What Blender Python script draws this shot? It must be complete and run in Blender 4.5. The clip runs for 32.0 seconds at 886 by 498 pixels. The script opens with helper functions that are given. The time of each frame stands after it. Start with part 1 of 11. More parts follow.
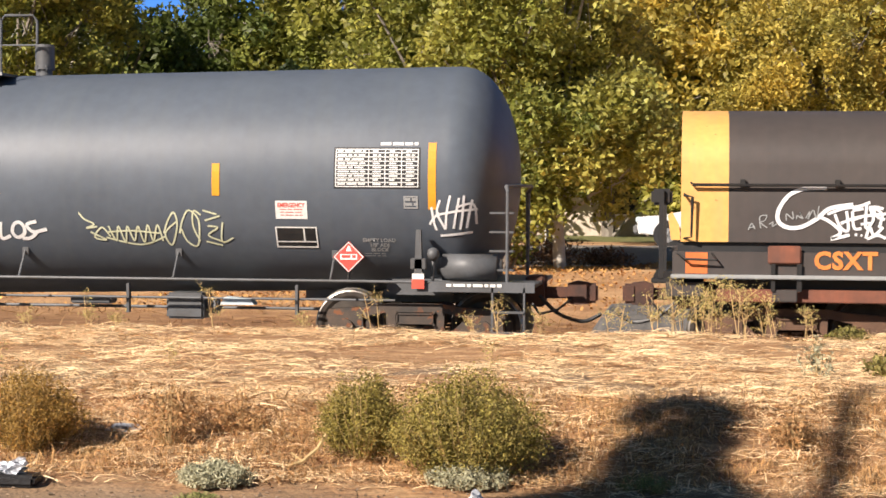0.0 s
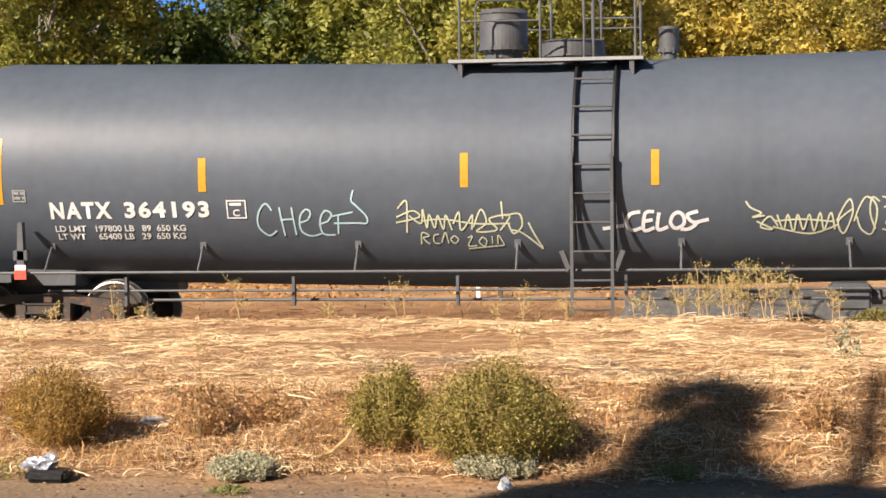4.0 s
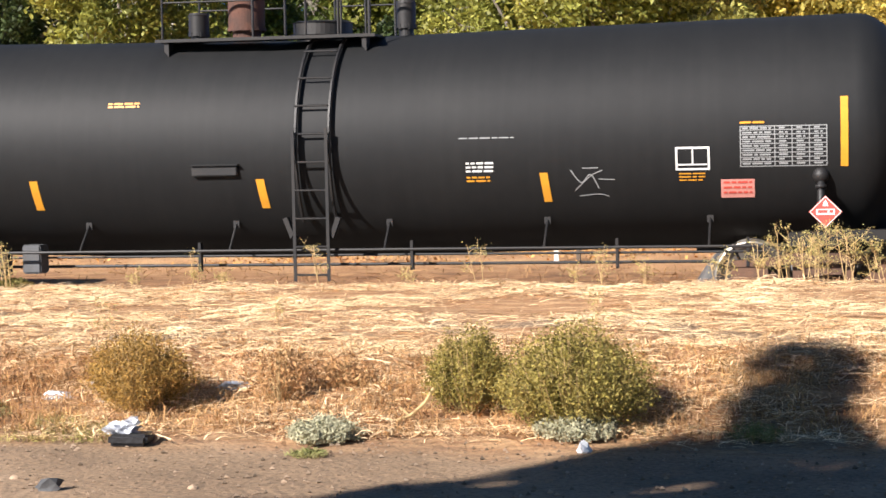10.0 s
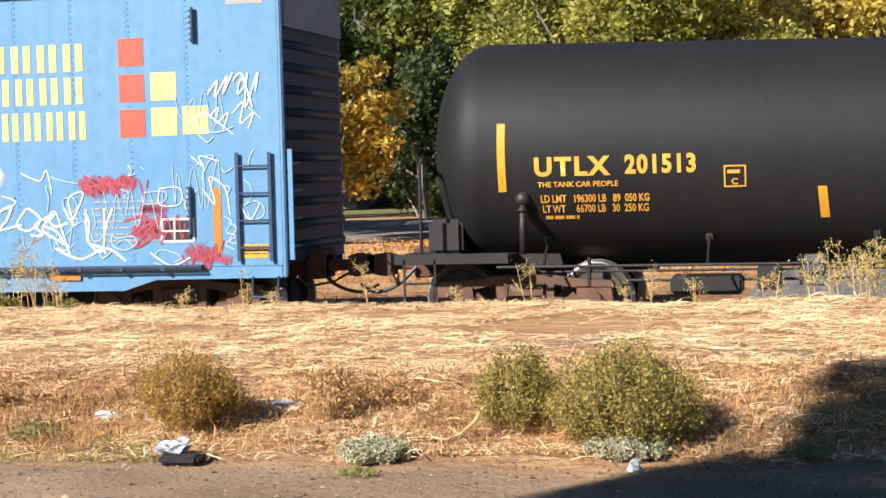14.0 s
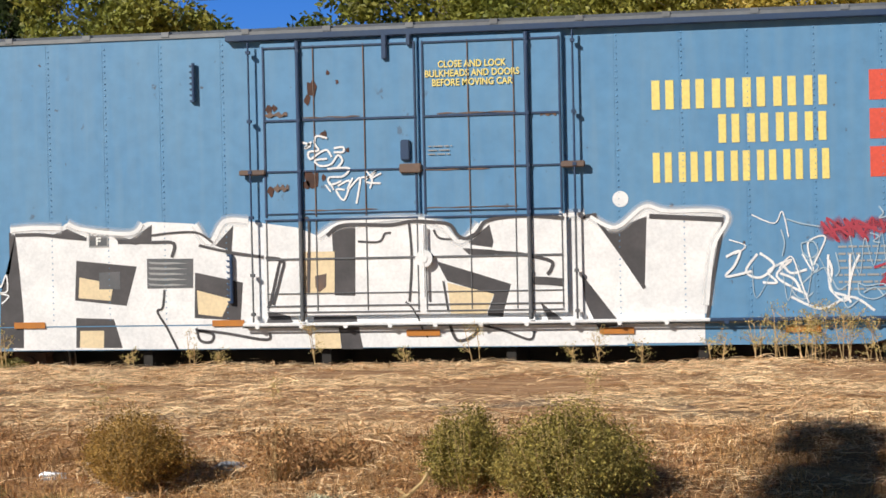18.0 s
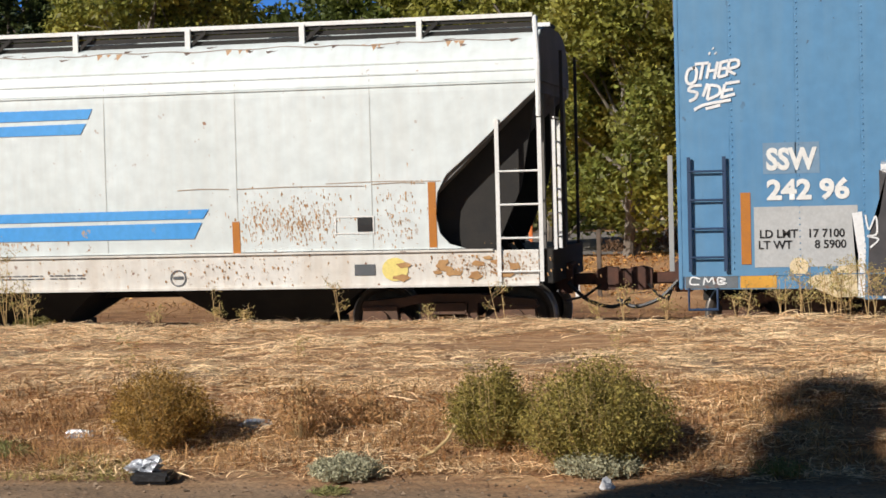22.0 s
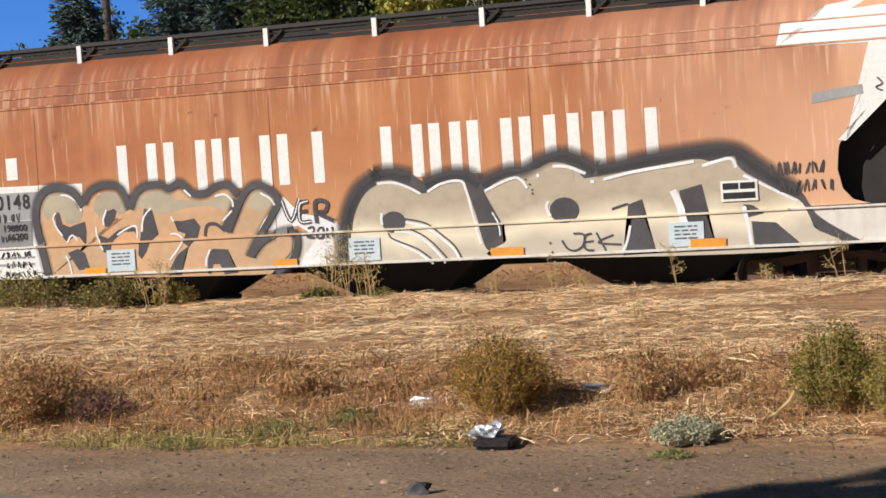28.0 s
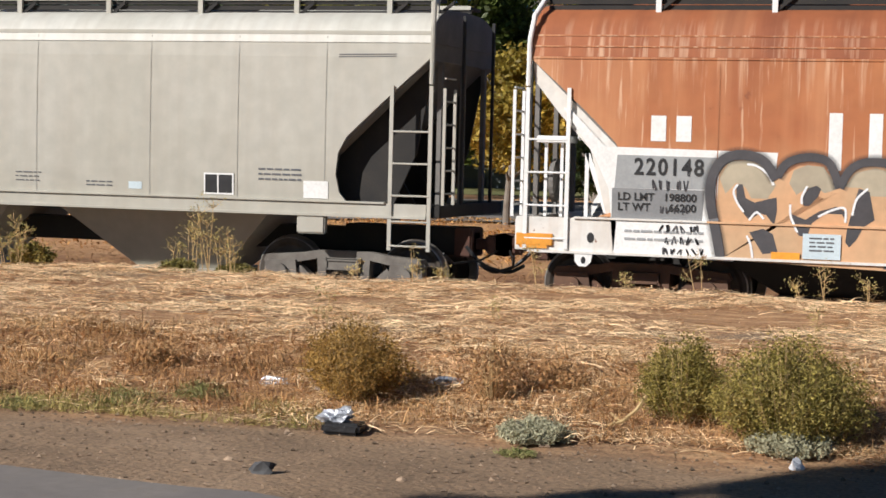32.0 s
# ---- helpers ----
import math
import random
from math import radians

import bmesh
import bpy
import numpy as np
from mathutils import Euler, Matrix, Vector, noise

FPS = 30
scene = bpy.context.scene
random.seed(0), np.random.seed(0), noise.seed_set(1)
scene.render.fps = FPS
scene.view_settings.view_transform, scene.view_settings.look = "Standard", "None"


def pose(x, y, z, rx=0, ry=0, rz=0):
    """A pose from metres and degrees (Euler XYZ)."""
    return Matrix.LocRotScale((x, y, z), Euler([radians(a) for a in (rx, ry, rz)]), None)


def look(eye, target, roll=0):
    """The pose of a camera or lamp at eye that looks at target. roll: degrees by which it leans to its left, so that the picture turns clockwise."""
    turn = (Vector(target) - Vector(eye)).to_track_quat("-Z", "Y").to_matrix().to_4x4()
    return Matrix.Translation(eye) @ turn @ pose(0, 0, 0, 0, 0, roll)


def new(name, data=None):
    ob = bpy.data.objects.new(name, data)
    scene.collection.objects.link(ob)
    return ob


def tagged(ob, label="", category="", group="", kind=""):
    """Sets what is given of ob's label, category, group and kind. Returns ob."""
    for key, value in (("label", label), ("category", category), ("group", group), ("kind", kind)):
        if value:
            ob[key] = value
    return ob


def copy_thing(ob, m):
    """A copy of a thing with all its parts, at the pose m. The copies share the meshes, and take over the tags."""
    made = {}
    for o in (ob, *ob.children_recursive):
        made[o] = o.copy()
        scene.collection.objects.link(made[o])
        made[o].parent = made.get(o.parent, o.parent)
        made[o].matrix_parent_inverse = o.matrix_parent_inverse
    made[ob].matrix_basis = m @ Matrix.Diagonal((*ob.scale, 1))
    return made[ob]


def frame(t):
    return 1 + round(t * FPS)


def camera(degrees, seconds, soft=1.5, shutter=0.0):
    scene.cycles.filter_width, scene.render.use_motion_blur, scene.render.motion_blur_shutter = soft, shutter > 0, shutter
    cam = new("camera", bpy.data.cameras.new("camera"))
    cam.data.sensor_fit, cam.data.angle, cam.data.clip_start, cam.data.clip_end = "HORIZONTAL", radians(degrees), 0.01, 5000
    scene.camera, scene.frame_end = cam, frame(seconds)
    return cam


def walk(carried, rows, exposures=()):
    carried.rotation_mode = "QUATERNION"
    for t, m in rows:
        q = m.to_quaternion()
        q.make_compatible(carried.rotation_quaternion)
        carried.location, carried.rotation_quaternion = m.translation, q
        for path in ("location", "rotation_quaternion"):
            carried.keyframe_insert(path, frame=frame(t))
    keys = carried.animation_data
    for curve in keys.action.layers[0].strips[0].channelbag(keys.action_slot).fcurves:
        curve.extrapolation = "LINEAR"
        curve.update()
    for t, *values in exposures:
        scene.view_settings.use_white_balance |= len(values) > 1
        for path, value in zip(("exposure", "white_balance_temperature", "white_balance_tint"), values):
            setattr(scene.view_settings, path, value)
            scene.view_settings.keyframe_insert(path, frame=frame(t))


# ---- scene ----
# ---- camera: held by hand at one spot beside the road, panning slowly ----
EYE = Vector((0.0, 0.0, 2.18))
cam = camera(26.416, 32.0, 1.6)
# seconds, yaw, tilt and roll in degrees
TURNS = [
    (0,-7.716,-1.699,0.356), (0.5,-7.798,-1.779,0.101), (1,-7.905,-1.683,-0.155), (1.5,-7.878,-1.842,-0.293),
    (2,-8.190,-2.076,-0.236), (2.5,-8.566,-1.953,-0.439), (4.5,-8.452,-2.173,-0.737), (5,-8.576,-2.413,-0.775),
    (5.5,-9.124,-2.533,-0.703), (6,-9.672,-2.643,-0.599), (6.5,-10.930,-2.780,-1.056), (7,-11.599,-2.930,-1.221),
    (7.5,-11.335,-2.891,-1.249), (8,-10.924,-2.987,-0.885), (8.5,-10.683,-3.007,-0.666), (9,-10.911,-3.120,-1.045),
    (9.5,-10.939,-3.070,-1.309), (10,-10.854,-3.099,-1.141), (10.5,-11.160,-3.230,-1.048), (11,-11.686,-3.330,-1.253),
    (11.5,-12.345,-3.163,-2.123), (12,-12.752,-2.710,-1.733), (12.5,-12.709,-2.684,-1.690), (13,-12.756,-2.769,-1.895),
    (13.5,-12.637,-2.803,-1.719), (15.5,-11.501,-0.733,-1.044), (16,-11.711,-0.802,-1.121), (16.5,-11.179,-0.539,-0.483),
    (17,-10.815,-0.329,-0.732), (17.5,-10.886,-0.591,-1.007), (18,-10.705,-0.691,-1.228), (18.5,-10.795,-0.859,-1.104),
    (19,-10.998,-1.152,-1.658), (19.5,-11.264,-1.616,-1.723), (20,-11.021,-1.955,-1.541), (20.5,-11.196,-2.251,-1.460),
    (21,-10.794,-1.227,-1.472), (21.5,-11.189,-1.487,-1.364), (22,-11.471,-1.971,-1.467), (22.5,-11.724,-2.262,-1.624),
    (23,-11.910,-2.388,-1.830), (23.5,-10.835,-2.172,-1.296), (24,-12.381,-1.556,-1.610), (24.5,-14.314,-1.519,-1.847),
    (25,-16.514,-1.291,-2.522), (25.5,-18.966,-2.000,-3.245), (26,-22.707,-2.994,-2.887), (26.5,-26.472,-2.726,-3.960),
    (28.5,-20.753,-2.572,-3.599), (29,-21.477,-2.491,-3.494), (29.5,-21.831,-2.661,-3.365), (30,-22.091,-3.111,-3.130),
    (30.5,-21.315,-3.396,-2.758), (31,-21.619,-3.567,-2.496), (31.5,-21.157,-2.208,-1.745), (32,-17.512,-3.064,1.402)]


def view(yaw, tilt, roll):
    a, b = radians(yaw), radians(tilt)
    way = Vector((math.sin(a) * math.cos(b), math.cos(a) * math.cos(b), math.sin(b)))
    return look(EYE, EYE + way, roll)


EXPOSURES = [(0, 0.7, 6480, 14), (6, 0.76, 6660, 14), (7, 0.89, 6560, 14), (8.5, 0.96, 6400, 14), (10, 1.07, 5950, 13), (11, 1.14, 5780, 13), (12, 1.17, 5680, 13), (13.2, 1.16, 5930, 12), (15.0, 0.5, 6050, 11), (16, 0.4, 6270, 11), (17, 0.16, 6220, 11), (18, 0.06, 6120, 10), (20, 0.0, 6020, 10), (22.5, -0.01, 6050, 10), (24, -0.18, 6000, 10), (25, -0.22, 6000, 10), (26, -0.08, 6200, 11), (30, 0.08, 5890, 11), (32, 0.16, 5870, 11)]
walk(cam, [(t, view(a, b, c)) for t, a, b, c in TURNS], EXPOSURES)

# the train's way along its track, in metres (x points the way it rolls)
ROLL = [
    (0,-1.080), (0.5,-0.083), (1,0.920), (1.5,1.934), (2,2.948), (2.5,3.974),
    (4.5,8.169), (5,9.243), (5.5,10.331), (6,11.428), (6.5,12.525), (7,13.629),
    (7.5,14.753), (8,15.876), (8.5,17.007), (9,18.156), (9.5,19.311), (10,20.466),
    (10.5,21.630), (11,22.806), (11.5,23.993), (12,25.190), (12.5,26.399), (13,27.620),
    (13.5,28.850), (15.5,33.850), (16,35.124), (16.5,36.414), (17,37.715), (17.5,39.030),
    (18,40.357), (18.5,41.689), (19,43.027), (19.5,44.377), (20,45.732), (20.5,47.099),
    (21,48.474), (21.5,49.853), (22,51.245), (22.5,52.648), (23,54.064), (23.5,55.484),
    (24,56.901), (24.5,58.314), (25,59.746), (25.5,61.187), (26,62.615), (26.5,64.041),
    (28.5,69.723), (29,71.134), (29.5,72.565), (30,74.021), (30.5,75.497), (31,76.989),
    (31.5,78.499), (32,80.015)]

# ---- light: low sun from behind the camera and to its left, clear sky ----
SUN_ELEV, SUN_AZ = radians(33), math.atan2(-0.60, -0.80)   # the way towards the sun: x = sin, y = cos
world = bpy.data.worlds.new("world")
scene.world = world
world.use_nodes = True
wn = world.node_tree.nodes
sky = wn.new("ShaderNodeTexSky")
sky.sky_type, sky.sun_disc = "NISHITA", False
sky.dust_density, sky.ozone_density = 0.0, 3.0
sky.sun_elevation, sky.sun_rotation = SUN_ELEV, SUN_AZ
wn["Background"].inputs["Strength"].default_value = 0.032
deep = wn.new("ShaderNodeHueSaturation")
deep.inputs["Saturation"].default_value = 1.1
world.node_tree.links.new(sky.outputs[0], deep.inputs["Color"])
world.node_tree.links.new(deep.outputs[0], wn["Background"].inputs["Color"])
sun = new("sun", bpy.data.lights.new("sun", "SUN"))
sun.data.energy, sun.data.angle, sun.data.color = 5.0, radians(0.53), (1.0, 0.90, 0.77)
toward = Vector((math.sin(SUN_AZ) * math.cos(SUN_ELEV), math.cos(SUN_AZ) * math.cos(SUN_ELEV), math.sin(SUN_ELEV)))
sun.matrix_world = look(toward * 60, (0, 0, 0))

# ---- materials ----
def mat(name, col, col2=None, scale=2.0, rough=0.6, metal=0.0, bump=0.0, bscale=40.0, stretch=(1, 1, 1),
        spots=None, streak=None, fade=None, island=0.0, each=0.0, translucent=0.0):
    """col and col2 mixed by a noise; spots: (colour, threshold, scale); streak: (colour, amount) in upright runs."""
    m = bpy.data.materials.new(name)
    m.use_nodes = True
    n, l = m.node_tree.nodes, m.node_tree.links
    b = n["Principled BSDF"]
    b.inputs["Roughness"].default_value, b.inputs["Metallic"].default_value = rough, metal
    c2 = col2 or tuple(v * 0.8 for v in col)
    tc = n.new("ShaderNodeTexCoord")
    mp = n.new("ShaderNodeMapping")
    mp.inputs["Scale"].default_value = stretch
    l.new(tc.outputs["Object"], mp.inputs[0])

    def tex(sc, detail=5.0, source=mp):
        t = n.new("ShaderNodeTexNoise")
        t.inputs["Scale"].default_value, t.inputs["Detail"].default_value = sc, detail
        l.new(source.outputs[0], t.inputs["Vector"])
        return t

    def ramp(src, a, z):
        r = n.new("ShaderNodeValToRGB")
        r.color_ramp.elements[0].position, r.color_ramp.elements[1].position = a, z
        l.new(src, r.inputs[0])
        return r.outputs[0]

    def mix(f, a, z, how="MIX"):
        x = n.new("ShaderNodeMix")
        x.data_type, x.blend_type = "RGBA", how
        for key, v in ((0, f), (6, a), (7, z)):
            if isinstance(v, (int, float)):
                x.inputs[key].default_value = v
            elif isinstance(v, tuple):
                x.inputs[key].default_value = (*v, 1)
            else:
                l.new(v, x.inputs[key])
        return x.outputs[2]

    big = tex(scale)
    fine = tex(scale * 9, 3.0)
    c = mix(ramp(big.outputs[0], 0.35, 0.68), col, c2)
    c = mix(0.22, c, mix(ramp(fine.outputs[0], 0.3, 0.7), (0.62, 0.62, 0.62), (1.25, 1.25, 1.25)), "MULTIPLY")
    for fd in fade or []:
        axis, shake = (fd[4], 0.9) if len(fd) > 4 else (0, 3.0)
        sp = n.new("ShaderNodeSeparateXYZ")
        l.new(tc.outputs["Object"], sp.inputs[0])
        wob = n.new("ShaderNodeMath")
        wob.operation = "MULTIPLY_ADD"
        wob.inputs[1].default_value = shake
        l.new(big.outputs[0], wob.inputs[0])
        l.new(sp.outputs[axis], wob.inputs[2])
        v = n.new("ShaderNodeMapRange")
        v.inputs["From Min"].default_value, v.inputs["From Max"].default_value, v.inputs["To Max"].default_value = fd[1], fd[2], fd[3]
        l.new(wob.outputs[0], v.inputs[0])
        c = mix(v.outputs[0], c, fd[0])
    for st in ([streak] if streak and not isinstance(streak, list) else streak or []):
        ms = n.new("ShaderNodeMapping")
        fx = st[2] if len(st) > 2 else 5.0
        ms.inputs["Scale"].default_value, ms.inputs["Location"].default_value = (fx, fx * 0.07, fx * 0.07), (fx * 3, 0, 0)
        l.new(tc.outputs["Object"], ms.inputs[0])
        s = tex(1.6, 6.0, ms)
        x = n.new("ShaderNodeMath")
        x.operation = "MULTIPLY"
        x.inputs[1].default_value = st[1]
        lo, hi = st[3:5] if len(st) > 4 else (0.42, 0.72)
        l.new(ramp(s.outputs[0], lo, hi), x.inputs[0])
        amount = x.outputs[0]
        if len(st) > 6:
            sp = n.new("ShaderNodeSeparateXYZ")
            l.new(tc.outputs["Object"], sp.inputs[0])
            v = n.new("ShaderNodeMapRange")
            v.inputs["From Min"].default_value, v.inputs["From Max"].default_value = st[5:7]
            l.new(sp.outputs[2], v.inputs[0])
            y = n.new("ShaderNodeMath")
            y.operation = "MULTIPLY"
            l.new(amount, y.inputs[0])
            l.new(v.outputs[0], y.inputs[1])
            amount = y.outputs[0]
        c = mix(amount, c, st[0])
    if spots:
        s, s2 = tex(spots[2], 8.0), tex(spots[2] * 0.16, 2.0)
        x = n.new("ShaderNodeMath")
        x.operation = "MULTIPLY"
        l.new(ramp(s.outputs[0], spots[1], spots[1] + 0.04), x.inputs[0])
        l.new(ramp(s2.outputs[0], 0.46, 0.6), x.inputs[1])
        c = mix(x.outputs[0], c, spots[0])
    if island or each:
        src = (n.new("ShaderNodeNewGeometry").outputs["Random Per Island"] if island else n.new("ShaderNodeObjectInfo").outputs["Random"])
        v = n.new("ShaderNodeMapRange")
        a = island or each
        v.inputs["To Min"].default_value, v.inputs["To Max"].default_value = 1 - a, 1 + a
        l.new(src, v.inputs[0])
        c = mix(1.0, c, v.outputs[0], "MULTIPLY")
    l.new(c, b.inputs["Base Color"])
    if bump:
        t = tex(bscale, 4.0)
        bp = n.new("ShaderNodeBump")
        bp.inputs["Strength"].default_value, bp.inputs["Distance"].default_value = bump, 0.02
        l.new(t.outputs[0], bp.inputs["Height"])
        l.new(bp.outputs[0], b.inputs["Normal"])
    if translucent:
        tr, ad = n.new("ShaderNodeBsdfTranslucent"), n.new("ShaderNodeMixShader")
        ad.inputs[0].default_value = translucent
        l.new(c, tr.inputs["Color"])
        l.new(b.outputs[0], ad.inputs[1])
        l.new(tr.outputs[0], ad.inputs[2])
        l.new(ad.outputs[0], n["Material Output"].inputs["Surface"])
    return m


RUST, DIRT = (0.20, 0.075, 0.03), (0.16, 0.12, 0.085)
M_TANK_A = mat("grey_tank_paint", (0.098, 0.118, 0.148), (0.085, 0.102, 0.128), 0.7, 0.50, bump=0.03, streak=((0.122, 0.136, 0.14), 0.22))
M_TANK_B = mat("black_tank_paint", (0.0112, 0.0118, 0.0126), (0.0142, 0.0146, 0.015), 0.7, 0.6, bump=0.03, streak=((0.028, 0.028, 0.027), 0.16))
M_TANK_B.node_tree.nodes["Principled BSDF"].inputs["Specular IOR Level"].default_value = 0.42
M_TANK_B.node_tree.nodes["Principled BSDF"].inputs["Specular IOR Level"].default_value = 0.28
M_STEEL_A = mat("grey_steel", (0.12, 0.127, 0.137), (0.085, 0.085, 0.085), 3, 0.5, bump=0.05)
M_STEEL_B = mat("black_steel", (0.013, 0.013, 0.014), (0.022, 0.019, 0.017), 3, 0.55, bump=0.05)
# one dark grey for the ends of all hoppers
M_END = mat("dark_grey_end", (0.20, 0.19, 0.175), (0.14, 0.132, 0.122), 1.5, 0.8, bump=0.08, streak=((0.15, 0.135, 0.115), 0.4))
M_TRUCK_G = mat("dusty_grey_cast_steel", (0.20, 0.185, 0.16), (0.13, 0.115, 0.10), 4, 0.8, bump=0.15)
M_TRUCK = mat("dusty_cast_steel", (0.05, 0.043, 0.038), (0.10, 0.07, 0.05), 4, 0.75, bump=0.15, spots=(RUST, 0.55, 9))
M_TRUCK_R = mat("rusty_cast_steel", (0.10, 0.058, 0.038), (0.16, 0.085, 0.05), 4, 0.8, bump=0.15)
M_RUSTY = mat("rusted_steel", (0.115, 0.05, 0.032), (0.06, 0.035, 0.028), 5, 0.85, bump=0.2)
M_WHEEL = mat("wheel_steel", (0.09, 0.075, 0.06), (0.05, 0.04, 0.035), 6, 0.6, 0.4, bump=0.05)
M_TREAD = mat("polished_tread", (0.42, 0.39, 0.35), (0.32, 0.29, 0.26), 6, 0.42, 0.9)
# underframe colour; also paints in shade, as on the hoppers' right ends
M_DARK = mat("dark_underframe_and_shade", (0.018, 0.017, 0.016), (0.03, 0.026, 0.022), 3, 0.8, bump=0.1)
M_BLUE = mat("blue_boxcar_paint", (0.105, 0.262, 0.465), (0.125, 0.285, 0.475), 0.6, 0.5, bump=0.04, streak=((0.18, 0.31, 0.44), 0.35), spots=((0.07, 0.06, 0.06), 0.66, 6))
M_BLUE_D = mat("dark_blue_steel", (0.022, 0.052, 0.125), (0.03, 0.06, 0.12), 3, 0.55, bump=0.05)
# boxcar blue taken down to near-black for the shaded ends
M_BLUE_E = mat("shaded_navy_end", (0.009, 0.020, 0.050), (0.014, 0.024, 0.045), 3, 0.6, bump=0.05)
M_HOP_W = mat("white_hopper_paint", (0.735, 0.80, 0.805), (0.675, 0.73, 0.725), 0.6, 0.5, bump=0.03, streak=[((0.60, 0.59, 0.55), 0.2), ((0.50, 0.42, 0.34), 0.09, 9.0)], spots=((0.32, 0.16, 0.08), 0.68, 7))
M_SILL_W = mat("soiled_white_sill", (0.78, 0.775, 0.74), (0.70, 0.665, 0.60), 1.0, 0.6, bump=0.05, spots=(RUST, 0.64, 8), streak=((0.48, 0.36, 0.25), 0.3))
M_HOP_R = mat("rust_brown_hopper", (0.47, 0.188, 0.068), (0.365, 0.115, 0.042), 0.45, 0.7, bump=0.05, fade=[((0.64, 0.33, 0.155), 2.95, 1.9, 0.75, 2), ((0.76, 0.47, 0.30), 4.0, 9.0, 0.85), ((0.70, 0.38, 0.19), -4.6, -7.0, 0.65)],
              streak=[((0.25, 0.072, 0.026), 0.55, 0.9, 0.44, 0.66, 2.5, 3.3), ((0.70, 0.36, 0.17), 0.35, 1.7, 0.50, 0.70), ((0.82, 0.55, 0.35), 0.6, 6.0, 0.52, 0.66, 2.7, 3.5), ((0.84, 0.60, 0.40), 0.45, 11.0, 0.60, 0.70), ((0.20, 0.058, 0.022), 0.35, 3.0, 0.52, 0.68, 3.0, 3.5)], spots=((0.20, 0.065, 0.028), 0.68, 5))
M_HOP_RD = mat("deep_rust_roof", (0.28, 0.086, 0.032), (0.36, 0.12, 0.044), 0.6, 0.75, bump=0.05, fade=[((0.66, 0.36, 0.23), 3.0, 8.0, 0.75)],
               streak=[((0.55, 0.26, 0.12), 0.4, 0.8, 0.48, 0.70), ((0.84, 0.58, 0.38), 0.55, 7.5, 0.52, 0.68, 3.9, 3.55), ((0.15, 0.045, 0.02), 0.45, 2.2, 0.46, 0.66)])
# same grey as the sides, lightened because the flatter roof catches more sun
M_HOP_GR = mat("sunlit_grey_roof_paint", (0.61, 0.60, 0.54), (0.54, 0.53, 0.465), 0.5, 0.55, bump=0.03, streak=[((0.40, 0.37, 0.31), 0.3), ((0.36, 0.31, 0.24), 0.25, 2.0)])
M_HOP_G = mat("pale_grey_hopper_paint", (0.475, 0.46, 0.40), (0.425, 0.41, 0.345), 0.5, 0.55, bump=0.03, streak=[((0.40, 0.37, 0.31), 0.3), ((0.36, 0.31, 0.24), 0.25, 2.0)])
M_COIL = mat("dusty_black_coil_hood", (0.058, 0.049, 0.046), (0.070, 0.058, 0.052), 0.8, 0.6, streak=((0.10, 0.072, 0.062), 0.22), bump=0.04)
M_COIL_Y = mat("faded_orange_hood", (0.80, 0.44, 0.125), (0.74, 0.39, 0.11), 1.2, 0.55, spots=(RUST, 0.64, 6), streak=((0.6, 0.33, 0.15), 0.4))
M_WHITE = mat("white_paint", (0.85, 0.85, 0.83), (0.79, 0.79, 0.76), 3, 0.5)
M_YEL = mat("yellow_reflective_tape", (0.78, 0.36, 0.03), (0.70, 0.32, 0.03), 8, 0.35)
M_ORTAPE = mat("weathered_orange_tape", (0.52, 0.20, 0.03), (0.46, 0.18, 0.04), 8, 0.45)
M_LETY = mat("yellow_lettering", (0.78, 0.41, 0.055), (0.66, 0.33, 0.05), 4, 0.5)
M_PALEY = mat("pale_yellow_paint", (0.86, 0.72, 0.22), (0.80, 0.66, 0.22), 3, 0.5)
M_REDP = mat("red_paint", (0.72, 0.10, 0.06), (0.62, 0.09, 0.06), 3, 0.5)
M_RED = mat("red_label", (0.70, 0.10, 0.07), (0.62, 0.09, 0.07), 5, 0.4)
M_PINK = mat("faded_red_label", (0.80, 0.36, 0.30), (0.74, 0.32, 0.27), 5, 0.45)
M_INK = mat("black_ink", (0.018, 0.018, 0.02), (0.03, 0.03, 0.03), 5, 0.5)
M_GREYP = mat("grey_patch_paint", (0.36, 0.37, 0.37), (0.31, 0.32, 0.32), 3, 0.55)
M_LBLUE = mat("light_blue_stripe", (0.075, 0.345, 0.80), (0.095, 0.37, 0.80), 1.5, 0.5, spots=((0.45, 0.36, 0.28), 0.66, 7))
M_TAN = mat("tan_spray", (0.66, 0.39, 0.21), (0.52, 0.36, 0.21), 0.9, 0.55)
M_TAUPE = mat("taupe_spray", (0.40, 0.345, 0.25), (0.52, 0.45, 0.32), 0.9, 0.55)
M_GALV = mat("weathered_galvanised", (0.22, 0.235, 0.25), (0.17, 0.175, 0.18), 2, 0.5, 0.3)
M_LIME = mat("pale_lime_spray", (0.74, 0.77, 0.56), (0.62, 0.63, 0.42), 6, 0.5)
M_SPECK = mat("light_rust_speck", (0.38, 0.205, 0.085), (0.50, 0.30, 0.13), 6, 0.85, island=0.3)
M_PEARL = mat("taupe_spray_fading_to_cream", (0.44, 0.375, 0.28), (0.50, 0.43, 0.315), 0.9, 0.55, fade=[((0.82, 0.74, 0.56), 2.05, 1.72, 1.0, 2), ((0.54, 0.48, 0.38), 1.72, 1.52, 0.95, 2)])
M_CHAR = mat("charcoal_spray", (0.058, 0.056, 0.06), (0.085, 0.08, 0.085), 3, 0.55)
M_SPRAYW = mat("white_spray", (0.90, 0.90, 0.90), (0.76, 0.77, 0.78), 3, 0.5)
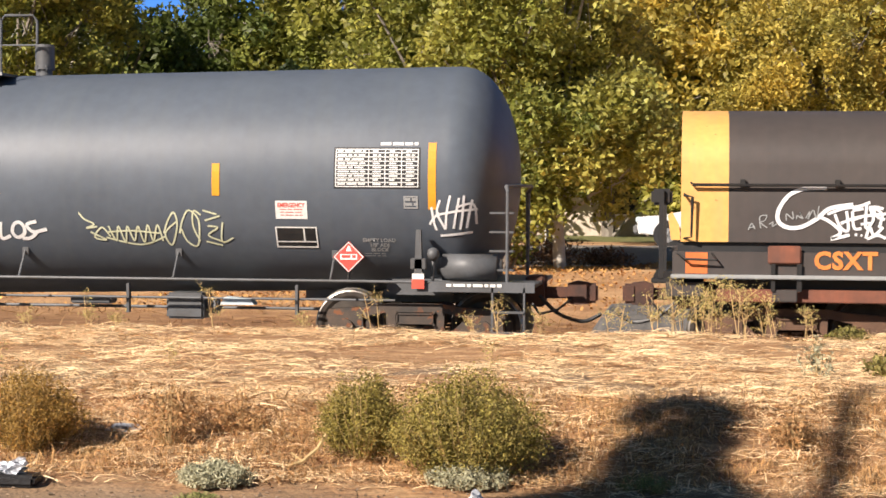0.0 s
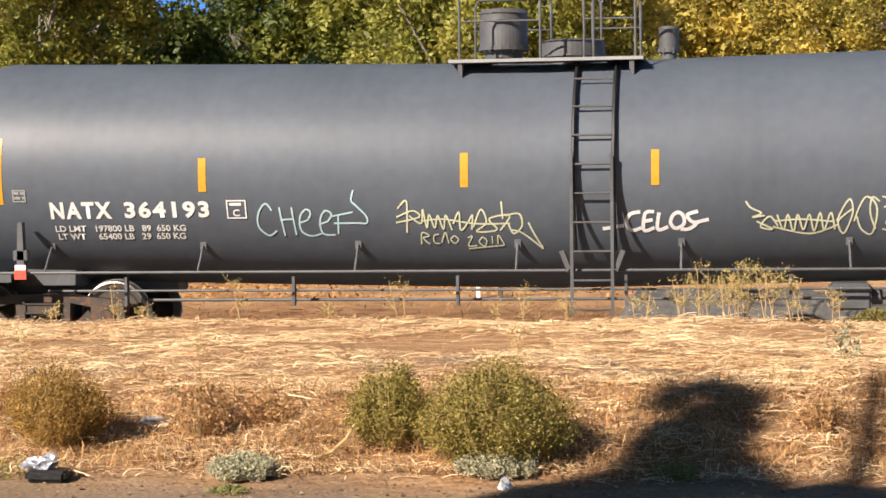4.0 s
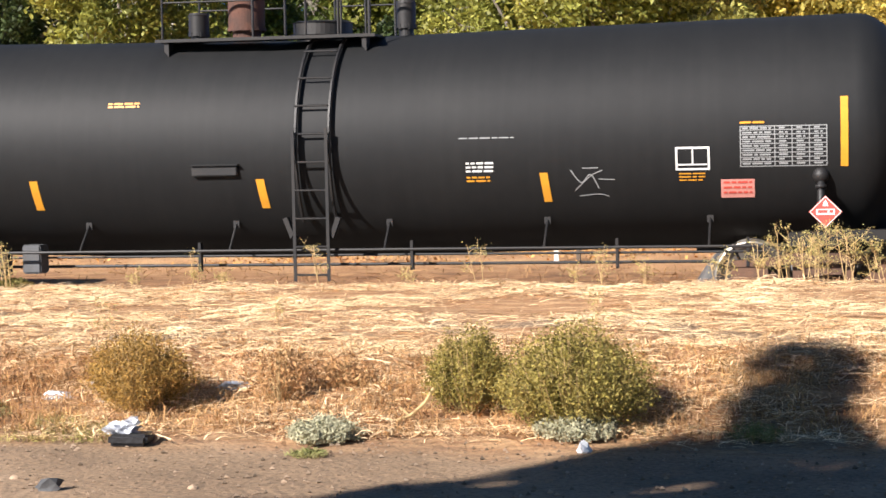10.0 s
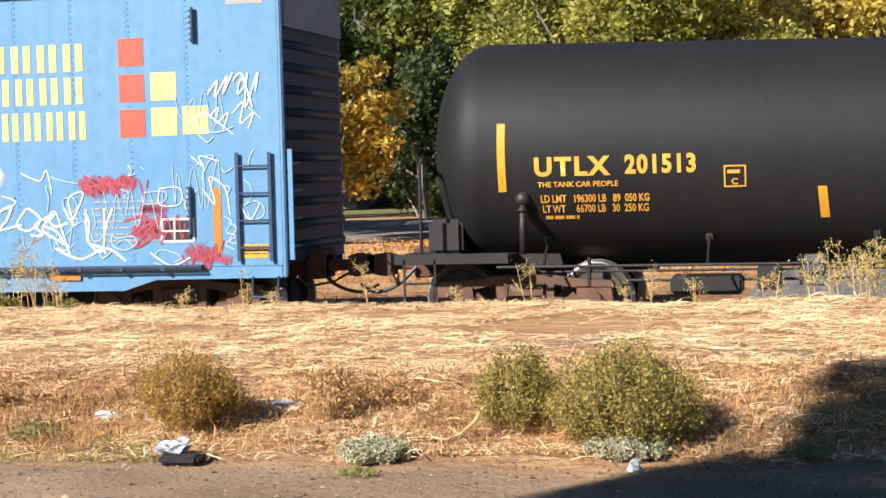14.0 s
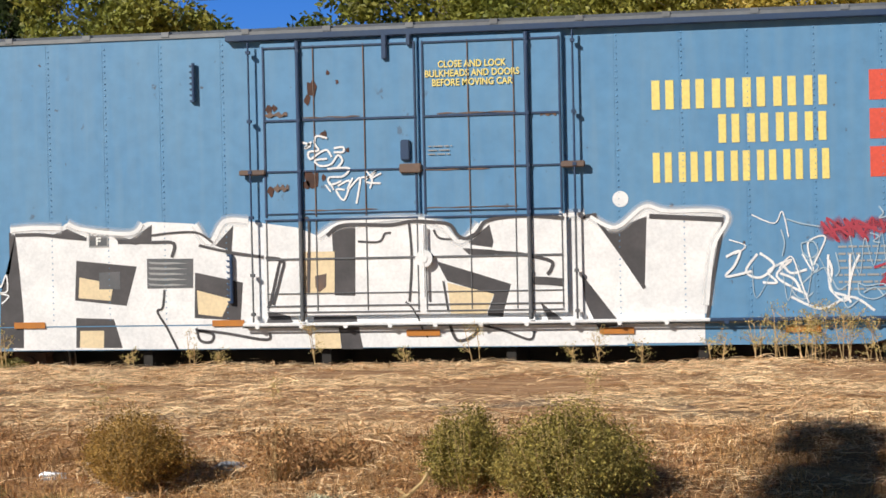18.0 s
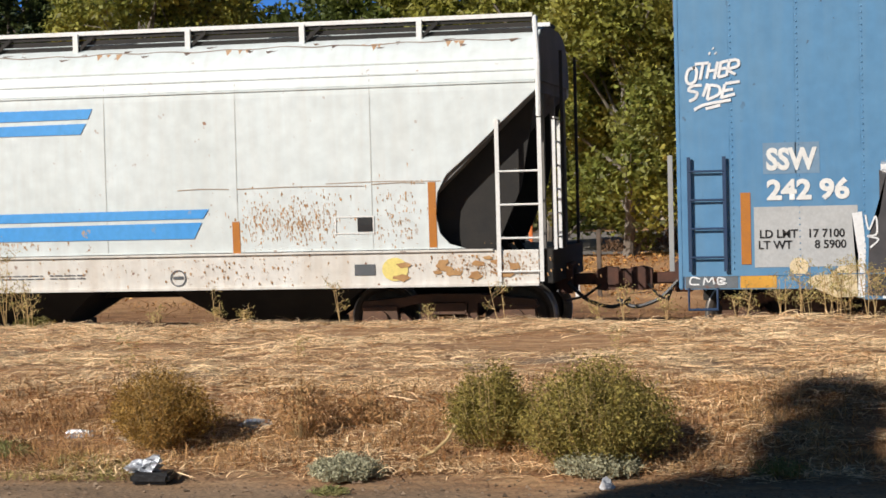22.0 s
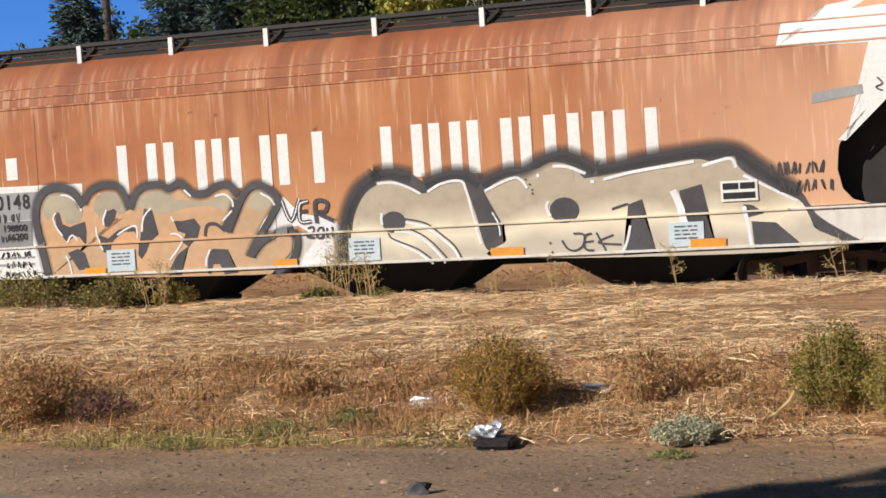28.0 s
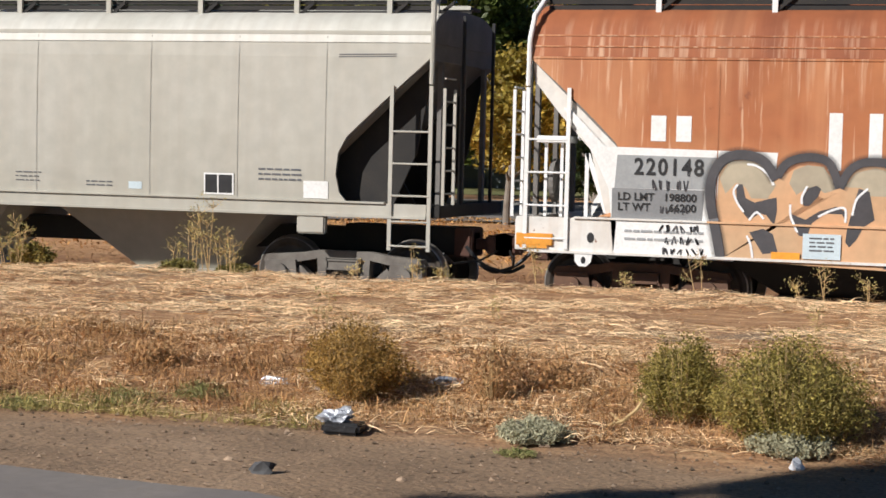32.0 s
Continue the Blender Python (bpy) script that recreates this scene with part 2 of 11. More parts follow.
M_AQUA = mat("pale_aqua_spray", (0.52, 0.72, 0.74), (0.45, 0.66, 0.70), 6, 0.5)
M_REDSP = mat("red_spray", (0.42, 0.05, 0.08), (0.34, 0.05, 0.07), 6, 0.5)
M_LABELW = mat("pale_label", (0.62, 0.72, 0.76), (0.56, 0.66, 0.70), 5, 0.45)
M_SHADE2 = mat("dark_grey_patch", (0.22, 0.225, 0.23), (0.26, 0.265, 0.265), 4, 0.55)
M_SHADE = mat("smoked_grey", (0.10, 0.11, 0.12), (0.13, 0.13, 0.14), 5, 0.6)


# ---- building helpers ----
def part(name, bm, material, parent=None, label="", smooth=False):
    me = bpy.data.meshes.new(name)
    bmesh.ops.recalc_face_normals(bm, faces=bm.faces)
    bm.to_mesh(me)
    bm.free()
    if smooth:
        me.shade_smooth()
    me.materials.append(material)
    ob = new(name, me)
    if parent is not None:
        ob.parent = parent
    if label:
        ob["label"] = label
    return ob


def raw(name, verts, faces, material, parent=None, smooth=False):
    me = bpy.data.meshes.new(name)
    me.from_pydata(verts, [], faces)
    if smooth:
        me.shade_smooth()
    me.materials.append(material)
    ob = new(name, me)
    if parent is not None:
        ob.parent = parent
    return ob


def box(bm, x0, x1, y0, y1, z0, z1, bevel=0.0):
    r = bmesh.ops.create_cube(bm, size=1.0)
    for v in r["verts"]:
        v.co = Vector(((x0 + x1) / 2 + v.co.x * (x1 - x0), (y0 + y1) / 2 + v.co.y * (y1 - y0), (z0 + z1) / 2 + v.co.z * (z1 - z0)))
    if bevel:
        es = {e for v in r["verts"] for e in v.link_edges}
        bmesh.ops.bevel(bm, geom=list(es), offset=bevel, segments=2, affect="EDGES")
    return bm


def rod(bm, p, q, r, n=8, r2=None):
    p, q = Vector(p), Vector(q)
    d = q - p
    m = Matrix.Translation((p + q) / 2) @ d.to_track_quat("Z", "Y").to_matrix().to_4x4()
    bmesh.ops.create_cone(bm, cap_ends=True, segments=n, radius1=r, radius2=r if r2 is None else r2, depth=d.length, matrix=m)
    return bm


def pipe(bm, pts, r, n=6):
    """One bent tube through the points."""
    ps = [Vector(p) for p in pts]
    rings, side = [], None
    for i, p in enumerate(ps):
        d = (ps[min(i + 1, len(ps) - 1)] - ps[max(i - 1, 0)]).normalized()
        if side is None:
            side = d.orthogonal().normalized()
        side = (side - d * side.dot(d)).normalized()
        up = d.cross(side)
        k = 1.0
        if 0 < i < len(ps) - 1:
            k = min(1.5, 1 / max(0.5, (p - ps[i - 1]).normalized().dot(d)))
        rings.append([bm.verts.new(p + (side * math.cos(6.28319 * j / n) + up * math.sin(6.28319 * j / n)) * r * k) for j in range(n)])
    for a, b in zip(rings, rings[1:]):
        for j in range(n):
            bm.faces.new((a[j], a[(j + 1) % n], b[(j + 1) % n], b[j]))
    bm.faces.new(rings[0][::-1])
    bm.faces.new(rings[-1])
    return bm


def prism(bm, pts, y0, y1):
    """A flat outline of (x, z), made thick from y0 to y1."""
    a = [bm.verts.new((x, y0, z)) for x, z in pts]
    b = [bm.verts.new((x, y1, z)) for x, z in pts]
    bm.faces.new(a)
    bm.faces.new(b[::-1])
    for i in range(len(pts)):
        j = (i + 1) % len(pts)
        bm.faces.new((a[i], a[j], b[j], b[i]))
    return bm


def B():
    return bmesh.new()


def thing(name, x, y, z, label, category, group="", kind=""):
    e = new(name)
    e.location = (x, y, z)
    e.empty_display_size = 0.3
    return tagged(e, label, category, group, kind)


# marks painted or glued on a side; surf(x, z) gives the side's y
def patch(bm, surf, x0, x1, z0, z1, off=0.004, lean=0.0, step=0.12):
    nz, nx = max(1, math.ceil(abs(z1 - z0) / step)), max(1, math.ceil(abs(x1 - x0) / 0.6))
    g = [[bm.verts.new((xx := x0 + (x1 - x0) * i / nx + lean * j / nz, surf(xx, zz := z0 + (z1 - z0) * j / nz) - off, zz)) for i in range(nx + 1)] for j in range(nz + 1)]
    for j in range(nz):
        for i in range(nx):
            bm.faces.new((g[j][i], g[j][i + 1], g[j + 1][i + 1], g[j + 1][i]))
    return bm


def shape(bm, surf, pts, off=0.004):
    """A filled outline on a side."""
    vs = [bm.verts.new((x, surf(x, z) - off, z)) for x, z in pts]
    f = bm.faces.new(vs)
    bmesh.ops.triangulate(bm, faces=[f])
    return bm


def smooth_line(pts, k=6):
    out = []
    n = len(pts)
    for i in range(n - 1):
        p0, p1, p2, p3 = pts[max(i - 1, 0)], pts[i], pts[i + 1], pts[min(i + 2, n - 1)]
        for j in range(k):
            t = j / k
            out.append(tuple(0.5 * (2 * b + (c - a) * t + (2 * a - 5 * b + 4 * c - d) * t * t + (3 * b - a - 3 * c + d) * t ** 3) for a, b, c, d in zip(p0, p1, p2, p3)))
    return out + [tuple(pts[-1])]


STROKES = [0]


def stroke(bm, surf, pts, w, off=0.006, curve=True, closed=False):
    """A ribbon of spray or brush along (x, z) points."""
    if closed:
        pts = list(pts) + [pts[0]]
    ps = smooth_line(pts) if curve else [tuple(p) for p in pts]
    STROKES[0] += 1
    off += 0.0006 * (STROKES[0] % 9)
    L, R = [], []
    for i, p in enumerate(ps):
        a, b = ps[max(i - 1, 0)], ps[min(i + 1, len(ps) - 1)]
        dx, dz = b[0] - a[0], b[1] - a[1]
        s = math.hypot(dx, dz) or 1
        nx, nz = -dz / s * w / 2, dx / s * w / 2
        for lst, sg in ((L, 1), (R, -1)):
            x, z = p[0] + sg * nx, p[1] + sg * nz
            lst.append(bm.verts.new((x, surf(x, z) - off, z)))
    for i in range(len(ps) - 1):
        bm.faces.new((L[i], L[i + 1], R[i + 1], R[i]))
    return bm


def soft_stroke(bm, surf, pts, w, off):
    """A ribbon of thin spray whose density falls to nothing at both edges."""
    dens = bm.verts.layers.float.new("spray")
    ps = smooth_line(pts)
    STROKES[0] += 1
    off += 0.0002 * (STROKES[0] % 7)
    rows = []
    for i, p in enumerate(ps):
        a, b = ps[max(i - 1, 0)], ps[min(i + 1, len(ps) - 1)]
        dx, dz = b[0] - a[0], b[1] - a[1]
        s = math.hypot(dx, dz) or 1
        row = []
        for k in (-1, 0, 1):
            x, z = p[0] - dz / s * w / 2 * k, p[1] + dx / s * w / 2 * k
            v = bm.verts.new((x, surf(x, z) - off, z))
            v[dens] = 1.0 if k == 0 else 0.0
            row.append(v)
        rows.append(row)
    for a, b in zip(rows, rows[1:]):
        for k in range(2):
            bm.faces.new((a[k], b[k], b[k + 1], a[k + 1]))
    return bm


def spray_dust(name, col, most):
    """Paint dust that thins out by the ribbon's density and a grain."""
    m = mat(name, col, None, 4, 0.6)
    n, l = m.node_tree.nodes, m.node_tree.links
    at, tr, mx, k = n.new("ShaderNodeAttribute"), n.new("ShaderNodeBsdfTransparent"), n.new("ShaderNodeMixShader"), n.new("ShaderNodeMath")
    at.attribute_name = "spray"
    k.operation = "MULTIPLY"
    k.inputs[1].default_value = most
    l.new(at.outputs["Fac"], k.inputs[0])
    l.new(k.outputs[0], mx.inputs[0])
    l.new(tr.outputs[0], mx.inputs[1])
    l.new(n["Principled BSDF"].outputs[0], mx.inputs[2])
    l.new(mx.outputs[0], n["Material Output"].inputs["Surface"])
    return m


M_DUST, M_MIST = spray_dust("charcoal_overspray", (0.058, 0.056, 0.06), 1.0), spray_dust("white_overspray", (0.84, 0.85, 0.86), 0.8)


def lettering(name, words, x0, x1, z0, z1, surf, material, parent, label="", off=0.009, gap=1.0, bold=0.022):
    """Letters of the built-in font, fitted into a box on a side."""
    c = bpy.data.curves.new(name, "FONT")
    c.body, c.resolution_u, c.space_character = words, 3, gap
    c.space_line, c.offset = 0.95, bold
    c.align_x = "CENTER" if "\n" in words else "LEFT"
    t = bpy.data.objects.new(name, c)
    me = bpy.data.meshes.new_from_object(t)
    bpy.data.objects.remove(t)
    co = np.empty(len(me.vertices) * 3)
    me.vertices.foreach_get("co", co)
    co = co.reshape(-1, 3)
    lo, hi = co.min(0), co.max(0)
    for v in me.vertices:
        x = x0 + (v.co.x - lo[0]) / (hi[0] - lo[0]) * (x1 - x0)
        z = z0 + (v.co.y - lo[1]) / (hi[1] - lo[1]) * (z1 - z0)
        v.co = (x, surf(x, z) - off, z)
    me.materials.clear()
    me.materials.append(material)
    ob = new(name, me)
    ob.parent = parent
    if label:
        ob["label"] = label
    return ob


def bars(bm, surf, x0, x1, z0, z1, rows, seed=1, off=0.007, fill=0.62):
    """Lines of writing too small to read: plain dashes."""
    rnd = random.Random(seed)
    h = (z1 - z0) / rows
    for r in range(rows):
        x = x0
        while x < x1 - 0.02:
            w = min(rnd.uniform(0.04, 0.16), x1 - x)
            patch(bm, surf, x, x + w, z1 - (r + fill) * h - 0.1 * h, z1 - r * h - 0.1 * h, off)
            x += w + 0.02
    return bm

# ---- ground: one sheet from the camera's road over the mown berm to the far street ----
TRACK_Y = 24.9
PROFILE = [(-3000, 0.4), (-20, 0.42), (0, 0.38), (8, 0.34), (11.2, 0.33), (11.7, 0.37), (12.4, 0.485), (13.05, 0.585), (13.3, 0.672), (13.8, 0.69), (15, 0.685), (17, 0.65),
           (20, 0.63), (20.9, 0.60), (21.6, 0.40), (22.3, 0.05), (23.0, -0.14), (23.4, -0.17), (26.4, -0.17), (27.4, -0.32), (29, -0.22),
           (36, -0.05), (47, 0.25), (55, 0.42), (60, 0.45), (90, 0.5), (3000, 0.5)]
PY, PZ = [p[0] for p in PROFILE], [p[1] for p in PROFILE]


def ground_z(x, y):
    z = float(np.interp(y, PY, PZ))
    if 11.0 < y < 21.5:
        k = min(1, (y - 11.0) / 1.2)
        z += k * (0.07 * noise.noise((x * 0.45, y * 0.5, 1.0)) + 0.035 * noise.noise((x * 1.7, y * 1.9, 5.0)) + 0.012 * noise.noise((x * 6, y * 6, 9.0)))
        if y < 14.2:
            z += 0.045 * noise.noise((x * 2.6, y * 2.4, 21.0)) * min(1, (y - 11.0) / 0.8) * min(1, (14.2 - y) / 0.8)
    elif y <= 11.0:
        z += 0.012 * noise.noise((x * 1.1, y * 1.1, 2.0)) + 0.005 * noise.noise((x * 7, y * 7, 3.0))
    elif y > 27:
        z += 0.10 * noise.noise((x * 0.2, y * 0.2, 4.0)) * min(1, max(0, (56 - y) / 6))
    return z


def ground_material():
    m = bpy.data.materials.new("dry_ground")
    m.use_nodes = True
    n, l = m.node_tree.nodes, m.node_tree.links
    b = n["Principled BSDF"]
    b.inputs["Roughness"].default_value = 0.95
    tc = n.new("ShaderNodeTexCoord")

    def tex(sc, stretch=(1, 1, 1), detail=6.0):
        mp = n.new("ShaderNodeMapping")
        mp.inputs["Scale"].default_value = stretch
        l.new(tc.outputs["Object"], mp.inputs[0])
        t = n.new("ShaderNodeTexNoise")
        t.inputs["Scale"].default_value, t.inputs["Detail"].default_value = sc, detail
        l.new(mp.outputs[0], t.inputs["Vector"])
        return t.outputs[0]

    def ramp(src, stops):
        r = n.new("ShaderNodeValToRGB")
        r.color_ramp.elements[0].position, r.color_ramp.elements[0].color = stops[0][0], (*stops[0][1], 1)
        r.color_ramp.elements[1].position, r.color_ramp.elements[1].color = stops[-1][0], (*stops[-1][1], 1)
        for p, c in stops[1:-1]:
            r.color_ramp.elements.new(p).color = (*c, 1)
        l.new(src, r.inputs[0])
        return r.outputs[0]

    def mix(f, a, z):
        x = n.new("ShaderNodeMix")
        x.data_type = "RGBA"
        for key, v in ((0, f), (6, a), (7, z)):
            l.new(v, x.inputs[key])
        return x.outputs[2]

    def step(src, a, z):
        v = n.new("ShaderNodeMapRange")
        v.inputs["From Min"].default_value, v.inputs["From Max"].default_value = a, z
        l.new(src, v.inputs[0])
        return v.outputs[0]

    def add(a, z, k):
        x = n.new("ShaderNodeMath")
        x.operation = "MULTIPLY_ADD"
        x.inputs[1].default_value = k
        l.new(z, x.inputs[0])
        l.new(a, x.inputs[2])
        return x.outputs[0]

    sx = n.new("ShaderNodeSeparateXYZ")
    l.new(tc.outputs["Object"], sx.inputs[0])
    y = add(sx.outputs[1], tex(0.9), 1.6)
    dirt = ramp(tex(1.4), [(0.3, (0.20, 0.134, 0.078)), (0.55, (0.285, 0.192, 0.112)), (0.75, (0.345, 0.24, 0.148))])
    grit = ramp(tex(34, detail=3.0), [(0.35, (0.55, 0.55, 0.55)), (0.5, (1, 1, 1)), (0.68, (1.35, 1.3, 1.25))])
    straw = ramp(tex(3.0, (0.8, 3.0, 1)), [(0.3, (0.235, 0.12, 0.055)), (0.5, (0.385, 0.215, 0.10)), (0.72, (0.56, 0.36, 0.18))])
    far = ramp(tex(0.8), [(0.3, (0.34, 0.175, 0.075)), (0.5, (0.47, 0.265, 0.12)), (0.7, (0.58, 0.36, 0.18))])
    ballast = ramp(tex(14, detail=3.0), [(0.3, (0.07, 0.06, 0.05)), (0.5, (0.16, 0.13, 0.11)), (0.7, (0.28, 0.24, 0.20))])
    c = mix(step(y, 11.7, 12.5), dirt, straw)
    bare = n.new("ShaderNodeMath")
    bare.operation = "GREATER_THAN"
    bare.inputs[1].default_value = 0.62
    l.new(tex(0.42), bare.inputs[0])
    c = mix(bare.outputs[0], c, dirt)
    c = mix(step(sx.outputs[1], 22.3, 23.0), c, ballast)
    brown = ramp(tex(2.2), [(0.3, (0.15, 0.07, 0.03)), (0.5, (0.27, 0.135, 0.055)), (0.7, (0.40, 0.22, 0.10))])
    c = mix(step(y, 26.6, 27.2), c, brown)
    c = mix(step(y, 33.5, 36.0), c, far)
    lawn = ramp(tex(2.0), [(0.3, (0.10, 0.12, 0.035)), (0.7, (0.22, 0.20, 0.07))])
    c = mix(step(y, 68.0, 69.0), c, lawn)
    x = n.new("ShaderNodeMix")
    x.data_type, x.blend_type = "RGBA", "MULTIPLY"
    x.inputs[0].default_value = 0.6
    l.new(c, x.inputs[6])
    l.new(grit, x.inputs[7])
    l.new(x.outputs[2], b.inputs["Base Color"])
    bp = n.new("ShaderNodeBump")
    bp.inputs["Strength"].default_value, bp.inputs["Distance"].default_value = 0.7, 0.03
    l.new(tex(22.0, detail=5.0), bp.inputs["Height"])
    l.new(bp.outputs[0], b.inputs["Normal"])
    return m


def spread(parts):
    out = []
    for a, b, n in parts:
        out += [a + (b - a) * i / n for i in range(n)]
    return out + [parts[-1][1]]


gx = spread([(-3000, -200, 7), (-200, -40, 16), (-40, -18, 30), (-18, 6, 200), (6, 30, 30), (30, 200, 16), (200, 3000, 7)])
gy = spread([(-3000, -60, 7), (-60, 7, 30), (7, 22.5, 140), (22.5, 70, 90), (70, 200, 14), (200, 3000, 8)])
gv = [(x, y, ground_z(x, y)) for y in gy for x in gx]
nx = len(gx)
gf = [(j * nx + i, j * nx + i + 1, (j + 1) * nx + i + 1, (j + 1) * nx + i) for j in range(len(gy) - 1) for i in range(nx - 1)]
tagged(raw("ground", gv, gf, ground_material(), None, True), "dry straw-covered berm, bare dirt verge and field", "ground", kind="structure")

M_ASPH = mat("worn_asphalt", (0.185, 0.165, 0.15), (0.225, 0.20, 0.175), 1.2, 0.95, bump=0.1, bscale=90, spots=((0.20, 0.17, 0.14), 0.58, 30))
M_ASPH2 = mat("grey_street", (0.20, 0.18, 0.16), (0.23, 0.205, 0.18), 0.6, 0.9, bump=0.2)


def road_strip(name, label, material, ys, xs, lift):
    V, F, n = [], [], len(xs)
    for y in ys:
        V += [(x, (yy := y(x)), ground_z(x, yy) + lift) for x in xs]
    V += [(x, ys[-1](x) + 0.01, ground_z(x, ys[-1](x)) - 0.03) for x in xs]
    for j in range(len(ys)):
        F += [(j * n + i, j * n + i + 1, (j + 1) * n + i + 1, (j + 1) * n + i) for i in range(n - 1)]
    tagged(raw(name, V, F, material), label, "road", kind="structure")


xs_near = [-30 + i * 0.3 for i in range(180)]
road_strip("road", "worn grey asphalt road with a crumbling dirt edge", M_ASPH,
           [lambda x, k=k: (9.17 - 0.17 * (x + 5) + 0.10 * noise.noise((x * 0.9, 0, 0)) + 0.05 * noise.noise((x * 4, 0, 0))) - k for k in (12.5, 8, 5, 3.5, 2.5, 1.8, 1.2, 0.8, 0.5, 0.25, 0)], xs_near, 0.02)
xs_far = [-220 + i * 4.0 for i in range(48)] + [-28 + i * 0.5 for i in range(80)] + [12 + i * 4.0 for i in range(50)]
road_strip("street", "pale grey street behind the tracks", M_ASPH2, [lambda x, k=k: 47.5 + 0.10 * (x + 5) + k + (14 - k) / 14 * (0.4 * noise.noise((x * 0.5, 3, 0)) + 8.0 * max(0.0, min(1.0, (x + 2.5) / 4.5))) for k in (0, 2, 4, 6, 8, 10, 12, 14)], xs_far, 0.05)

# ---- track ----
M_RAIL = mat("rail_steel", (0.13, 0.075, 0.045), (0.2, 0.12, 0.075), 6, 0.6, 0.5)
M_TIE = mat("weathered_tie", (0.10, 0.075, 0.055), (0.17, 0.13, 0.10), 5, 0.9, bump=0.3, each=0.25)
track = thing("railway_track", 0, TRACK_Y, 0, "rusty steel rails on weathered wooden ties", "railway track", kind="structure")
for side in (-1, 1):
    bm = B()
    c = 0.755 * side
    prism(bm, [(c - 0.036, 0), (c + 0.036, 0), (c + 0.036, -0.045), (c + 0.01, -0.055), (c + 0.01, -0.13), (c + 0.07, -0.16), (c - 0.07, -0.16), (c - 0.01, -0.13), (c - 0.01, -0.055), (c - 0.036, -0.045)], -160, 60)
    bmesh.ops.rotate(bm, verts=bm.verts, cent=(0, 0, 0), matrix=Matrix.Rotation(radians(-90), 3, "Z"))
    for v in bm.verts:
        v.co.y = -v.co.y
    r = part("rail", bm, M_RAIL, track)
tie_me = None
for i in range(120):
    if tie_me is None:
        bm = B()
        box(bm, -0.115, 0.115, -1.3, 1.3, -0.33, -0.162, 0.01)
        t = part("tie", bm, M_TIE, track)
        tie_me = t.data
    else:
        t = new("tie", tie_me)
        t.parent = track
    t.location = (-45 + i * 0.52, random.uniform(-0.03, 0.03), 0)
    t.rotation_euler.z = random.uniform(-0.02, 0.02)

# ---- rolling stock: each car rolls on its own; x and z below are along the train and above the rail ----
def wheelset_mesh():
    bm = B()
    R = 0.457
    prof = [(0.10, 0.0), (0.10, 0.09), (0.075, 0.14), (0.04, 0.17), (0.035, 0.34), (0.06, 0.385), (0.065, R - 0.02), (0.055, R), (-0.06, R + 0.012), (-0.075, R + 0.028), (-0.09, R + 0.02), (-0.09, 0.36), (-0.05, 0.33), (-0.06, 0.16), (-0.09, 0.1)]
    n = 40
    for side in (-1, 1):
        rings = [[bm.verts.new((r * math.cos(6.28319 * k / n), side * (0.755 + a), r * math.sin(6.28319 * k / n))) for k in range(n)] for a, r in prof[1:]]
        for q, (a, b) in enumerate(zip(rings, rings[1:])):
            for k in range(n):
                f = bm.faces.new((a[k], a[(k + 1) % n], b[(k + 1) % n], b[k]))
                f.material_index = 1 if q in (5, 6, 7, 8, 9) else 0
        bm.faces.new(rings[0])
        rod(bm, (0, side * 0.85, 0), (0, side * 1.12, 0), 0.075, 12)
        for k in range(3):
            a = k * 2.094
            box(bm, math.cos(a) * 0.05 - 0.015, math.cos(a) * 0.05 + 0.015, side * 1.12 - 0.012, side * 1.12 + 0.012, math.sin(a) * 0.05 - 0.015, math.sin(a) * 0.05 + 0.015)
    rod(bm, (0, -0.75, 0), (0, 0.75, 0), 0.085, 12)
    me = bpy.data.meshes.new("wheelset")
    bmesh.ops.recalc_face_normals(bm, faces=bm.faces)
    bm.to_mesh(me)
    bm.free()
    me.materials.append(M_WHEEL)
    me.materials.append(M_TREAD)
    return me


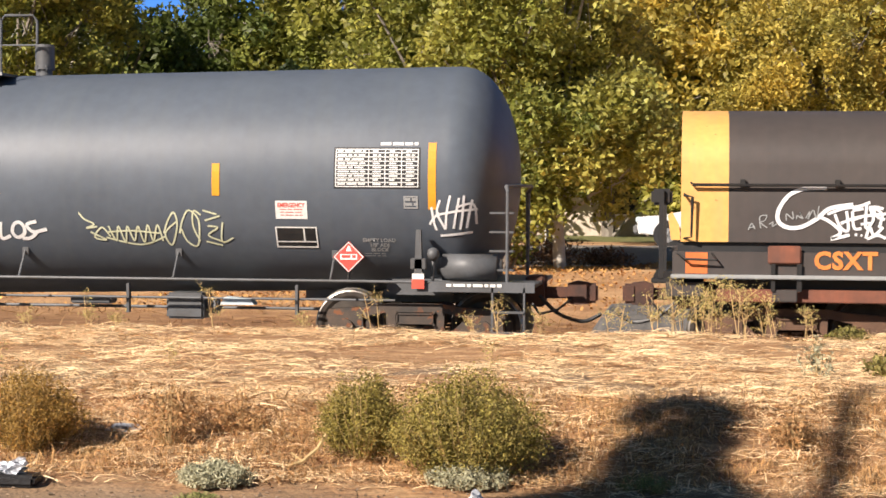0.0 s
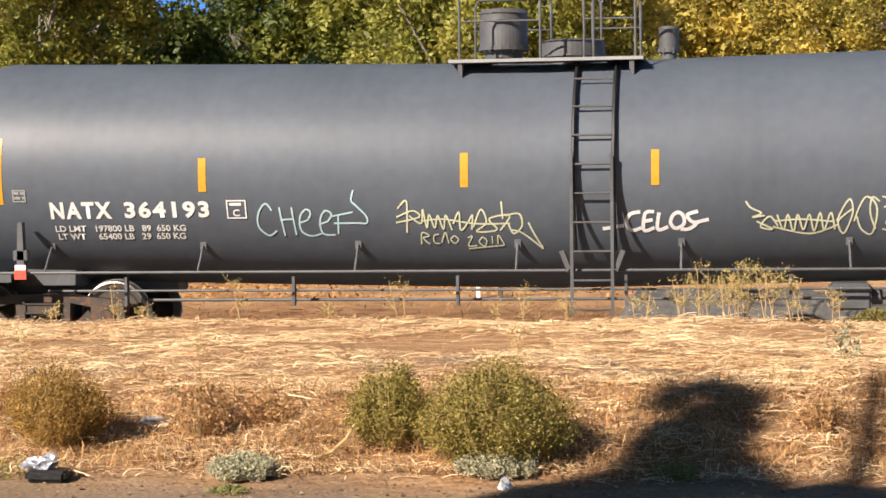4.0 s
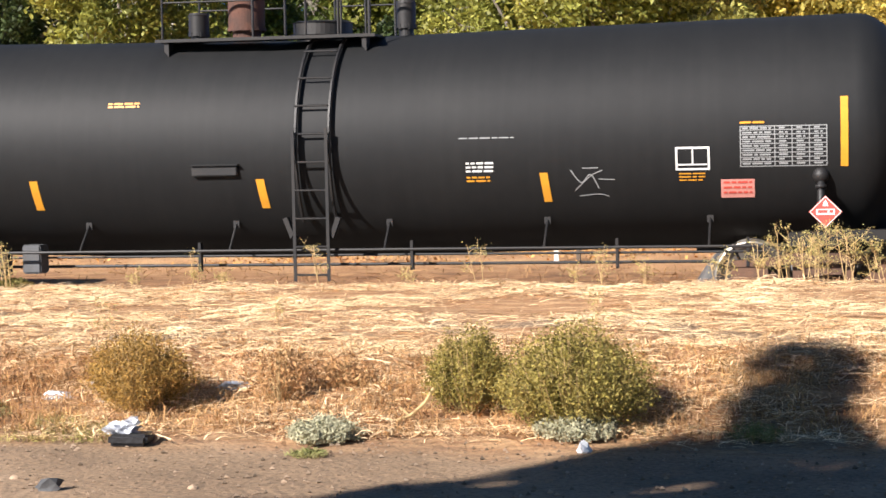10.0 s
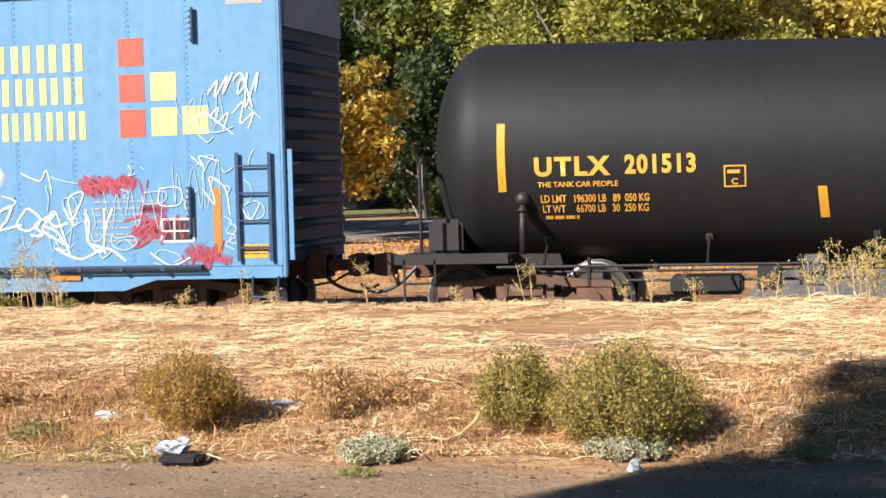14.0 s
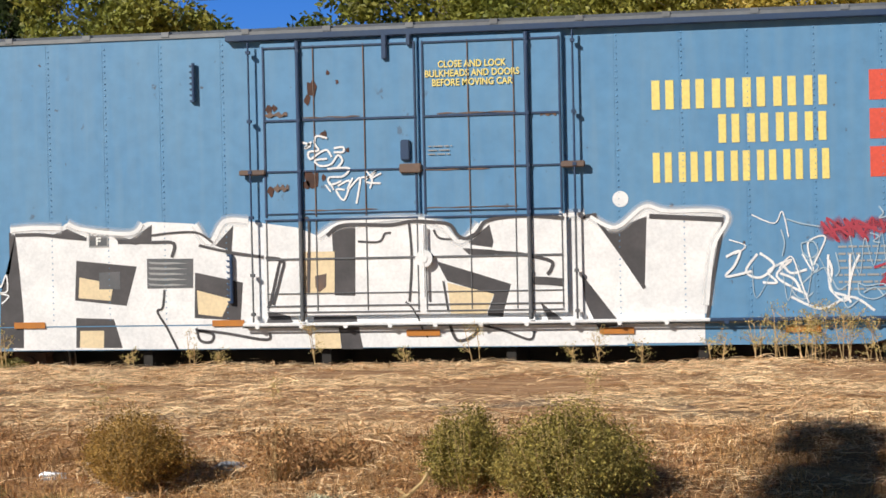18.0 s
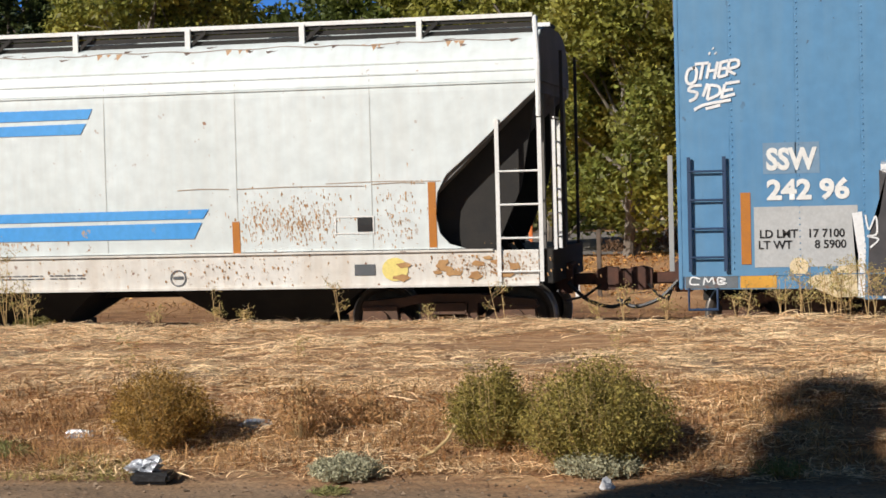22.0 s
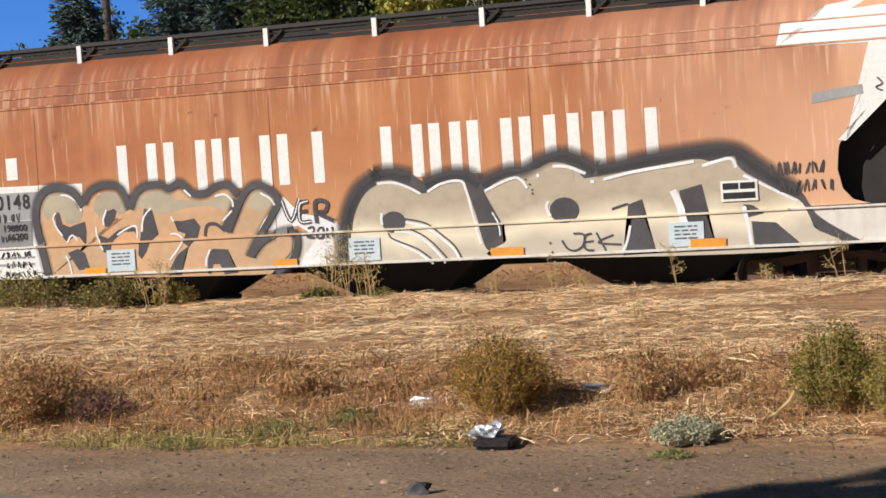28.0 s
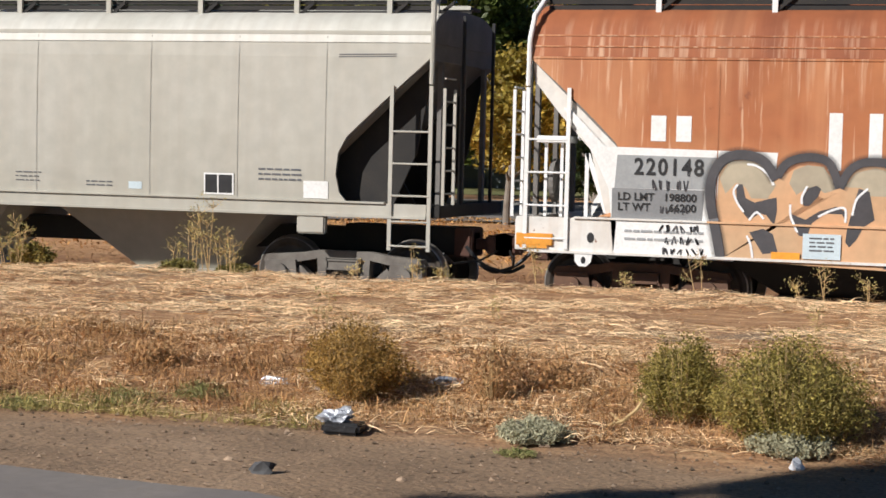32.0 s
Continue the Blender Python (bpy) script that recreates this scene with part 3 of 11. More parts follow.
def truck_mesh(material):
    bm = B()
    for s in (-1, 1):
        y0, y1 = s * 0.93, s * 1.09
        # upper bar, arched down over the journals
        prism(bm, [(-1.16, 0.60), (-1.12, 0.68), (-0.62, 0.72), (-0.38, 0.76), (0.38, 0.76), (0.62, 0.72), (1.12, 0.68), (1.16, 0.60), (1.10, 0.52), (0.62, 0.60), (0.34, 0.655), (-0.34, 0.655), (-0.62, 0.60), (-1.10, 0.52)], y0, y1)
        for e in (-1, 1):
            # journal box, pedestal, column and slanting lower bar
            prism(bm, [(e * 0.68, 0.62), (e * 1.12, 0.60), (e * 1.14, 0.40), (e * 1.05, 0.33), (e * 0.74, 0.33), (e * 0.66, 0.42)], y0 - s * 0.02, y1 + s * 0.05)
            prism(bm, [(e * 0.26, 0.70), (e * 0.38, 0.70), (e * 0.36, 0.26), (e * 0.24, 0.26)], y0, y1)
            prism(bm, [(e * 0.70, 0.45), (e * 0.62, 0.55), (e * 0.30, 0.25), (e * 0.36, 0.15)], y0, y1)
            rod(bm, (e * 0.889, y1 + s * 0.02, 0.457), (e * 0.889, y1 + s * 0.12, 0.457), 0.105, 14)
        prism(bm, [(-0.38, 0.27), (0.38, 0.27), (0.34, 0.14), (-0.34, 0.14)], y0, y1)
        for k in (-0.17, 0.0, 0.17):
            for j in range(4):
                rod(bm, (k, s * 1.0, 0.28 + j * 0.055), (k, s * 1.0, 0.31 + j * 0.055), 0.07, 10)
        box(bm, -0.24, 0.24, s * 0.90, s * 1.12, 0.505, 0.645, 0.02)
    box(bm, -0.22, 0.22, -0.95, 0.95, 0.40, 0.70, 0.03)
    rod(bm, (0, 0, 0.66), (0, 0, 0.84), 0.2, 16)
    for e in (-1, 1):
        box(bm, e * 0.40 - 0.04, e * 0.40 + 0.04, -0.95, 0.95, 0.32, 0.42)
    me = bpy.data.meshes.new("truck")
    bmesh.ops.recalc_face_normals(bm, faces=bm.faces)
    bm.to_mesh(me)
    bm.free()
    me.materials.append(material)
    return me


WHEELSET = wheelset_mesh()
TRUCK, TRUCK_R = truck_mesh(M_TRUCK), truck_mesh(M_TRUCK_R)
CARS, WHEELS = [], []


def car_thing(name, x, label, category):
    c = thing(name, x, TRACK_Y, 0, label, category, "cars of the train")
    CARS.append((c, x))
    return c


def add_trucks(car, at, mesh):
    for x in at:
        t = new("truck", mesh)
        t.parent, t.location = car, (x, 0, 0)
        t["label"] = "cast steel sideframe truck with coil springs"
        for e in (-0.889, 0.889):
            w = new("wheelset", WHEELSET)
            w.parent, w.location = t, (e, 0, 0.457)
            WHEELS.append((w, e))


def coupler(car, x, d, material=None):
    """Draft gear and knuckle coupler at the car's end, pointing to d = -1 or 1."""
    bm = B()
    box(bm, min(x - d * 0.9, x + d * 0.1), max(x - d * 0.9, x + d * 0.1), -0.16, 0.16, 0.74, 1.04, 0.015)
    box(bm, min(x, x + d * 0.45), max(x, x + d * 0.45), -0.07, 0.07, 0.80, 0.95, 0.02)
    prism(bm, [(x + d * 0.40, 0.74), (x + d * 0.52, 0.72), (x + d * 0.68, 0.74), (x + d * 0.68, 1.02), (x + d * 0.52, 1.04), (x + d * 0.40, 1.0)], -0.15, 0.06)
    box(bm, min(x + d * 0.62, x + d * 0.80), max(x + d * 0.62, x + d * 0.80), -0.17, -0.05, 0.75, 1.01, 0.03)
    box(bm, x - d * 0.02 - 0.12, x - d * 0.02 + 0.12, -0.30, 0.30, 0.70, 1.10, 0.02)
    part("coupler", bm, material or M_RUSTY, car, "rusty knuckle coupler")
    bm = B()
    pts = smooth_line([(x + d * 0.05, -0.35, 0.85), (x + d * 0.30, -0.38, 0.62), (x + d * 0.62, -0.3, 0.52), (x + d * 0.85, -0.25, 0.62)])
    pipe(bm, pts, 0.028)
    part("brake_hose", bm, M_INK, car, "black rubber air hose")
    bm = B()
    pipe(bm, [(x + d * 0.05, -1.38, 0.80), (x + d * 0.12, -1.15, 0.66), (x + d * 0.30, -0.5, 0.68), (x + d * 0.45, -0.15, 0.80)], 0.016)
    part("uncoupling_lever", bm, M_STEEL_B, car)


def ladder(car, material, x0, x1, y, z0, z1, rungs, name="ladder", r=0.022):
    bm = B()
    for x in (x0, x1):
        box(bm, x - r, x + r, y - 0.012, y + 0.012, z0, z1)
    for e in (z0 + 0.06, z1 - 0.06):
        for x in (x0, x1):
            box(bm, x - 0.012, x + 0.012, y, y + 0.10, e - 0.012, e + 0.012)
    lad = part(name, bm, material, car)
    for z in ([z0 + (z1 - z0) * (i + 0.5) / rungs for i in range(rungs)] if isinstance(rungs, int) else rungs):
        bm = B()
        rod(bm, (x0, y - 0.005, z), (x1, y - 0.005, z), 0.014, 6)
        part("rung", bm, material, lad)
    return lad


# -- tank cars --
def tank_car(name, xc, label, half, R, zend, dip, paint, steel, truck, at, pipe_z=1.06, hangers=range(-6, 7)):
    car = car_thing(name, xc, label, "tank car")

    def zc(x):
        return zend - dip * (1 - min(abs(x), half) / half)

    def rad(x):
        e = abs(x) - (half - 0.80)
        return R if e <= 0 else R * math.sqrt(max(0.0, 1 - (e / 0.80) ** 2.3))

    def surf(x, z):
        r = rad(x)
        return -math.sqrt(max(0.01, r * r - (z - zc(x)) ** 2))

    bm = B()
    xs = [-half + 0.80 * (1 - math.cos(a * 0.1309)) for a in range(12)] + [-half + 0.80 + (2 * half - 1.6) * i / 14 for i in range(15)] + [half - 0.80 * (1 - math.cos(a * 0.1309)) for a in range(11, -1, -1)]
    n = 72
    rings = []
    for x in xs:
        r = max(rad(x), 0.002)
        rings.append([bm.verts.new((x, r * math.cos(6.28319 * k / n), zc(x) + r * math.sin(6.28319 * k / n))) for k in range(n)])
    for a, b in zip(rings, rings[1:]):
        for k in range(n):
            bm.faces.new((a[k], a[(k + 1) % n], b[(k + 1) % n], b[k]))
    bm.faces.new(rings[0])
    bm.faces.new(rings[-1])
    part("tank_shell", bm, paint, car, "cylindrical steel tank sagging to its middle", smooth=True)
    add_trucks(car, at, truck)
    # saddles and end decks
    for d in (-1, 1):
        tx = at[1] if d > 0 else at[0]
        bm = B()
        prism(bm, [(tx - 0.45, 0.86), (tx + 0.45, 0.86), (tx + 0.35, 1.30), (tx - 0.35, 1.30)], -0.75, 0.75)
        part("saddle", bm, M_DARK if steel is M_STEEL_B else steel, car)
        bm = B()
        box(bm, min(tx - d * 1.6, half * d + d * 0.25), max(tx - d * 1.6, half * d + d * 0.25), -0.26, 0.26, 0.74, 1.02, 0.02)
        part("stub_sill", bm, M_DARK if steel is M_STEEL_B else steel, car)
        bm = B()
        box(bm, min(half * d - d * 1.15, half * d + d * 0.33), max(half * d - d * 1.15, half * d + d * 0.33), -1.46, 1.46, 1.0, 1.045)
        box(bm, min(half * d - d * 1.15, half * d + d * 0.33), max(half * d - d * 1.15, half * d + d * 0.33), -1.48, -1.45, 0.94, 1.07)
        part("end_deck", bm, steel, car)
        bm = B()
        xe = half * d - d * 0.02
        pipe(bm, [(xe, -1.42, 1.04), (xe, -1.42, 2.20), (xe - d * 0.02, -1.36, 2.26), (xe + d * 0.10, -0.9, 2.28), (xe + d * 0.10, 0.9, 2.28), (xe, 1.42, 2.2), (xe, 1.42, 1.04)], 0.022, 8)
        part("end_railing", bm, steel, car)
        coupler(car, half * d + d * 0.25, d)
        bm = B()
        for z in (0.42, 0.68):
            box(bm, xe + d * 0.02 - 0.20, xe + d * 0.02 + 0.20, -1.50, -1.40, z, z + 0.025)
        for e in (-0.20, 0.20):
            box(bm, xe + d * 0.02 + e - 0.012, xe + d * 0.02 + e + 0.012, -1.48, -1.45, 0.42, 1.0)
        part("stirrup_step", bm, steel, car)
    # grab pipe along the near and far side
    for s in (-1, 1):
        bm = B()
        rod(bm, (-half + 1.0, s * 1.47, pipe_z), (half - 1.0, s * 1.47, pipe_z), 0.019, 8)
        k = -half + 1.6
        while k < half - 1.4:
            zz = zc(k)
            z1 = pipe_z + 0.34
            y1 = math.sqrt(R * R - (zz - z1) ** 2)
            pipe(bm, [(k, s * 1.47, pipe_z), (k, s * (y1 + 0.04), z1 - 0.02), (k, s * y1, z1)], 0.017, 6)
            box(bm, k - 0.04, k + 0.04, min(s * y1, s * (y1 + 0.03)), max(s * y1, s * (y1 + 0.03)), z1 - 0.06, z1 + 0.06)
            k += 2.05
        part("grab_pipe", bm, steel, car)
    # brake rods and pipes under the tank
    bm = B()
    rod(bm, (-half + 2.5, -0.75, 0.66), (half - 2.5, -0.75, 0.66), 0.02)
    rod(bm, (-half + 1.5, -1.05, 0.80), (half - 1.5, -1.05, 0.80), 0.016)
    for k in hangers:
        box(bm, k * 1.02 - 0.018, k * 1.02 + 0.018, -1.10, -1.0, 0.60, 0.98)
    part("brake_pipe", bm, steel, car)
    return car, zc, surf


def rung_bow(car, zc, R, steel, x0, x1):
    """Ladder that bends over the tank's side, up to the platform."""
    zm = zc((x0 + x1) / 2)
    bm = B()
    for x in (x0, x1):
        box(bm, x - 0.02, x + 0.02, -1.612, -1.588, 0.50, zm + 0.25)
        for y, z, q in ((-1.60, 1.06, -1.40), (-1.60, 2.2, -R)):
            box(bm, x - 0.015, x + 0.015, y, q, z - 0.02, z + 0.02)
    lad = part("ladder", bm, steel, car, "side ladder bent over the tank")
    # two near-black tubes hug the tank, on either car
    for x in (x0 + 0.02, x1 + 0.02):
        pts = [(x, -(R + 0.06) * math.cos(radians(a)), zm + (R + 0.06) * math.sin(radians(a))) for a in range(-38, 76, 6)]
        part("bent_rail", pipe(B(), pts, 0.026, 6), M_STEEL_B, lad, "dark tube following the tank's curve")
    z = 0.58
    while z < zm + R * 0.90:
        if z < 2.0:
            y = -1.60
        else:
            y = -math.sqrt(max(0.05, (R + 0.09) ** 2 - max(0, z - zm) ** 2))
        bm = B()
        rod(bm, (x0, y, z), (x1, y, z), 0.014, 6)
        part("rung", bm, steel, lad)
        z += 0.36
    for s in (-1, 1):
        x = x0 if s < 0 else x1
        bm = B()
        prism(bm, [(x + s * 0.02, 1.10), (x + s * 0.10, 1.32), (x + s * 0.16, 1.30), (x + s * 0.06, 1.04)], -1.58, -1.46)
        part("ladder_bracket", bm, steel, lad)


def tank_top(car, zc, R, steel, x0, x1, dome, cage):
    zt = zc(0) + R
    p = zt - 0.01
    bm = B()
    for y0, y1 in ((-0.80, -0.35), (0.35, 0.80)):
        box(bm, x0, x1, y0, y1, p, p + 0.03)
    for x in (x0, x1 - 0.5):
        box(bm, x, x + 0.5, -0.35, 0.35, p, p + 0.03)
    plat = part("platform", bm, steel, car, "walkway round the manway")
    # grey tank's toe board is pale to paint its sunlit edge
    part("toe_board", box(B(), x0, x1, -0.83, -0.80, p - 0.006, p + 0.036), M_GREYP if steel is M_STEEL_A else steel, plat)
    for x in (x0 + 0.15, x1 - 0.15):
        bm = B()
        prism(bm, [(x - 0.03, p), (x + 0.03, p), (x + 0.03, p - 0.20), (x - 0.03, p - 0.12)], -0.80, -0.60)
        part("platform_bracket", bm, steel, plat)
    # guard rails
    for x in cage:
        for y in (-0.80, 0.80):
            bm = B()
            pipe(bm, [(x[0], y, p), (x[0], y, p + 0.86), (x[0] + 0.06, y, p + 0.94), (x[1] - 0.06, y, p + 0.94), (x[1], y, p + 0.86), (x[1], y, p)], 0.017, 8)
            rod(bm, (x[0], y, p + 0.52), (x[1], y, p + 0.52), 0.012)
            part("guard_rail", bm, steel, plat)
    # domed fittings housing, valves and vents
    for x, y, r, h, m in dome:
        bm = B()
        rod(bm, (x, y, zt - 0.10), (x, y, zt + h * 0.25), r * 0.78, 20)
        rod(bm, (x, y, zt + h * 0.25), (x, y, zt + h * 0.32), r * 1.05, 20)
        rod(bm, (x, y, zt + h * 0.32), (x, y, zt + h * 0.92), r, 40)
        rod(bm, (x, y, zt + h * 0.92), (x, y, zt + h), r * 1.06, 20, r * 0.9)
        for k in range(6):
            a = k * 1.047
            rod(bm, (x + r * 0.95 * math.cos(a), y + r * 0.95 * math.sin(a), zt + h * 0.22), (x + r * 0.95 * math.cos(a), y + r * 0.95 * math.sin(a), zt + h * 0.36), 0.02, 6)
        part("valve_housing", bm, m, car, "bolted cylindrical fitting on the tank top")


def data_table(car, surf, x0, x1, z0, z1, ink, back=None, seed=3):
    bm = B()
    w, n = 0.011, 9
    h = (z1 - z0) / n
    for i in range(n + 1):
        patch(bm, surf, x0, x1, z0 + i * h - (w if i == n else 0), z0 + i * h + (0 if i == n else w), 0.009)
    for f in (0, 0.40, 0.60, 0.80, 1):
        x = x0 + (x1 - x0 - w) * f
        patch(bm, surf, x, x + w, z0, z1, 0.0105)
    bars(bm, surf, x0 + 0.03, x0 + (x1 - x0) * 0.36, z0, z1 - 0.2 * h, n, seed, 0.012, 0.38)
    for a in (0.45, 0.65, 0.85):
        bars(bm, surf, x0 + (x1 - x0) * a, x0 + (x1 - x0) * (a + 0.10), z0, z1 - 0.2 * h, n, seed + 1, 0.012, 0.38)
    part("data_table", bm, ink, car, "stencilled table of small writing")
    if back:
        bm = patch(B(), surf, x0 - 0.02, x1 + 0.02, z0 - 0.02, z1 + 0.02, 0.005)
        part("table_ground", bm, back, car)


def placard(car, surf, x, z, r=0.20, front=0.0):
    y = min(surf(x, z), surf(x, z + r) + 0.05, front)
    bm = B()
    pts = [(x, z - r), (x + r, z), (x, z + r), (x - r, z)]
    prism(bm, pts, y - 0.08, y - 0.065)
    pl = part("placard", bm, M_RED, car, "red diamond hazard placard with white marks")
    bm = B()
    k = 0.93
    for a, b in zip(pts, pts[1:] + pts[:1]):
        p = [(x + (a[0] - x) * k, z + (a[1] - z) * k), (x + (b[0] - x) * k, z + (b[1] - z) * k)]
        stroke(bm, lambda u, v: y - 0.08, p, 0.010, 0.004, curve=False)
    shape(bm, lambda u, v: y - 0.08, [(x - 0.11, z - 0.035), (x + 0.11, z - 0.035), (x + 0.11, z + 0.035), (x - 0.11, z + 0.035)], 0.006)
    shape(bm, lambda u, v: y - 0.08, [(x - 0.035, z + 0.07), (x + 0.035, z + 0.07), (x + 0.02, z + 0.12), (x, z + 0.15), (x - 0.025, z + 0.11)], 0.006)
    part("placard_marks", bm, M_WHITE, pl)
    bm = B()
    bars(bm, lambda u, v: y - 0.08, x - 0.09, x + 0.09, z - 0.03, z + 0.03, 1, 5, 0.009)
    part("placard_number", bm, M_RED, pl)
    bm = B()
    rod(bm, (x, y - 0.06, z - r - 0.14), (x, y - 0.06, z + 0.1), 0.014)
    rod(bm, (x, y - 0.06, z), (x, y + 0.02, z), 0.02)
    part("placard_holder", bm, M_STEEL_B, pl)


def stripe(car, surf, material, x0, x1, z0, z1, lean=0.0, label=""):
    part("reflective_strip", patch(B(), surf, x0, x1, z0, z1, 0.006, lean), material, car, label)


def framed(car, surf, x0, x1, z0, z1, line, fill=None, w=0.018, name="stencil_box"):
    bm = B()
    for a in ((x0, x1, z0, z0 + w), (x0, x1, z1 - w, z1)):
        patch(bm, surf, *a, 0.009)
    for a in ((x0, x0 + w, z0, z1), (x1 - w, x1, z0, z1)):
        patch(bm, surf, *a, 0.0105)
    ob = part(name, bm, line, car)
    if fill:
        part("stencil_ground", patch(B(), surf, x0, x1, z0, z1, 0.005), fill, car)
    return ob

# grey tank car
XA = -9.35
grey_tank, zcA, sA = tank_car("tank_car", XA, "slate grey tank car with white lettering and spray tags", 8.08, 1.48, 2.39, 0.15, M_TANK_A, M_STEEL_A, TRUCK, (-6.65, 6.85), 1.06, (-5.4, -3.2, -1.1, 1.0, 3.0, 5.2))
rung_bow(grey_tank, zcA, 1.48, M_STEEL_A, 0.38, 0.88)
tank_top(grey_tank, zcA, 1.48, M_STEEL_A, -1.25, 1.25, [(-0.62, 0.0, 0.32, 0.72, M_STEEL_A), (0.30, 0.0, 0.42, 0.30, M_STEEL_A), (1.55, 0.0, 0.13, 0.45, M_STEEL_A)], [(-1.10, -0.06), (0.50, 0.62), (0.62, 1.15)])
for x0, x1, z0, z1 in ((-7.13, -7.03, 1.95, 2.81), (-4.40, -4.30, 2.09, 2.52), (-1.02, -0.92, 2.11, 2.54), (1.36, 1.46, 2.11, 2.55), (4.28, 4.38, 2.13, 2.54), (7.06, 7.16, 1.97, 2.81)):
    stripe(grey_tank, sA, M_YEL, x0, x1, z0, z1)
lettering("reporting_mark", "NATX", -6.41, -5.58, 1.755, 1.975, sA, M_WHITE, grey_tank, "white stencilled car letters", gap=1.25, bold=0.04)
lettering("car_number", "364193", -5.41, -4.28, 1.755, 1.975, sA, M_WHITE, grey_tank, gap=1.2, bold=0.04)
lettering("load_limit", "LD LMT   197800 LB   89  650 KG\nLT WT     65400 LB   29  650 KG", -6.38, -4.62, 1.48, 1.67, sA, M_WHITE, grey_tank)
framed(grey_tank, sA, -4.05, -3.79, 1.74, 1.98, M_WHITE)
lettering("plate_letter", "C", -3.97, -3.88, 1.77, 1.86, sA, M_WHITE, grey_tank)
part("plate_word", bars(B(), sA, -4.01, -3.83, 1.89, 1.95, 1, 2), M_WHITE, grey_tank)
data_table(grey_tank, sA, 5.88, 6.94, 2.25, 2.73, M_WHITE, M_INK)
part("table_heading", bars(B(), sA, 6.45, 6.93, 2.76, 2.82, 1, 6), M_WHITE, grey_tank)
part("emergency_label", patch(B(), sA, 5.10, 5.51, 1.84, 2.07, 0.006), M_WHITE, grey_tank, "white label with red writing")
lettering("label_word", "EMERGENCY", 5.13, 5.48, 1.985, 2.045, sA, M_RED, grey_tank)
part("label_writing", bars(B(), sA, 5.16, 5.45, 1.86, 1.97, 3, 7, 0.010, 0.25), M_RED, grey_tank)
framed(grey_tank, sA, 5.08, 5.62, 1.47, 1.74, M_WHITE, M_INK)
bm = B()
patch(bm, sA, 5.44, 5.46, 1.55, 1.72, 0.011)
patch(bm, sA, 5.10, 5.60, 1.54, 1.555, 0.0125)
part("box_lines", bm, M_WHITE, grey_tank)
placard(grey_tank, sA, 6.02, 1.36)
lettering("brake_note", "EMPTY LOAD\n1/8\" ADJ\nBLOCK", 6.20, 6.62, 1.43, 1.60, sA, M_GREYP, grey_tank)
part("small_writing", bars(B(), sA, 6.20, 6.48, 1.35, 1.41, 2, 9, 0.009, 0.3), M_GREYP, grey_tank)
framed(grey_tank, sA, 6.75, 6.93, 1.98, 2.14, M_GREYP)
framed(grey_tank, sA, -6.90, -6.72, 1.98, 2.14, M_GREYP)
for x0 in (-6.88, 6.77):
    part("box_bars", bars(B(), sA, x0, x0 + 0.14, 2.0, 2.12, 2, 4), M_GREYP, grey_tank)
# end fittings: wedge brackets with red and white stubs, reservoir and valve ball
for x, flip in ((6.95, 1), (-6.78, -1)):
    bm = B()
    prism(bm, [(x - 0.055, 1.05), (x + 0.055, 1.05), (x + 0.03, 1.72), (x - 0.03, 1.72)], -1.53, -1.42)
    box(bm, x - 0.10, x + 0.10, -1.53, -1.42, 1.22, 1.36, 0.01)
    br = part("support_bracket", bm, M_STEEL_A, grey_tank)
    part("bracket_white", patch(B(), lambda u, v: -1.535, x - 0.075, x + 0.075, 1.10, 1.17), M_WHITE, br)
    part("bracket_red", patch(B(), lambda u, v: -1.535, x - 0.08, x + 0.08, 0.98, 1.10), M_REDP, br)
bm = B()
rod(bm, (7.15, -1.15, 1.24), (7.97, -1.15, 1.24), 0.17, 20)
bmesh.ops.bevel(bm, geom=[e for e in bm.edges if abs(e.verts[0].co.x - e.verts[1].co.x) < 1e-4], offset=0.06, segments=3, affect="EDGES")
part("air_reservoir", bm, M_STEEL_A, grey_tank, "rounded grey air reservoir", smooth=True)
bm = B()
bmesh.ops.create_uvsphere(bm, u_segments=16, v_segments=10, radius=0.085, matrix=Matrix.Translation((7.12, -1.40, 1.41)))
rod(bm, (7.12, -1.40, 1.05), (7.12, -1.40, 1.36), 0.02)
part("valve_ball", bm, M_STEEL_A, grey_tank, smooth=True)
part("deck_stencil", bars(B(), lambda u, v: -1.485, 7.30, 8.0, 0.99, 1.05, 1, 8), M_WHITE, grey_tank)
bm = B()
box(bm, 3.55, 4.05, -1.0, -0.5, 0.52, 0.86, 0.03)
rod(bm, (4.05, -0.75, 0.68), (4.2, -0.75, 0.68), 0.1)
part("brake_cylinder", bm, M_STEEL_A, grey_tank)
part("brake_valve", box(B(), 2.25, 2.8, -1.0, -0.7, 0.70, 0.80, 0.02), M_STEEL_A, grey_tank)
bm = B()
prism(bm, [(4.30, 0.72), (4.75, 0.72), (4.70, 0.80), (4.36, 0.82)], -1.12, -0.9)
part("slack_adjuster", bm, M_LABELW, grey_tank)
# end ladder rungs behind the dome
for x in (7.98, -7.98):
    for k in range(4):
        part("end_step", box(B(), x - 0.16, x + 0.16, -1.30, -1.22, 1.2 + k * 0.24, 1.225 + k * 0.24), M_STEEL_A, grey_tank)


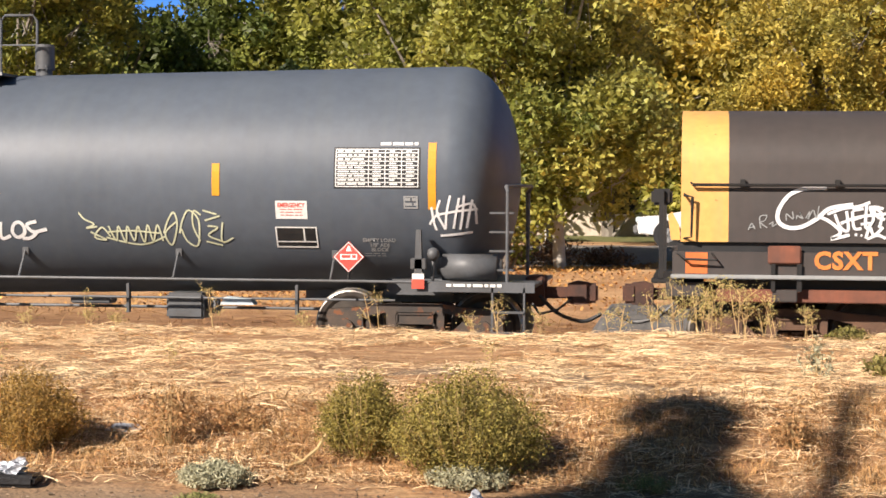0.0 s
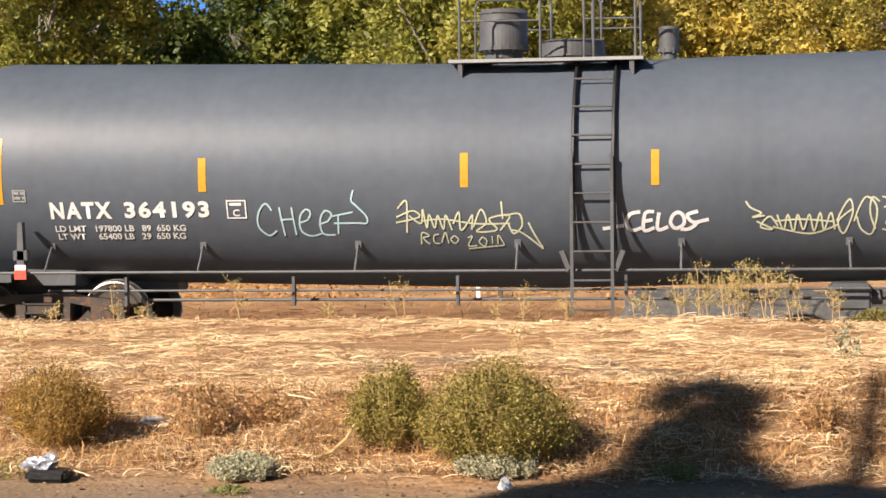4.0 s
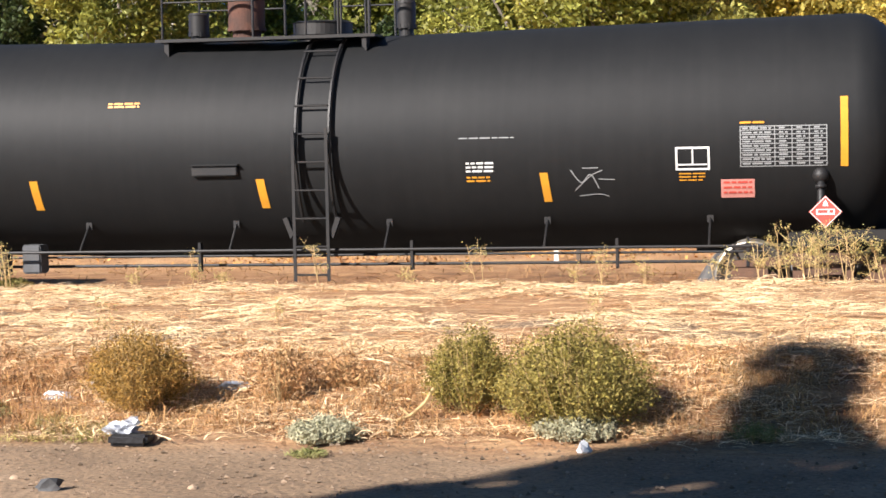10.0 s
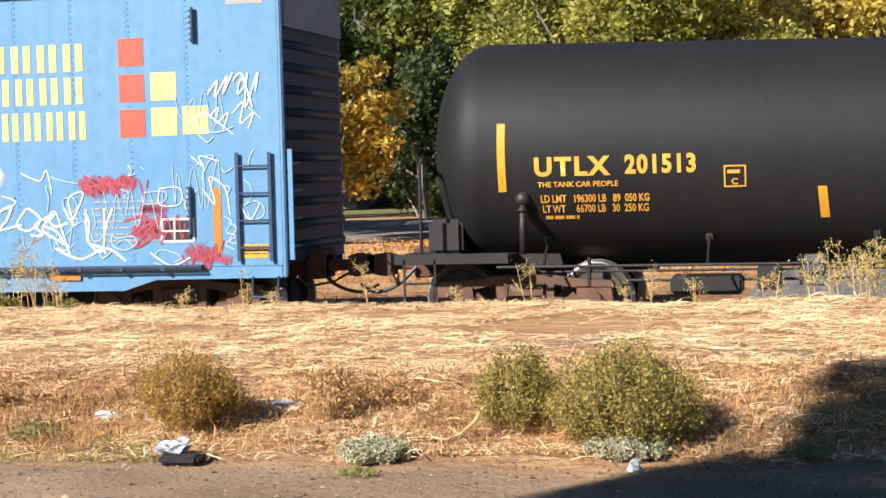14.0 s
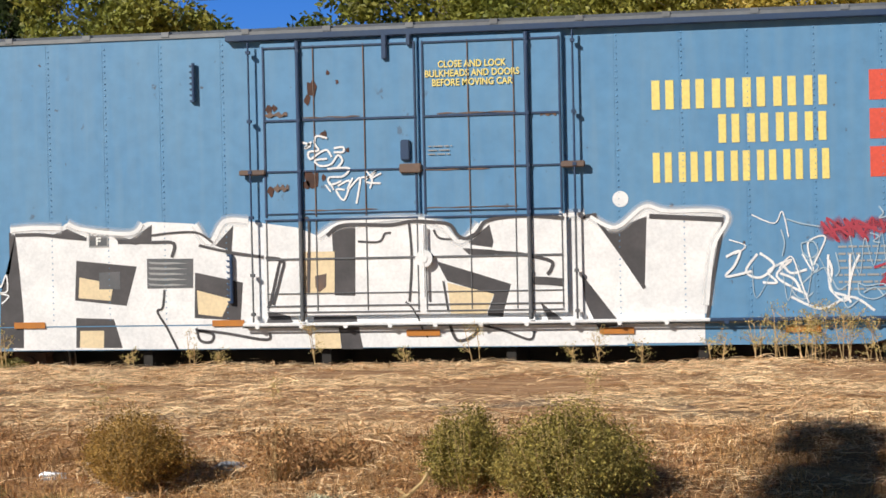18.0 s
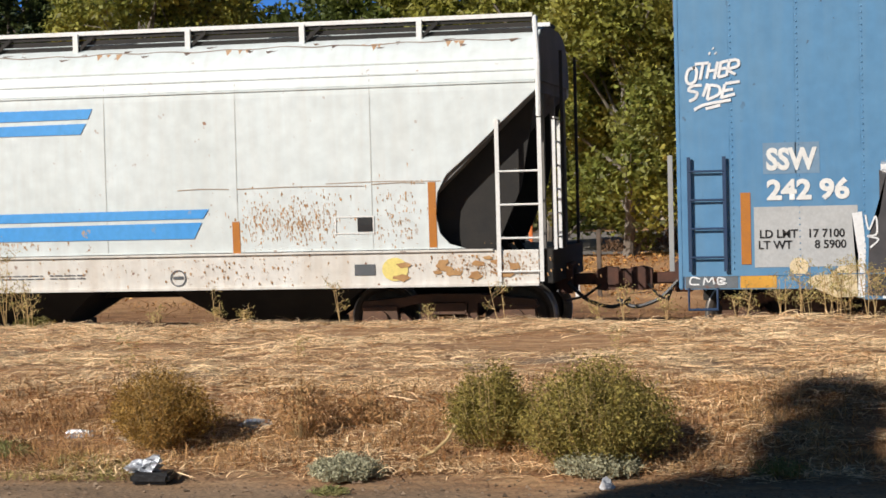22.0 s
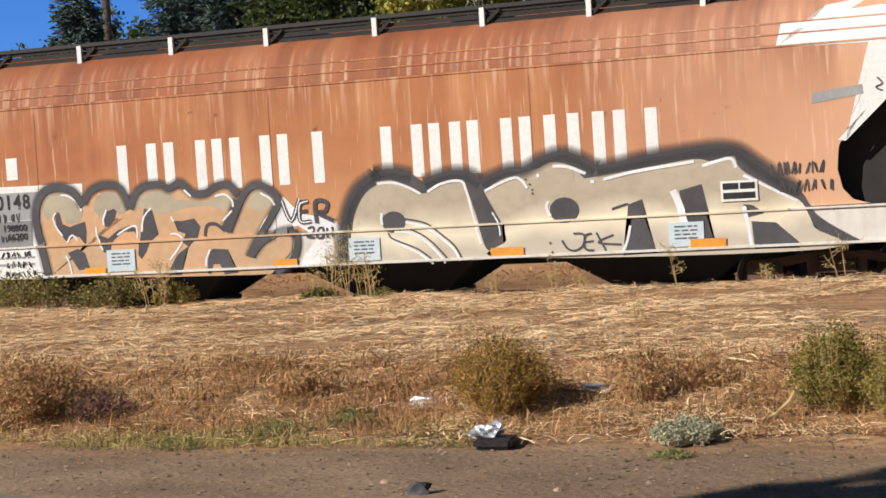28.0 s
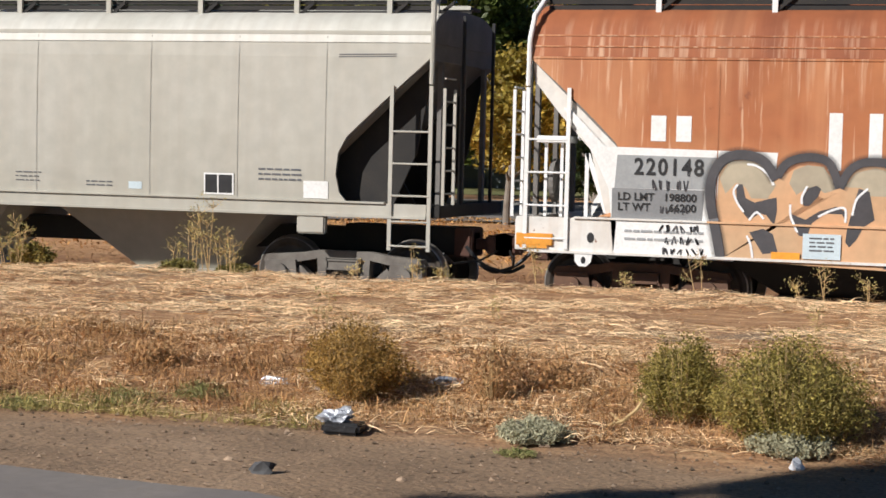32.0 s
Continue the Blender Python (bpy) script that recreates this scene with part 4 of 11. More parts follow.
def zigzag(bm, surf, x0, x1, z0, z1, n, w, seed, loops=True):
    """Quick spray scribble, all in one go."""
    rnd = random.Random(seed)
    pts = []
    for i in range(n):
        t = i / (n - 1)
        x = x0 + (x1 - x0) * t + rnd.uniform(-0.04, 0.04) * (x1 - x0) * 2.0
        z = (z0 if i % 2 else z1) + rnd.uniform(-0.25, 0.25) * (z1 - z0)
        pts.append((x, z))
    return stroke(bm, surf, pts, w)


# black tank car
XB = -27.28
black_tank, zcB, sB = tank_car("tank_car", XB, "black tank car with yellow lettering and a red placard", 8.24, 1.47, 2.33, 0.15, M_TANK_B, M_STEEL_B, TRUCK_R, (-6.95, 7.04), 0.89, (-6, -3.4, -1, 1.8, 4.4, 6))
rung_bow(black_tank, zcB, 1.47, M_STEEL_B, 0.42, 0.86)
tank_top(black_tank, zcB, 1.47, M_STEEL_B, -1.65, 1.35, [(-0.62, 0.0, 0.25, 0.62, M_RUSTY), (0.45, 0.0, 0.40, 0.25, M_STEEL_B), (-1.30, 0.0, 0.14, 0.42, M_STEEL_B), (1.60, 0.0, 0.13, 0.50, M_STEEL_B)], [(-1.55, -0.30), (0.42, 0.86), (0.9, 1.28)])
for x0, x1, z0, z1, ln in ((-7.20, -7.10, 1.84, 2.70, 0.0), (-3.24, -3.13, 1.44, 1.83, -0.03), (-0.13, -0.02, 1.43, 1.81, -0.04), (3.56, 3.66, 1.46, 1.83, -0.04), (7.26, 7.35, 1.85, 2.70, 0.0)):
    stripe(black_tank, sB, M_YEL, x0 - min(0, ln), x1 - min(0, ln), z0, z1, ln)
lettering("reporting_mark", "UTLX", -6.73, -5.77, 2.02, 2.265, sB, M_LETY, black_tank, "yellow stencilled car letters", gap=1.2, bold=0.04)
lettering("car_number", "201513", -5.59, -4.71, 2.03, 2.275, sB, M_LETY, black_tank, gap=1.15, bold=0.04)
lettering("slogan", "THE TANK CAR PEOPLE", -6.70, -5.68, 1.885, 1.955, sB, M_LETY, black_tank)
lettering("load_limit", "LD LMT   196300 LB   89  050 KG\nLT WT     66700 LB   30  250 KG", -6.67, -5.30, 1.56, 1.79, sB, M_LETY, black_tank)
part("date_bar", bars(B(), sB, -6.63, -6.2, 1.46, 1.53, 1, 12), M_LETY, black_tank)
framed(black_tank, sB, -4.37, -4.10, 1.84, 2.11, M_LETY)
lettering("plate_letter", "C", -4.28, -4.20, 1.87, 1.95, sB, M_LETY, black_tank)
part("plate_word", bars(B(), sB, -4.33, -4.15, 1.99, 2.06, 1, 2), M_LETY, black_tank)
part("top_stencil", bars(B(), sB, -2.13, -1.70, 2.76, 2.84, 2, 21), M_YEL, black_tank)
data_table(black_tank, sB, 6.05, 7.10, 1.86, 2.36, M_GREYP)
part("table_heading", bars(B(), sB, 6.05, 6.38, 2.38, 2.42, 1, 6), M_YEL, black_tank)
framed(black_tank, sB, 5.26, 5.68, 1.83, 2.12, M_WHITE, None, 0.026)
bm = B()
patch(bm, sB, 5.46, 5.48, 1.90, 2.09, 0.012)
patch(bm, sB, 5.29, 5.65, 1.89, 1.91, 0.0125)
part("box_lines", bm, M_WHITE, black_tank)
part("box_caption", bars(B(), sB, 5.30, 5.62, 1.68, 1.80, 3, 23, 0.007, 0.4), M_YEL, black_tank)
part("emergency_label", patch(B(), sB, 5.81, 6.22, 1.48, 1.71, 0.006), M_PINK, black_tank, "faded red emergency label")
part("label_writing", bars(B(), sB, 5.84, 6.19, 1.50, 1.69, 3, 7, 0.010, 0.4), M_RED, black_tank)
placard(black_tank, sB, 7.07, 1.30, 0.20, -1.47)
part("service_label", bars(B(), sB, 2.63, 2.98, 1.83, 1.98, 3, 31, 0.007, 0.5), M_WHITE, black_tank)
part("service_label", bars(B(), sB, 2.63, 2.93, 1.71, 1.80, 2, 32, 0.007, 0.5), M_YEL, black_tank)
part("chalk_lines", bars(B(), sB, 2.55, 3.25, 2.26, 2.29, 1, 33, 0.007, 0.5), M_GREYP, black_tank)
bm = B()
for p in ([(3.95, 1.86), (4.08, 1.70), (4.2, 1.80), (4.3, 1.62)], [(4.0, 1.6), (4.2, 1.78), (4.35, 1.85)], [(4.05, 1.53), (4.3, 1.55), (4.42, 1.52)], [(4.1, 1.88), (4.3, 1.88)], [(4.3, 1.74), (4.5, 1.73)]):
    stroke(bm, sB, p, 0.012)
part("chalk_sketch", bm, M_GREYP, black_tank, "thin pale chalk sketch")
part("bracket_plate", box(B(), -0.97, -0.36, sB(0, 1.92) - 0.05, sB(0, 1.92) + 0.03, 1.86, 1.99, 0.012), M_STEEL_B, black_tank, "black welded bracket plate")
part("bracket_lip", box(B(), -0.97, -0.34, sB(0, 1.99) - 0.07, sB(0, 1.99) + 0.02, 1.992, 2.012), M_TANK_B, black_tank)
for x in (7.02, -6.90):
    bm = B()
    rod(bm, (x, -1.44, 1.05), (x, -1.39, 1.72), 0.045, 12)
    bmesh.ops.create_uvsphere(bm, u_segments=14, v_segments=8, radius=0.105, matrix=Matrix.Translation((x, -1.36, 1.74)))
    rod(bm, (x, -1.41, 1.58), (x, -1.40, 1.62), 0.07, 12)
    part("vent_post", bm, M_STEEL_B, black_tank, smooth=True)
bm = B()
box(bm, -5.1, -4.2, -1.0, -0.4, 0.48, 0.72, 0.03)
part("brake_cylinder", bm, M_STEEL_B, black_tank)
part("brake_valve", box(B(), -4.0, -3.7, -1.2, -0.95, 0.55, 0.85, 0.02), M_STEEL_B, black_tank)
part("tool_box", box(B(), -3.42, -3.16, -1.30, -1.0, 0.60, 0.98, 0.02), M_STEEL_A, black_tank)
bm = B()
rod(bm, (-8.0, -0.85, 1.30), (-8.0, 0.9, 1.30), 0.12, 16)
box(bm, -8.2, -7.75, -1.1, -0.6, 1.05, 1.5, 0.05)
pipe(bm, [(-8.25, -0.9, 1.5), (-8.3, -0.9, 1.9), (-8.32, -0.8, 2.25)], 0.03)
part("hand_brake", bm, M_STEEL_B, black_tank, "black brake gear and wheel on the end deck")


# ---- spray tags on the grey tank ----
def sprayed(car, surf, material, w, label, *lines):
    tag = None
    for p in lines:
        ob = part("spray_tag" if tag is None else "spray_stroke", stroke(B(), surf, p, w), material, tag or car, label if tag is None else "")
        tag = tag or ob


sprayed(grey_tank, sA, M_AQUA, 0.022, "pale aqua sprayed word",
        [(-3.46, 1.84), (-3.54, 1.93), (-3.64, 1.8), (-3.65, 1.63), (-3.53, 1.52), (-3.42, 1.58)],
        [(-3.36, 1.88), (-3.32, 1.51)],
        [(-3.2, 1.88), (-3.17, 1.52)],
        [(-3.36, 1.72), (-3.18, 1.73)],
        [(-3.12, 1.68), (-3.0, 1.72), (-2.96, 1.81), (-3.02, 1.85), (-3.1, 1.75), (-3.1, 1.58), (-2.98, 1.51), (-2.83, 1.54)],
        [(-2.86, 1.66), (-2.74, 1.7), (-2.69, 1.79), (-2.77, 1.83), (-2.84, 1.71), (-2.82, 1.54), (-2.66, 1.52)],
        [(-2.6, 1.78), (-2.62, 1.53)],
        [(-2.68, 1.76), (-2.41, 1.81)],
        [(-2.66, 1.67), (-2.35, 1.67), (-2.24, 1.67), (-2.24, 1.76), (-2.36, 1.89), (-2.42, 1.96), (-2.39, 2.09)])
sprayed(grey_tank, sA, M_LIME, 0.021, "tangled pale lime spray tag",
        [(-1.83, 1.85), (-1.71, 1.94), (-1.73, 1.54)],
        [(-1.85, 1.74), (-1.64, 1.82), (-1.56, 1.74), (-1.86, 1.67)],
        [(-1.69, 1.76), (-1.54, 1.66), (-1.51, 1.84), (-1.47, 1.6), (-1.43, 1.77), (-1.37, 1.6), (-1.32, 1.76), (-1.26, 1.58), (-1.22, 1.76), (-1.15, 1.57)],
        [(-1.13, 1.65), (-1.05, 1.8), (-1.04, 1.57), (-0.94, 1.67), (-0.88, 1.76), (-0.9, 1.57)],
        [(-1.52, 1.69), (-1.26, 1.71), (-0.84, 1.65), (-0.41, 1.65)])
sprayed(grey_tank, sA, M_LIME, 0.021, "tangled pale lime spray tag",
        [(-0.88, 1.6), (-0.77, 1.83), (-0.71, 1.66), (-0.84, 1.55), (-0.58, 1.57), (-0.67, 1.71), (-0.41, 1.75), (-0.54, 1.56)],
        [(-0.51, 1.93), (-0.5, 1.71)],
        [(-0.46, 1.75), (-0.29, 1.77), (-0.26, 1.62), (-0.37, 1.52), (-0.43, 1.64)],
        [(-0.41, 1.57), (-0.25, 1.52), (-0.01, 1.32)],
        [(-0.18, 1.66), (-0.1, 1.49), (-0.01, 1.33)])
sprayed(grey_tank, sA, M_LIME, 0.016, "small pale lime sprayed marks",
        [(-1.56, 1.39), (-1.54, 1.54), (-1.45, 1.5), (-1.53, 1.47), (-1.45, 1.39)],
        [(-1.32, 1.52), (-1.39, 1.5), (-1.39, 1.41), (-1.32, 1.4)],
        [(-1.3, 1.41), (-1.24, 1.54), (-1.21, 1.4)],
        [(-1.13, 1.5), (-1.18, 1.45), (-1.13, 1.4), (-1.08, 1.45), (-1.13, 1.5)],
        [(-0.96, 1.47), (-0.9, 1.49), (-0.96, 1.37), (-0.85, 1.37)],
        [(-0.77, 1.48), (-0.82, 1.42), (-0.76, 1.36), (-0.72, 1.43), (-0.77, 1.48)],
        [(-0.65, 1.49), (-0.65, 1.39)],
        [(-0.58, 1.39), (-0.57, 1.5), (-0.5, 1.38)],
        [(-0.96, 1.33), (-0.5, 1.37)])
sprayed(grey_tank, sA, M_SPRAYW, 0.045, "bold white sprayed word",
        [(1.22, 1.78), (1.09, 1.75), (1.05, 1.64), (1.11, 1.55), (1.23, 1.58)],
        [(1.39, 1.78), (1.28, 1.76), (1.26, 1.55), (1.39, 1.58)],
        [(1.26, 1.66), (1.37, 1.68)],
        [(1.45, 1.77), (1.43, 1.56), (1.56, 1.59)],
        [(1.62, 1.74), (1.59, 1.64), (1.65, 1.57), (1.75, 1.62), (1.75, 1.72), (1.69, 1.77), (1.62, 1.74)],
        [(1.93, 1.78), (1.8, 1.74), (1.84, 1.66), (1.91, 1.63), (1.81, 1.56), (1.71, 1.56)],
        [(1.86, 1.63), (2.06, 1.68)],
        [(0.75, 1.57), (0.88, 1.59), (1.01, 1.61)])
sprayed(grey_tank, sA, M_LIME, 0.022, "tangled yellow-green spray tag",
        [(2.51, 1.9), (2.57, 1.82), (2.7, 1.75), (2.59, 1.7), (2.74, 1.72)],
        [(2.64, 1.65), (2.84, 1.55), (2.69, 1.58), (2.8, 1.71), (2.9, 1.59)],
        [(2.89, 1.73), (2.97, 1.54), (3.02, 1.73), (3.09, 1.52), (3.14, 1.73), (3.21, 1.54), (3.28, 1.73), (3.34, 1.52), (3.41, 1.75), (3.46, 1.54), (3.54, 1.75), (3.59, 1.54)],
        [(2.87, 1.65), (3.19, 1.67), (3.56, 1.64)],
        [(2.84, 1.58), (3.29, 1.49), (3.63, 1.6)])
sprayed(grey_tank, sA, M_LIME, 0.022, "looping pale spray tag",
        [(3.61, 1.64), (3.69, 1.82), (3.77, 1.91), (3.8, 1.74), (3.7, 1.49), (3.63, 1.64), (3.79, 1.79)],
        [(3.82, 1.64), (3.88, 1.82), (3.97, 1.94), (4.09, 1.8), (4.04, 1.49), (3.91, 1.54), (3.85, 1.7)],
        [(4.08, 1.54), (4.01, 1.74), (4.03, 1.93), (4.12, 1.88)],
        [(4.15, 1.94), (4.33, 1.89)],
        [(4.17, 1.81), (4.37, 1.87)],
        [(4.2, 1.74), (4.33, 1.72), (4.2, 1.62), (4.38, 1.54)],
        [(4.4, 1.79), (4.37, 1.54), (4.52, 1.59)],
        [(4.16, 1.54), (4.37, 1.49)])
sprayed(grey_tank, sA, M_SPRAYW, 0.03, "smeared white spray tag",
        [(7.07, 1.78), (7.12, 1.86), (7.2, 1.93)],
        [(7.21, 2.09), (7.17, 1.93), (7.27, 1.72)],
        [(7.34, 2.15), (7.29, 1.93), (7.27, 1.73)],
        [(7.45, 2.12), (7.41, 1.93), (7.37, 1.73)],
        [(7.51, 2.15), (7.49, 1.93), (7.45, 1.72)],
        [(7.61, 2.1), (7.57, 1.93), (7.53, 1.74)],
        [(7.15, 1.9), (7.41, 1.95), (7.67, 1.98)],
        [(7.41, 2.0), (7.62, 2.04), (7.65, 1.79)],
        [(7.2, 1.64), (7.4, 1.66), (7.6, 1.69)],
        [(7.1, 2.0), (7.13, 1.79), (7.16, 1.71)])

# -- blue boxcar --
XC = -45.15
HB = 7.83                     # half the body's length
boxcar = car_thing("boxcar", XC, "faded blue boxcar with plug doors and a big white graffiti piece", "boxcar")
add_trucks(boxcar, (-6.25, 6.25), TRUCK_R)
SIDE = -1.50


def sC(x, z):
    return SIDE


def sDoor(x, z):
    return SIDE - 0.075


def ax(x):
    return x - XC


for s, nm in ((-1, "side_wall"), (1, "side_wall")):
    bm = B()
    y0, y1 = (SIDE, SIDE + 0.06) if s < 0 else (-SIDE - 0.06, -SIDE)
    box(bm, -HB, HB, y0, y1, 0.96, 4.70)
    part(nm, bm, M_BLUE, boxcar)
    bm = B()
    prism(bm, [(-HB + 0.02, 0.98), (-HB + 0.02, 0.80), (-HB + 1.75, 0.79), (-HB + 2.2, 0.65), (HB - 2.2, 0.65), (HB - 1.75, 0.79), (HB - 0.02, 0.80), (HB - 0.02, 0.98)], s * 1.49, s * 1.46)
    part("side_sill", bm, M_BLUE, boxcar)
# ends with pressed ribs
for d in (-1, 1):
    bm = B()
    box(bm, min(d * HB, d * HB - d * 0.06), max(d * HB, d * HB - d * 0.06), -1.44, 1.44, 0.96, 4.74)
    e = part("end_wall", bm, M_BLUE_E, boxcar, "corrugated steel end, navy darkened for shade")
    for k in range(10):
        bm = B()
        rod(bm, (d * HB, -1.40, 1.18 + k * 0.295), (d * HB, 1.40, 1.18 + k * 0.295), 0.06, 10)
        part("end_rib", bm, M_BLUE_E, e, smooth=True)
    bm = B()
    box(bm, min(d * (HB - 0.01), d * (HB + 0.05)), max(d * (HB - 0.01), d * (HB + 0.05)), -1.50, -1.40, 0.80, 4.74, 0.015)
    part("corner_post", bm, M_BLUE, boxcar)
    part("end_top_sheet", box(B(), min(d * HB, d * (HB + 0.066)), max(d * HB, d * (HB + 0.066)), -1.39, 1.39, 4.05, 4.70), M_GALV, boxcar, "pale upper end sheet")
    coupler(boxcar, d * (HB + 0.10), d)
# roof
bm = B()
n = 9
prism(bm, [(-1.52, 4.68), (-1.52, 4.73), (-1.2, 4.80), (0, 4.92), (1.2, 4.80), (1.52, 4.73), (1.52, 4.68)], -HB, HB)
bmesh.ops.rotate(bm, verts=bm.verts, cent=(0, 0, 0), matrix=Matrix.Rotation(radians(90), 3, "Z"))
part("roof", bm, M_GALV, boxcar, "galvanised ribbed roof")
for k in range(15):
    x = -HB + 0.3 + k * (2 * HB - 0.6) / 14
    part("roof_rib", box(B(), x - 0.05, x + 0.05, -1.53, 1.53, 4.70, 4.765), M_GALV, boxcar)
M_SEAMR = mat("rusty_seam", (0.13, 0.10, 0.09), (0.20, 0.13, 0.09), 4, 0.8)
part("door_rail_top", box(B(), ax(-47.55), ax(-38.4), SIDE - 0.11, SIDE, 4.60, 4.68, 0.01), M_BLUE_D, boxcar)
# rivet rows
V, F = [], []
cols = [-52.35, -51.55, -50.78, -50.0, -49.22, -48.45, -47.62, -42.55, -41.75, -40.95, -40.15, -39.35, -38.55]
for xx in cols:
    z = 1.05
    while z < 4.6:
        b = len(V)
        x = ax(xx)
        for dx, dy, dz in ((-.012, 0, -.012), (.012, 0, -.012), (.012, 0, .012), (-.012, 0, .012)):
            V.append((x + dx, SIDE, z + dz))
        V.append((x, SIDE - 0.012, z))
        F += [(b, b + 1, b + 4), (b + 1, b + 2, b + 4), (b + 2, b + 3, b + 4), (b + 3, b, b + 4)]
        z += 0.075
tagged(raw("rivets", V, F, M_BLUE, boxcar), kind="stuff")
for xx in cols:
    part("panel_seam", box(B(), ax(xx) - 0.045, ax(xx) - 0.030, SIDE - 0.003, SIDE + 0.01, 1.0, 4.65), M_BLUE, boxcar)
# the double plug door
for x0, x1 in ((-47.10, -45.05), (-45.02, -43.22)):
    bm = B()
    box(bm, ax(x0), ax(x1), SIDE - 0.07, SIDE + 0.02, 1.08, 4.56, 0.008)
    d = part("plug_door", bm, M_BLUE, boxcar, "sliding plug door with rusted patches")
    for z, h in ((1.12, 0.008), (1.20, 0.009), (1.36, 0.006), (1.80, 0.012), (2.30, 0.011), (2.38, 0.006), (2.92, 0.010), (3.57, 0.012), (4.50, 0.010)):
        part("door_rib", box(B(), ax(x0) + 0.03, ax(x1) - 0.03, SIDE - 0.090, SIDE - 0.065, z - h, z + h), M_SHADE if z < 2.2 else M_BLUE_D, d)
    for f in (0.02, 0.34, 0.66, 0.98):
        xm = ax(x0 + (x1 - x0) * f)
        w_ = 0.011 if f in (0.02, 0.98) else 0.006
        part("door_stile", box(B(), xm - w_, xm + w_, SIDE - 0.085, SIDE - 0.065, 2.34, 4.52), M_BLUE_D if f in (0.02, 0.98) else M_SEAMR, d)
        part("door_stile", box(B(), xm - 0.006, xm + 0.006, SIDE - 0.086, SIDE - 0.065, 1.14, 2.30), M_SHADE, d)
for x, r in ((-46.60, 0.03), (-43.66, 0.03), (-47.25, 0.012), (-43.08, 0.014)):
    bm = B()
    rod(bm, (ax(x), SIDE - 0.10, 2.28), (ax(x), SIDE - 0.10, 4.58), r, 10)
    part("lock_rod", rod(B(), (ax(x), SIDE - 0.10, 1.0), (ax(x), SIDE - 0.10, 2.28), r, 10), M_SHADE, boxcar, "lower lock rod under grey overspray")
    for z in (1.1, 1.6, 2.34, 2.92, 3.57, 4.45):
        k_ = 0.05 if r > 0.03 else 0.025
        part("rod_guide", box(B(), ax(x) - k_, ax(x) + k_, SIDE - 0.13, SIDE - 0.06, z - 0.02, z + 0.02), M_BLUE_D if z > 2.2 else M_SHADE, boxcar)
    part("lock_rod", bm, M_BLUE_D, boxcar)
bm = B()
rod(bm, (ax(-45.0), SIDE - 0.16, 1.78), (ax(-45.0), SIDE - 0.10, 1.78), 0.11, 18)
rod(bm, (ax(-45.0), SIDE - 0.17, 1.78), (ax(-45.0), SIDE - 0.15, 1.78), 0.05, 12)
rod(bm, (ax(-45.0), SIDE - 0.15, 1.3), (ax(-45.0), SIDE - 0.15, 2.2), 0.016)
part("lock_wheel", bm, M_SPRAYW, boxcar, "white-sprayed lock wheel and rod")
for x0, x1, z0, z1 in ((-45.50, -45.43, 4.30, 4.62), (-45.18, -45.12, 4.46, 4.62), (-45.28, -45.16, 3.02, 3.28), (-45.30, -45.02, 2.86, 2.98), (-43.25, -42.95, 2.88, 2.96), (-47.40, -47.05, 2.88, 2.95)):
    part("door_latch", box(B(), ax(x0), ax(x1), SIDE - 0.12, SIDE - 0.05, z0, z1, 0.012), M_SEAMR if z0 < 3 else M_BLUE_D, boxcar)
for x, z, w_, h_ in ((-44.6, 2.89, 0.9, 0.018), (-46.2, 3.595, 0.8, 0.02), (-44.3, 3.595, 1.0, 0.02), (-43.4, 3.55, 0.2, 0.05), (-46.9, 3.64, 0.3, 0.06), (-46.85, 2.70, 0.2, 0.08), (-46.1, 2.415, 1.0, 0.015), (-44.4, 2.415, 1.2, 0.015)):
    part("rust_stain", shape(B(), sDoor, [(ax(x) + w_ * (k / 8 - 0.5), z + h_ * (0.5 + 0.4 * math.sin(k * 2.3 + x))) for k in range(9)] + [(ax(x) + w_ * (0.5 - k / 8), z - h_ * (0.3 + 0.3 * math.sin(k * 1.7 + x))) for k in range(9)], 0.003), M_SEAMR, boxcar)
for x0, x1, m in ((-47.4, -41.45, M_SPRAYW), (-41.45, -38.4, M_BLUE_D)):
    tr = part("door_track", box(B(), ax(x0), ax(x1), SIDE - 0.09, SIDE, 0.945, 0.985, 0.008), m, boxcar)
    # near-black strip below the track paints its shadow line
    part("track_lip", box(B(), ax(x0), ax(x1), SIDE - 0.10, SIDE - 0.085, 0.925, 0.943), M_DARK, tr)
    k = x0 + 0.2
    while k < x1 - 0.1:
        part("track_roller", rod(B(), (ax(k), SIDE - 0.115, 0.94), (ax(k), SIDE - 0.06, 0.94), 0.03, 8), m, tr)
        k += 0.58
for x, z0, z1 in ((-48.0, 3.85, 4.35), (-38.45, 3.90, 4.33), (-38.55, 1.38, 2.0), (-47.55, 1.25, 1.85)):
    bm = B()
    rod(bm, (ax(x), SIDE - 0.05, z0), (ax(x), SIDE - 0.05, z1), 0.022)
    kk = z0
    while kk < z1:
        box(bm, ax(x) - 0.05, ax(x) + 0.01, SIDE - 0.06, SIDE, kk, kk + 0.025)
        kk += 0.075
    part("rack_bar", bm, M_BLUE_D, boxcar)
ladder(boxcar, M_BLUE_D, ax(-52.88), ax(-52.45), SIDE - 0.045, 1.02, 2.43, 4)
ladder(boxcar, M_BLUE_D, ax(-37.90), ax(-37.46), SIDE - 0.045, 1.02, 2.43, 4)
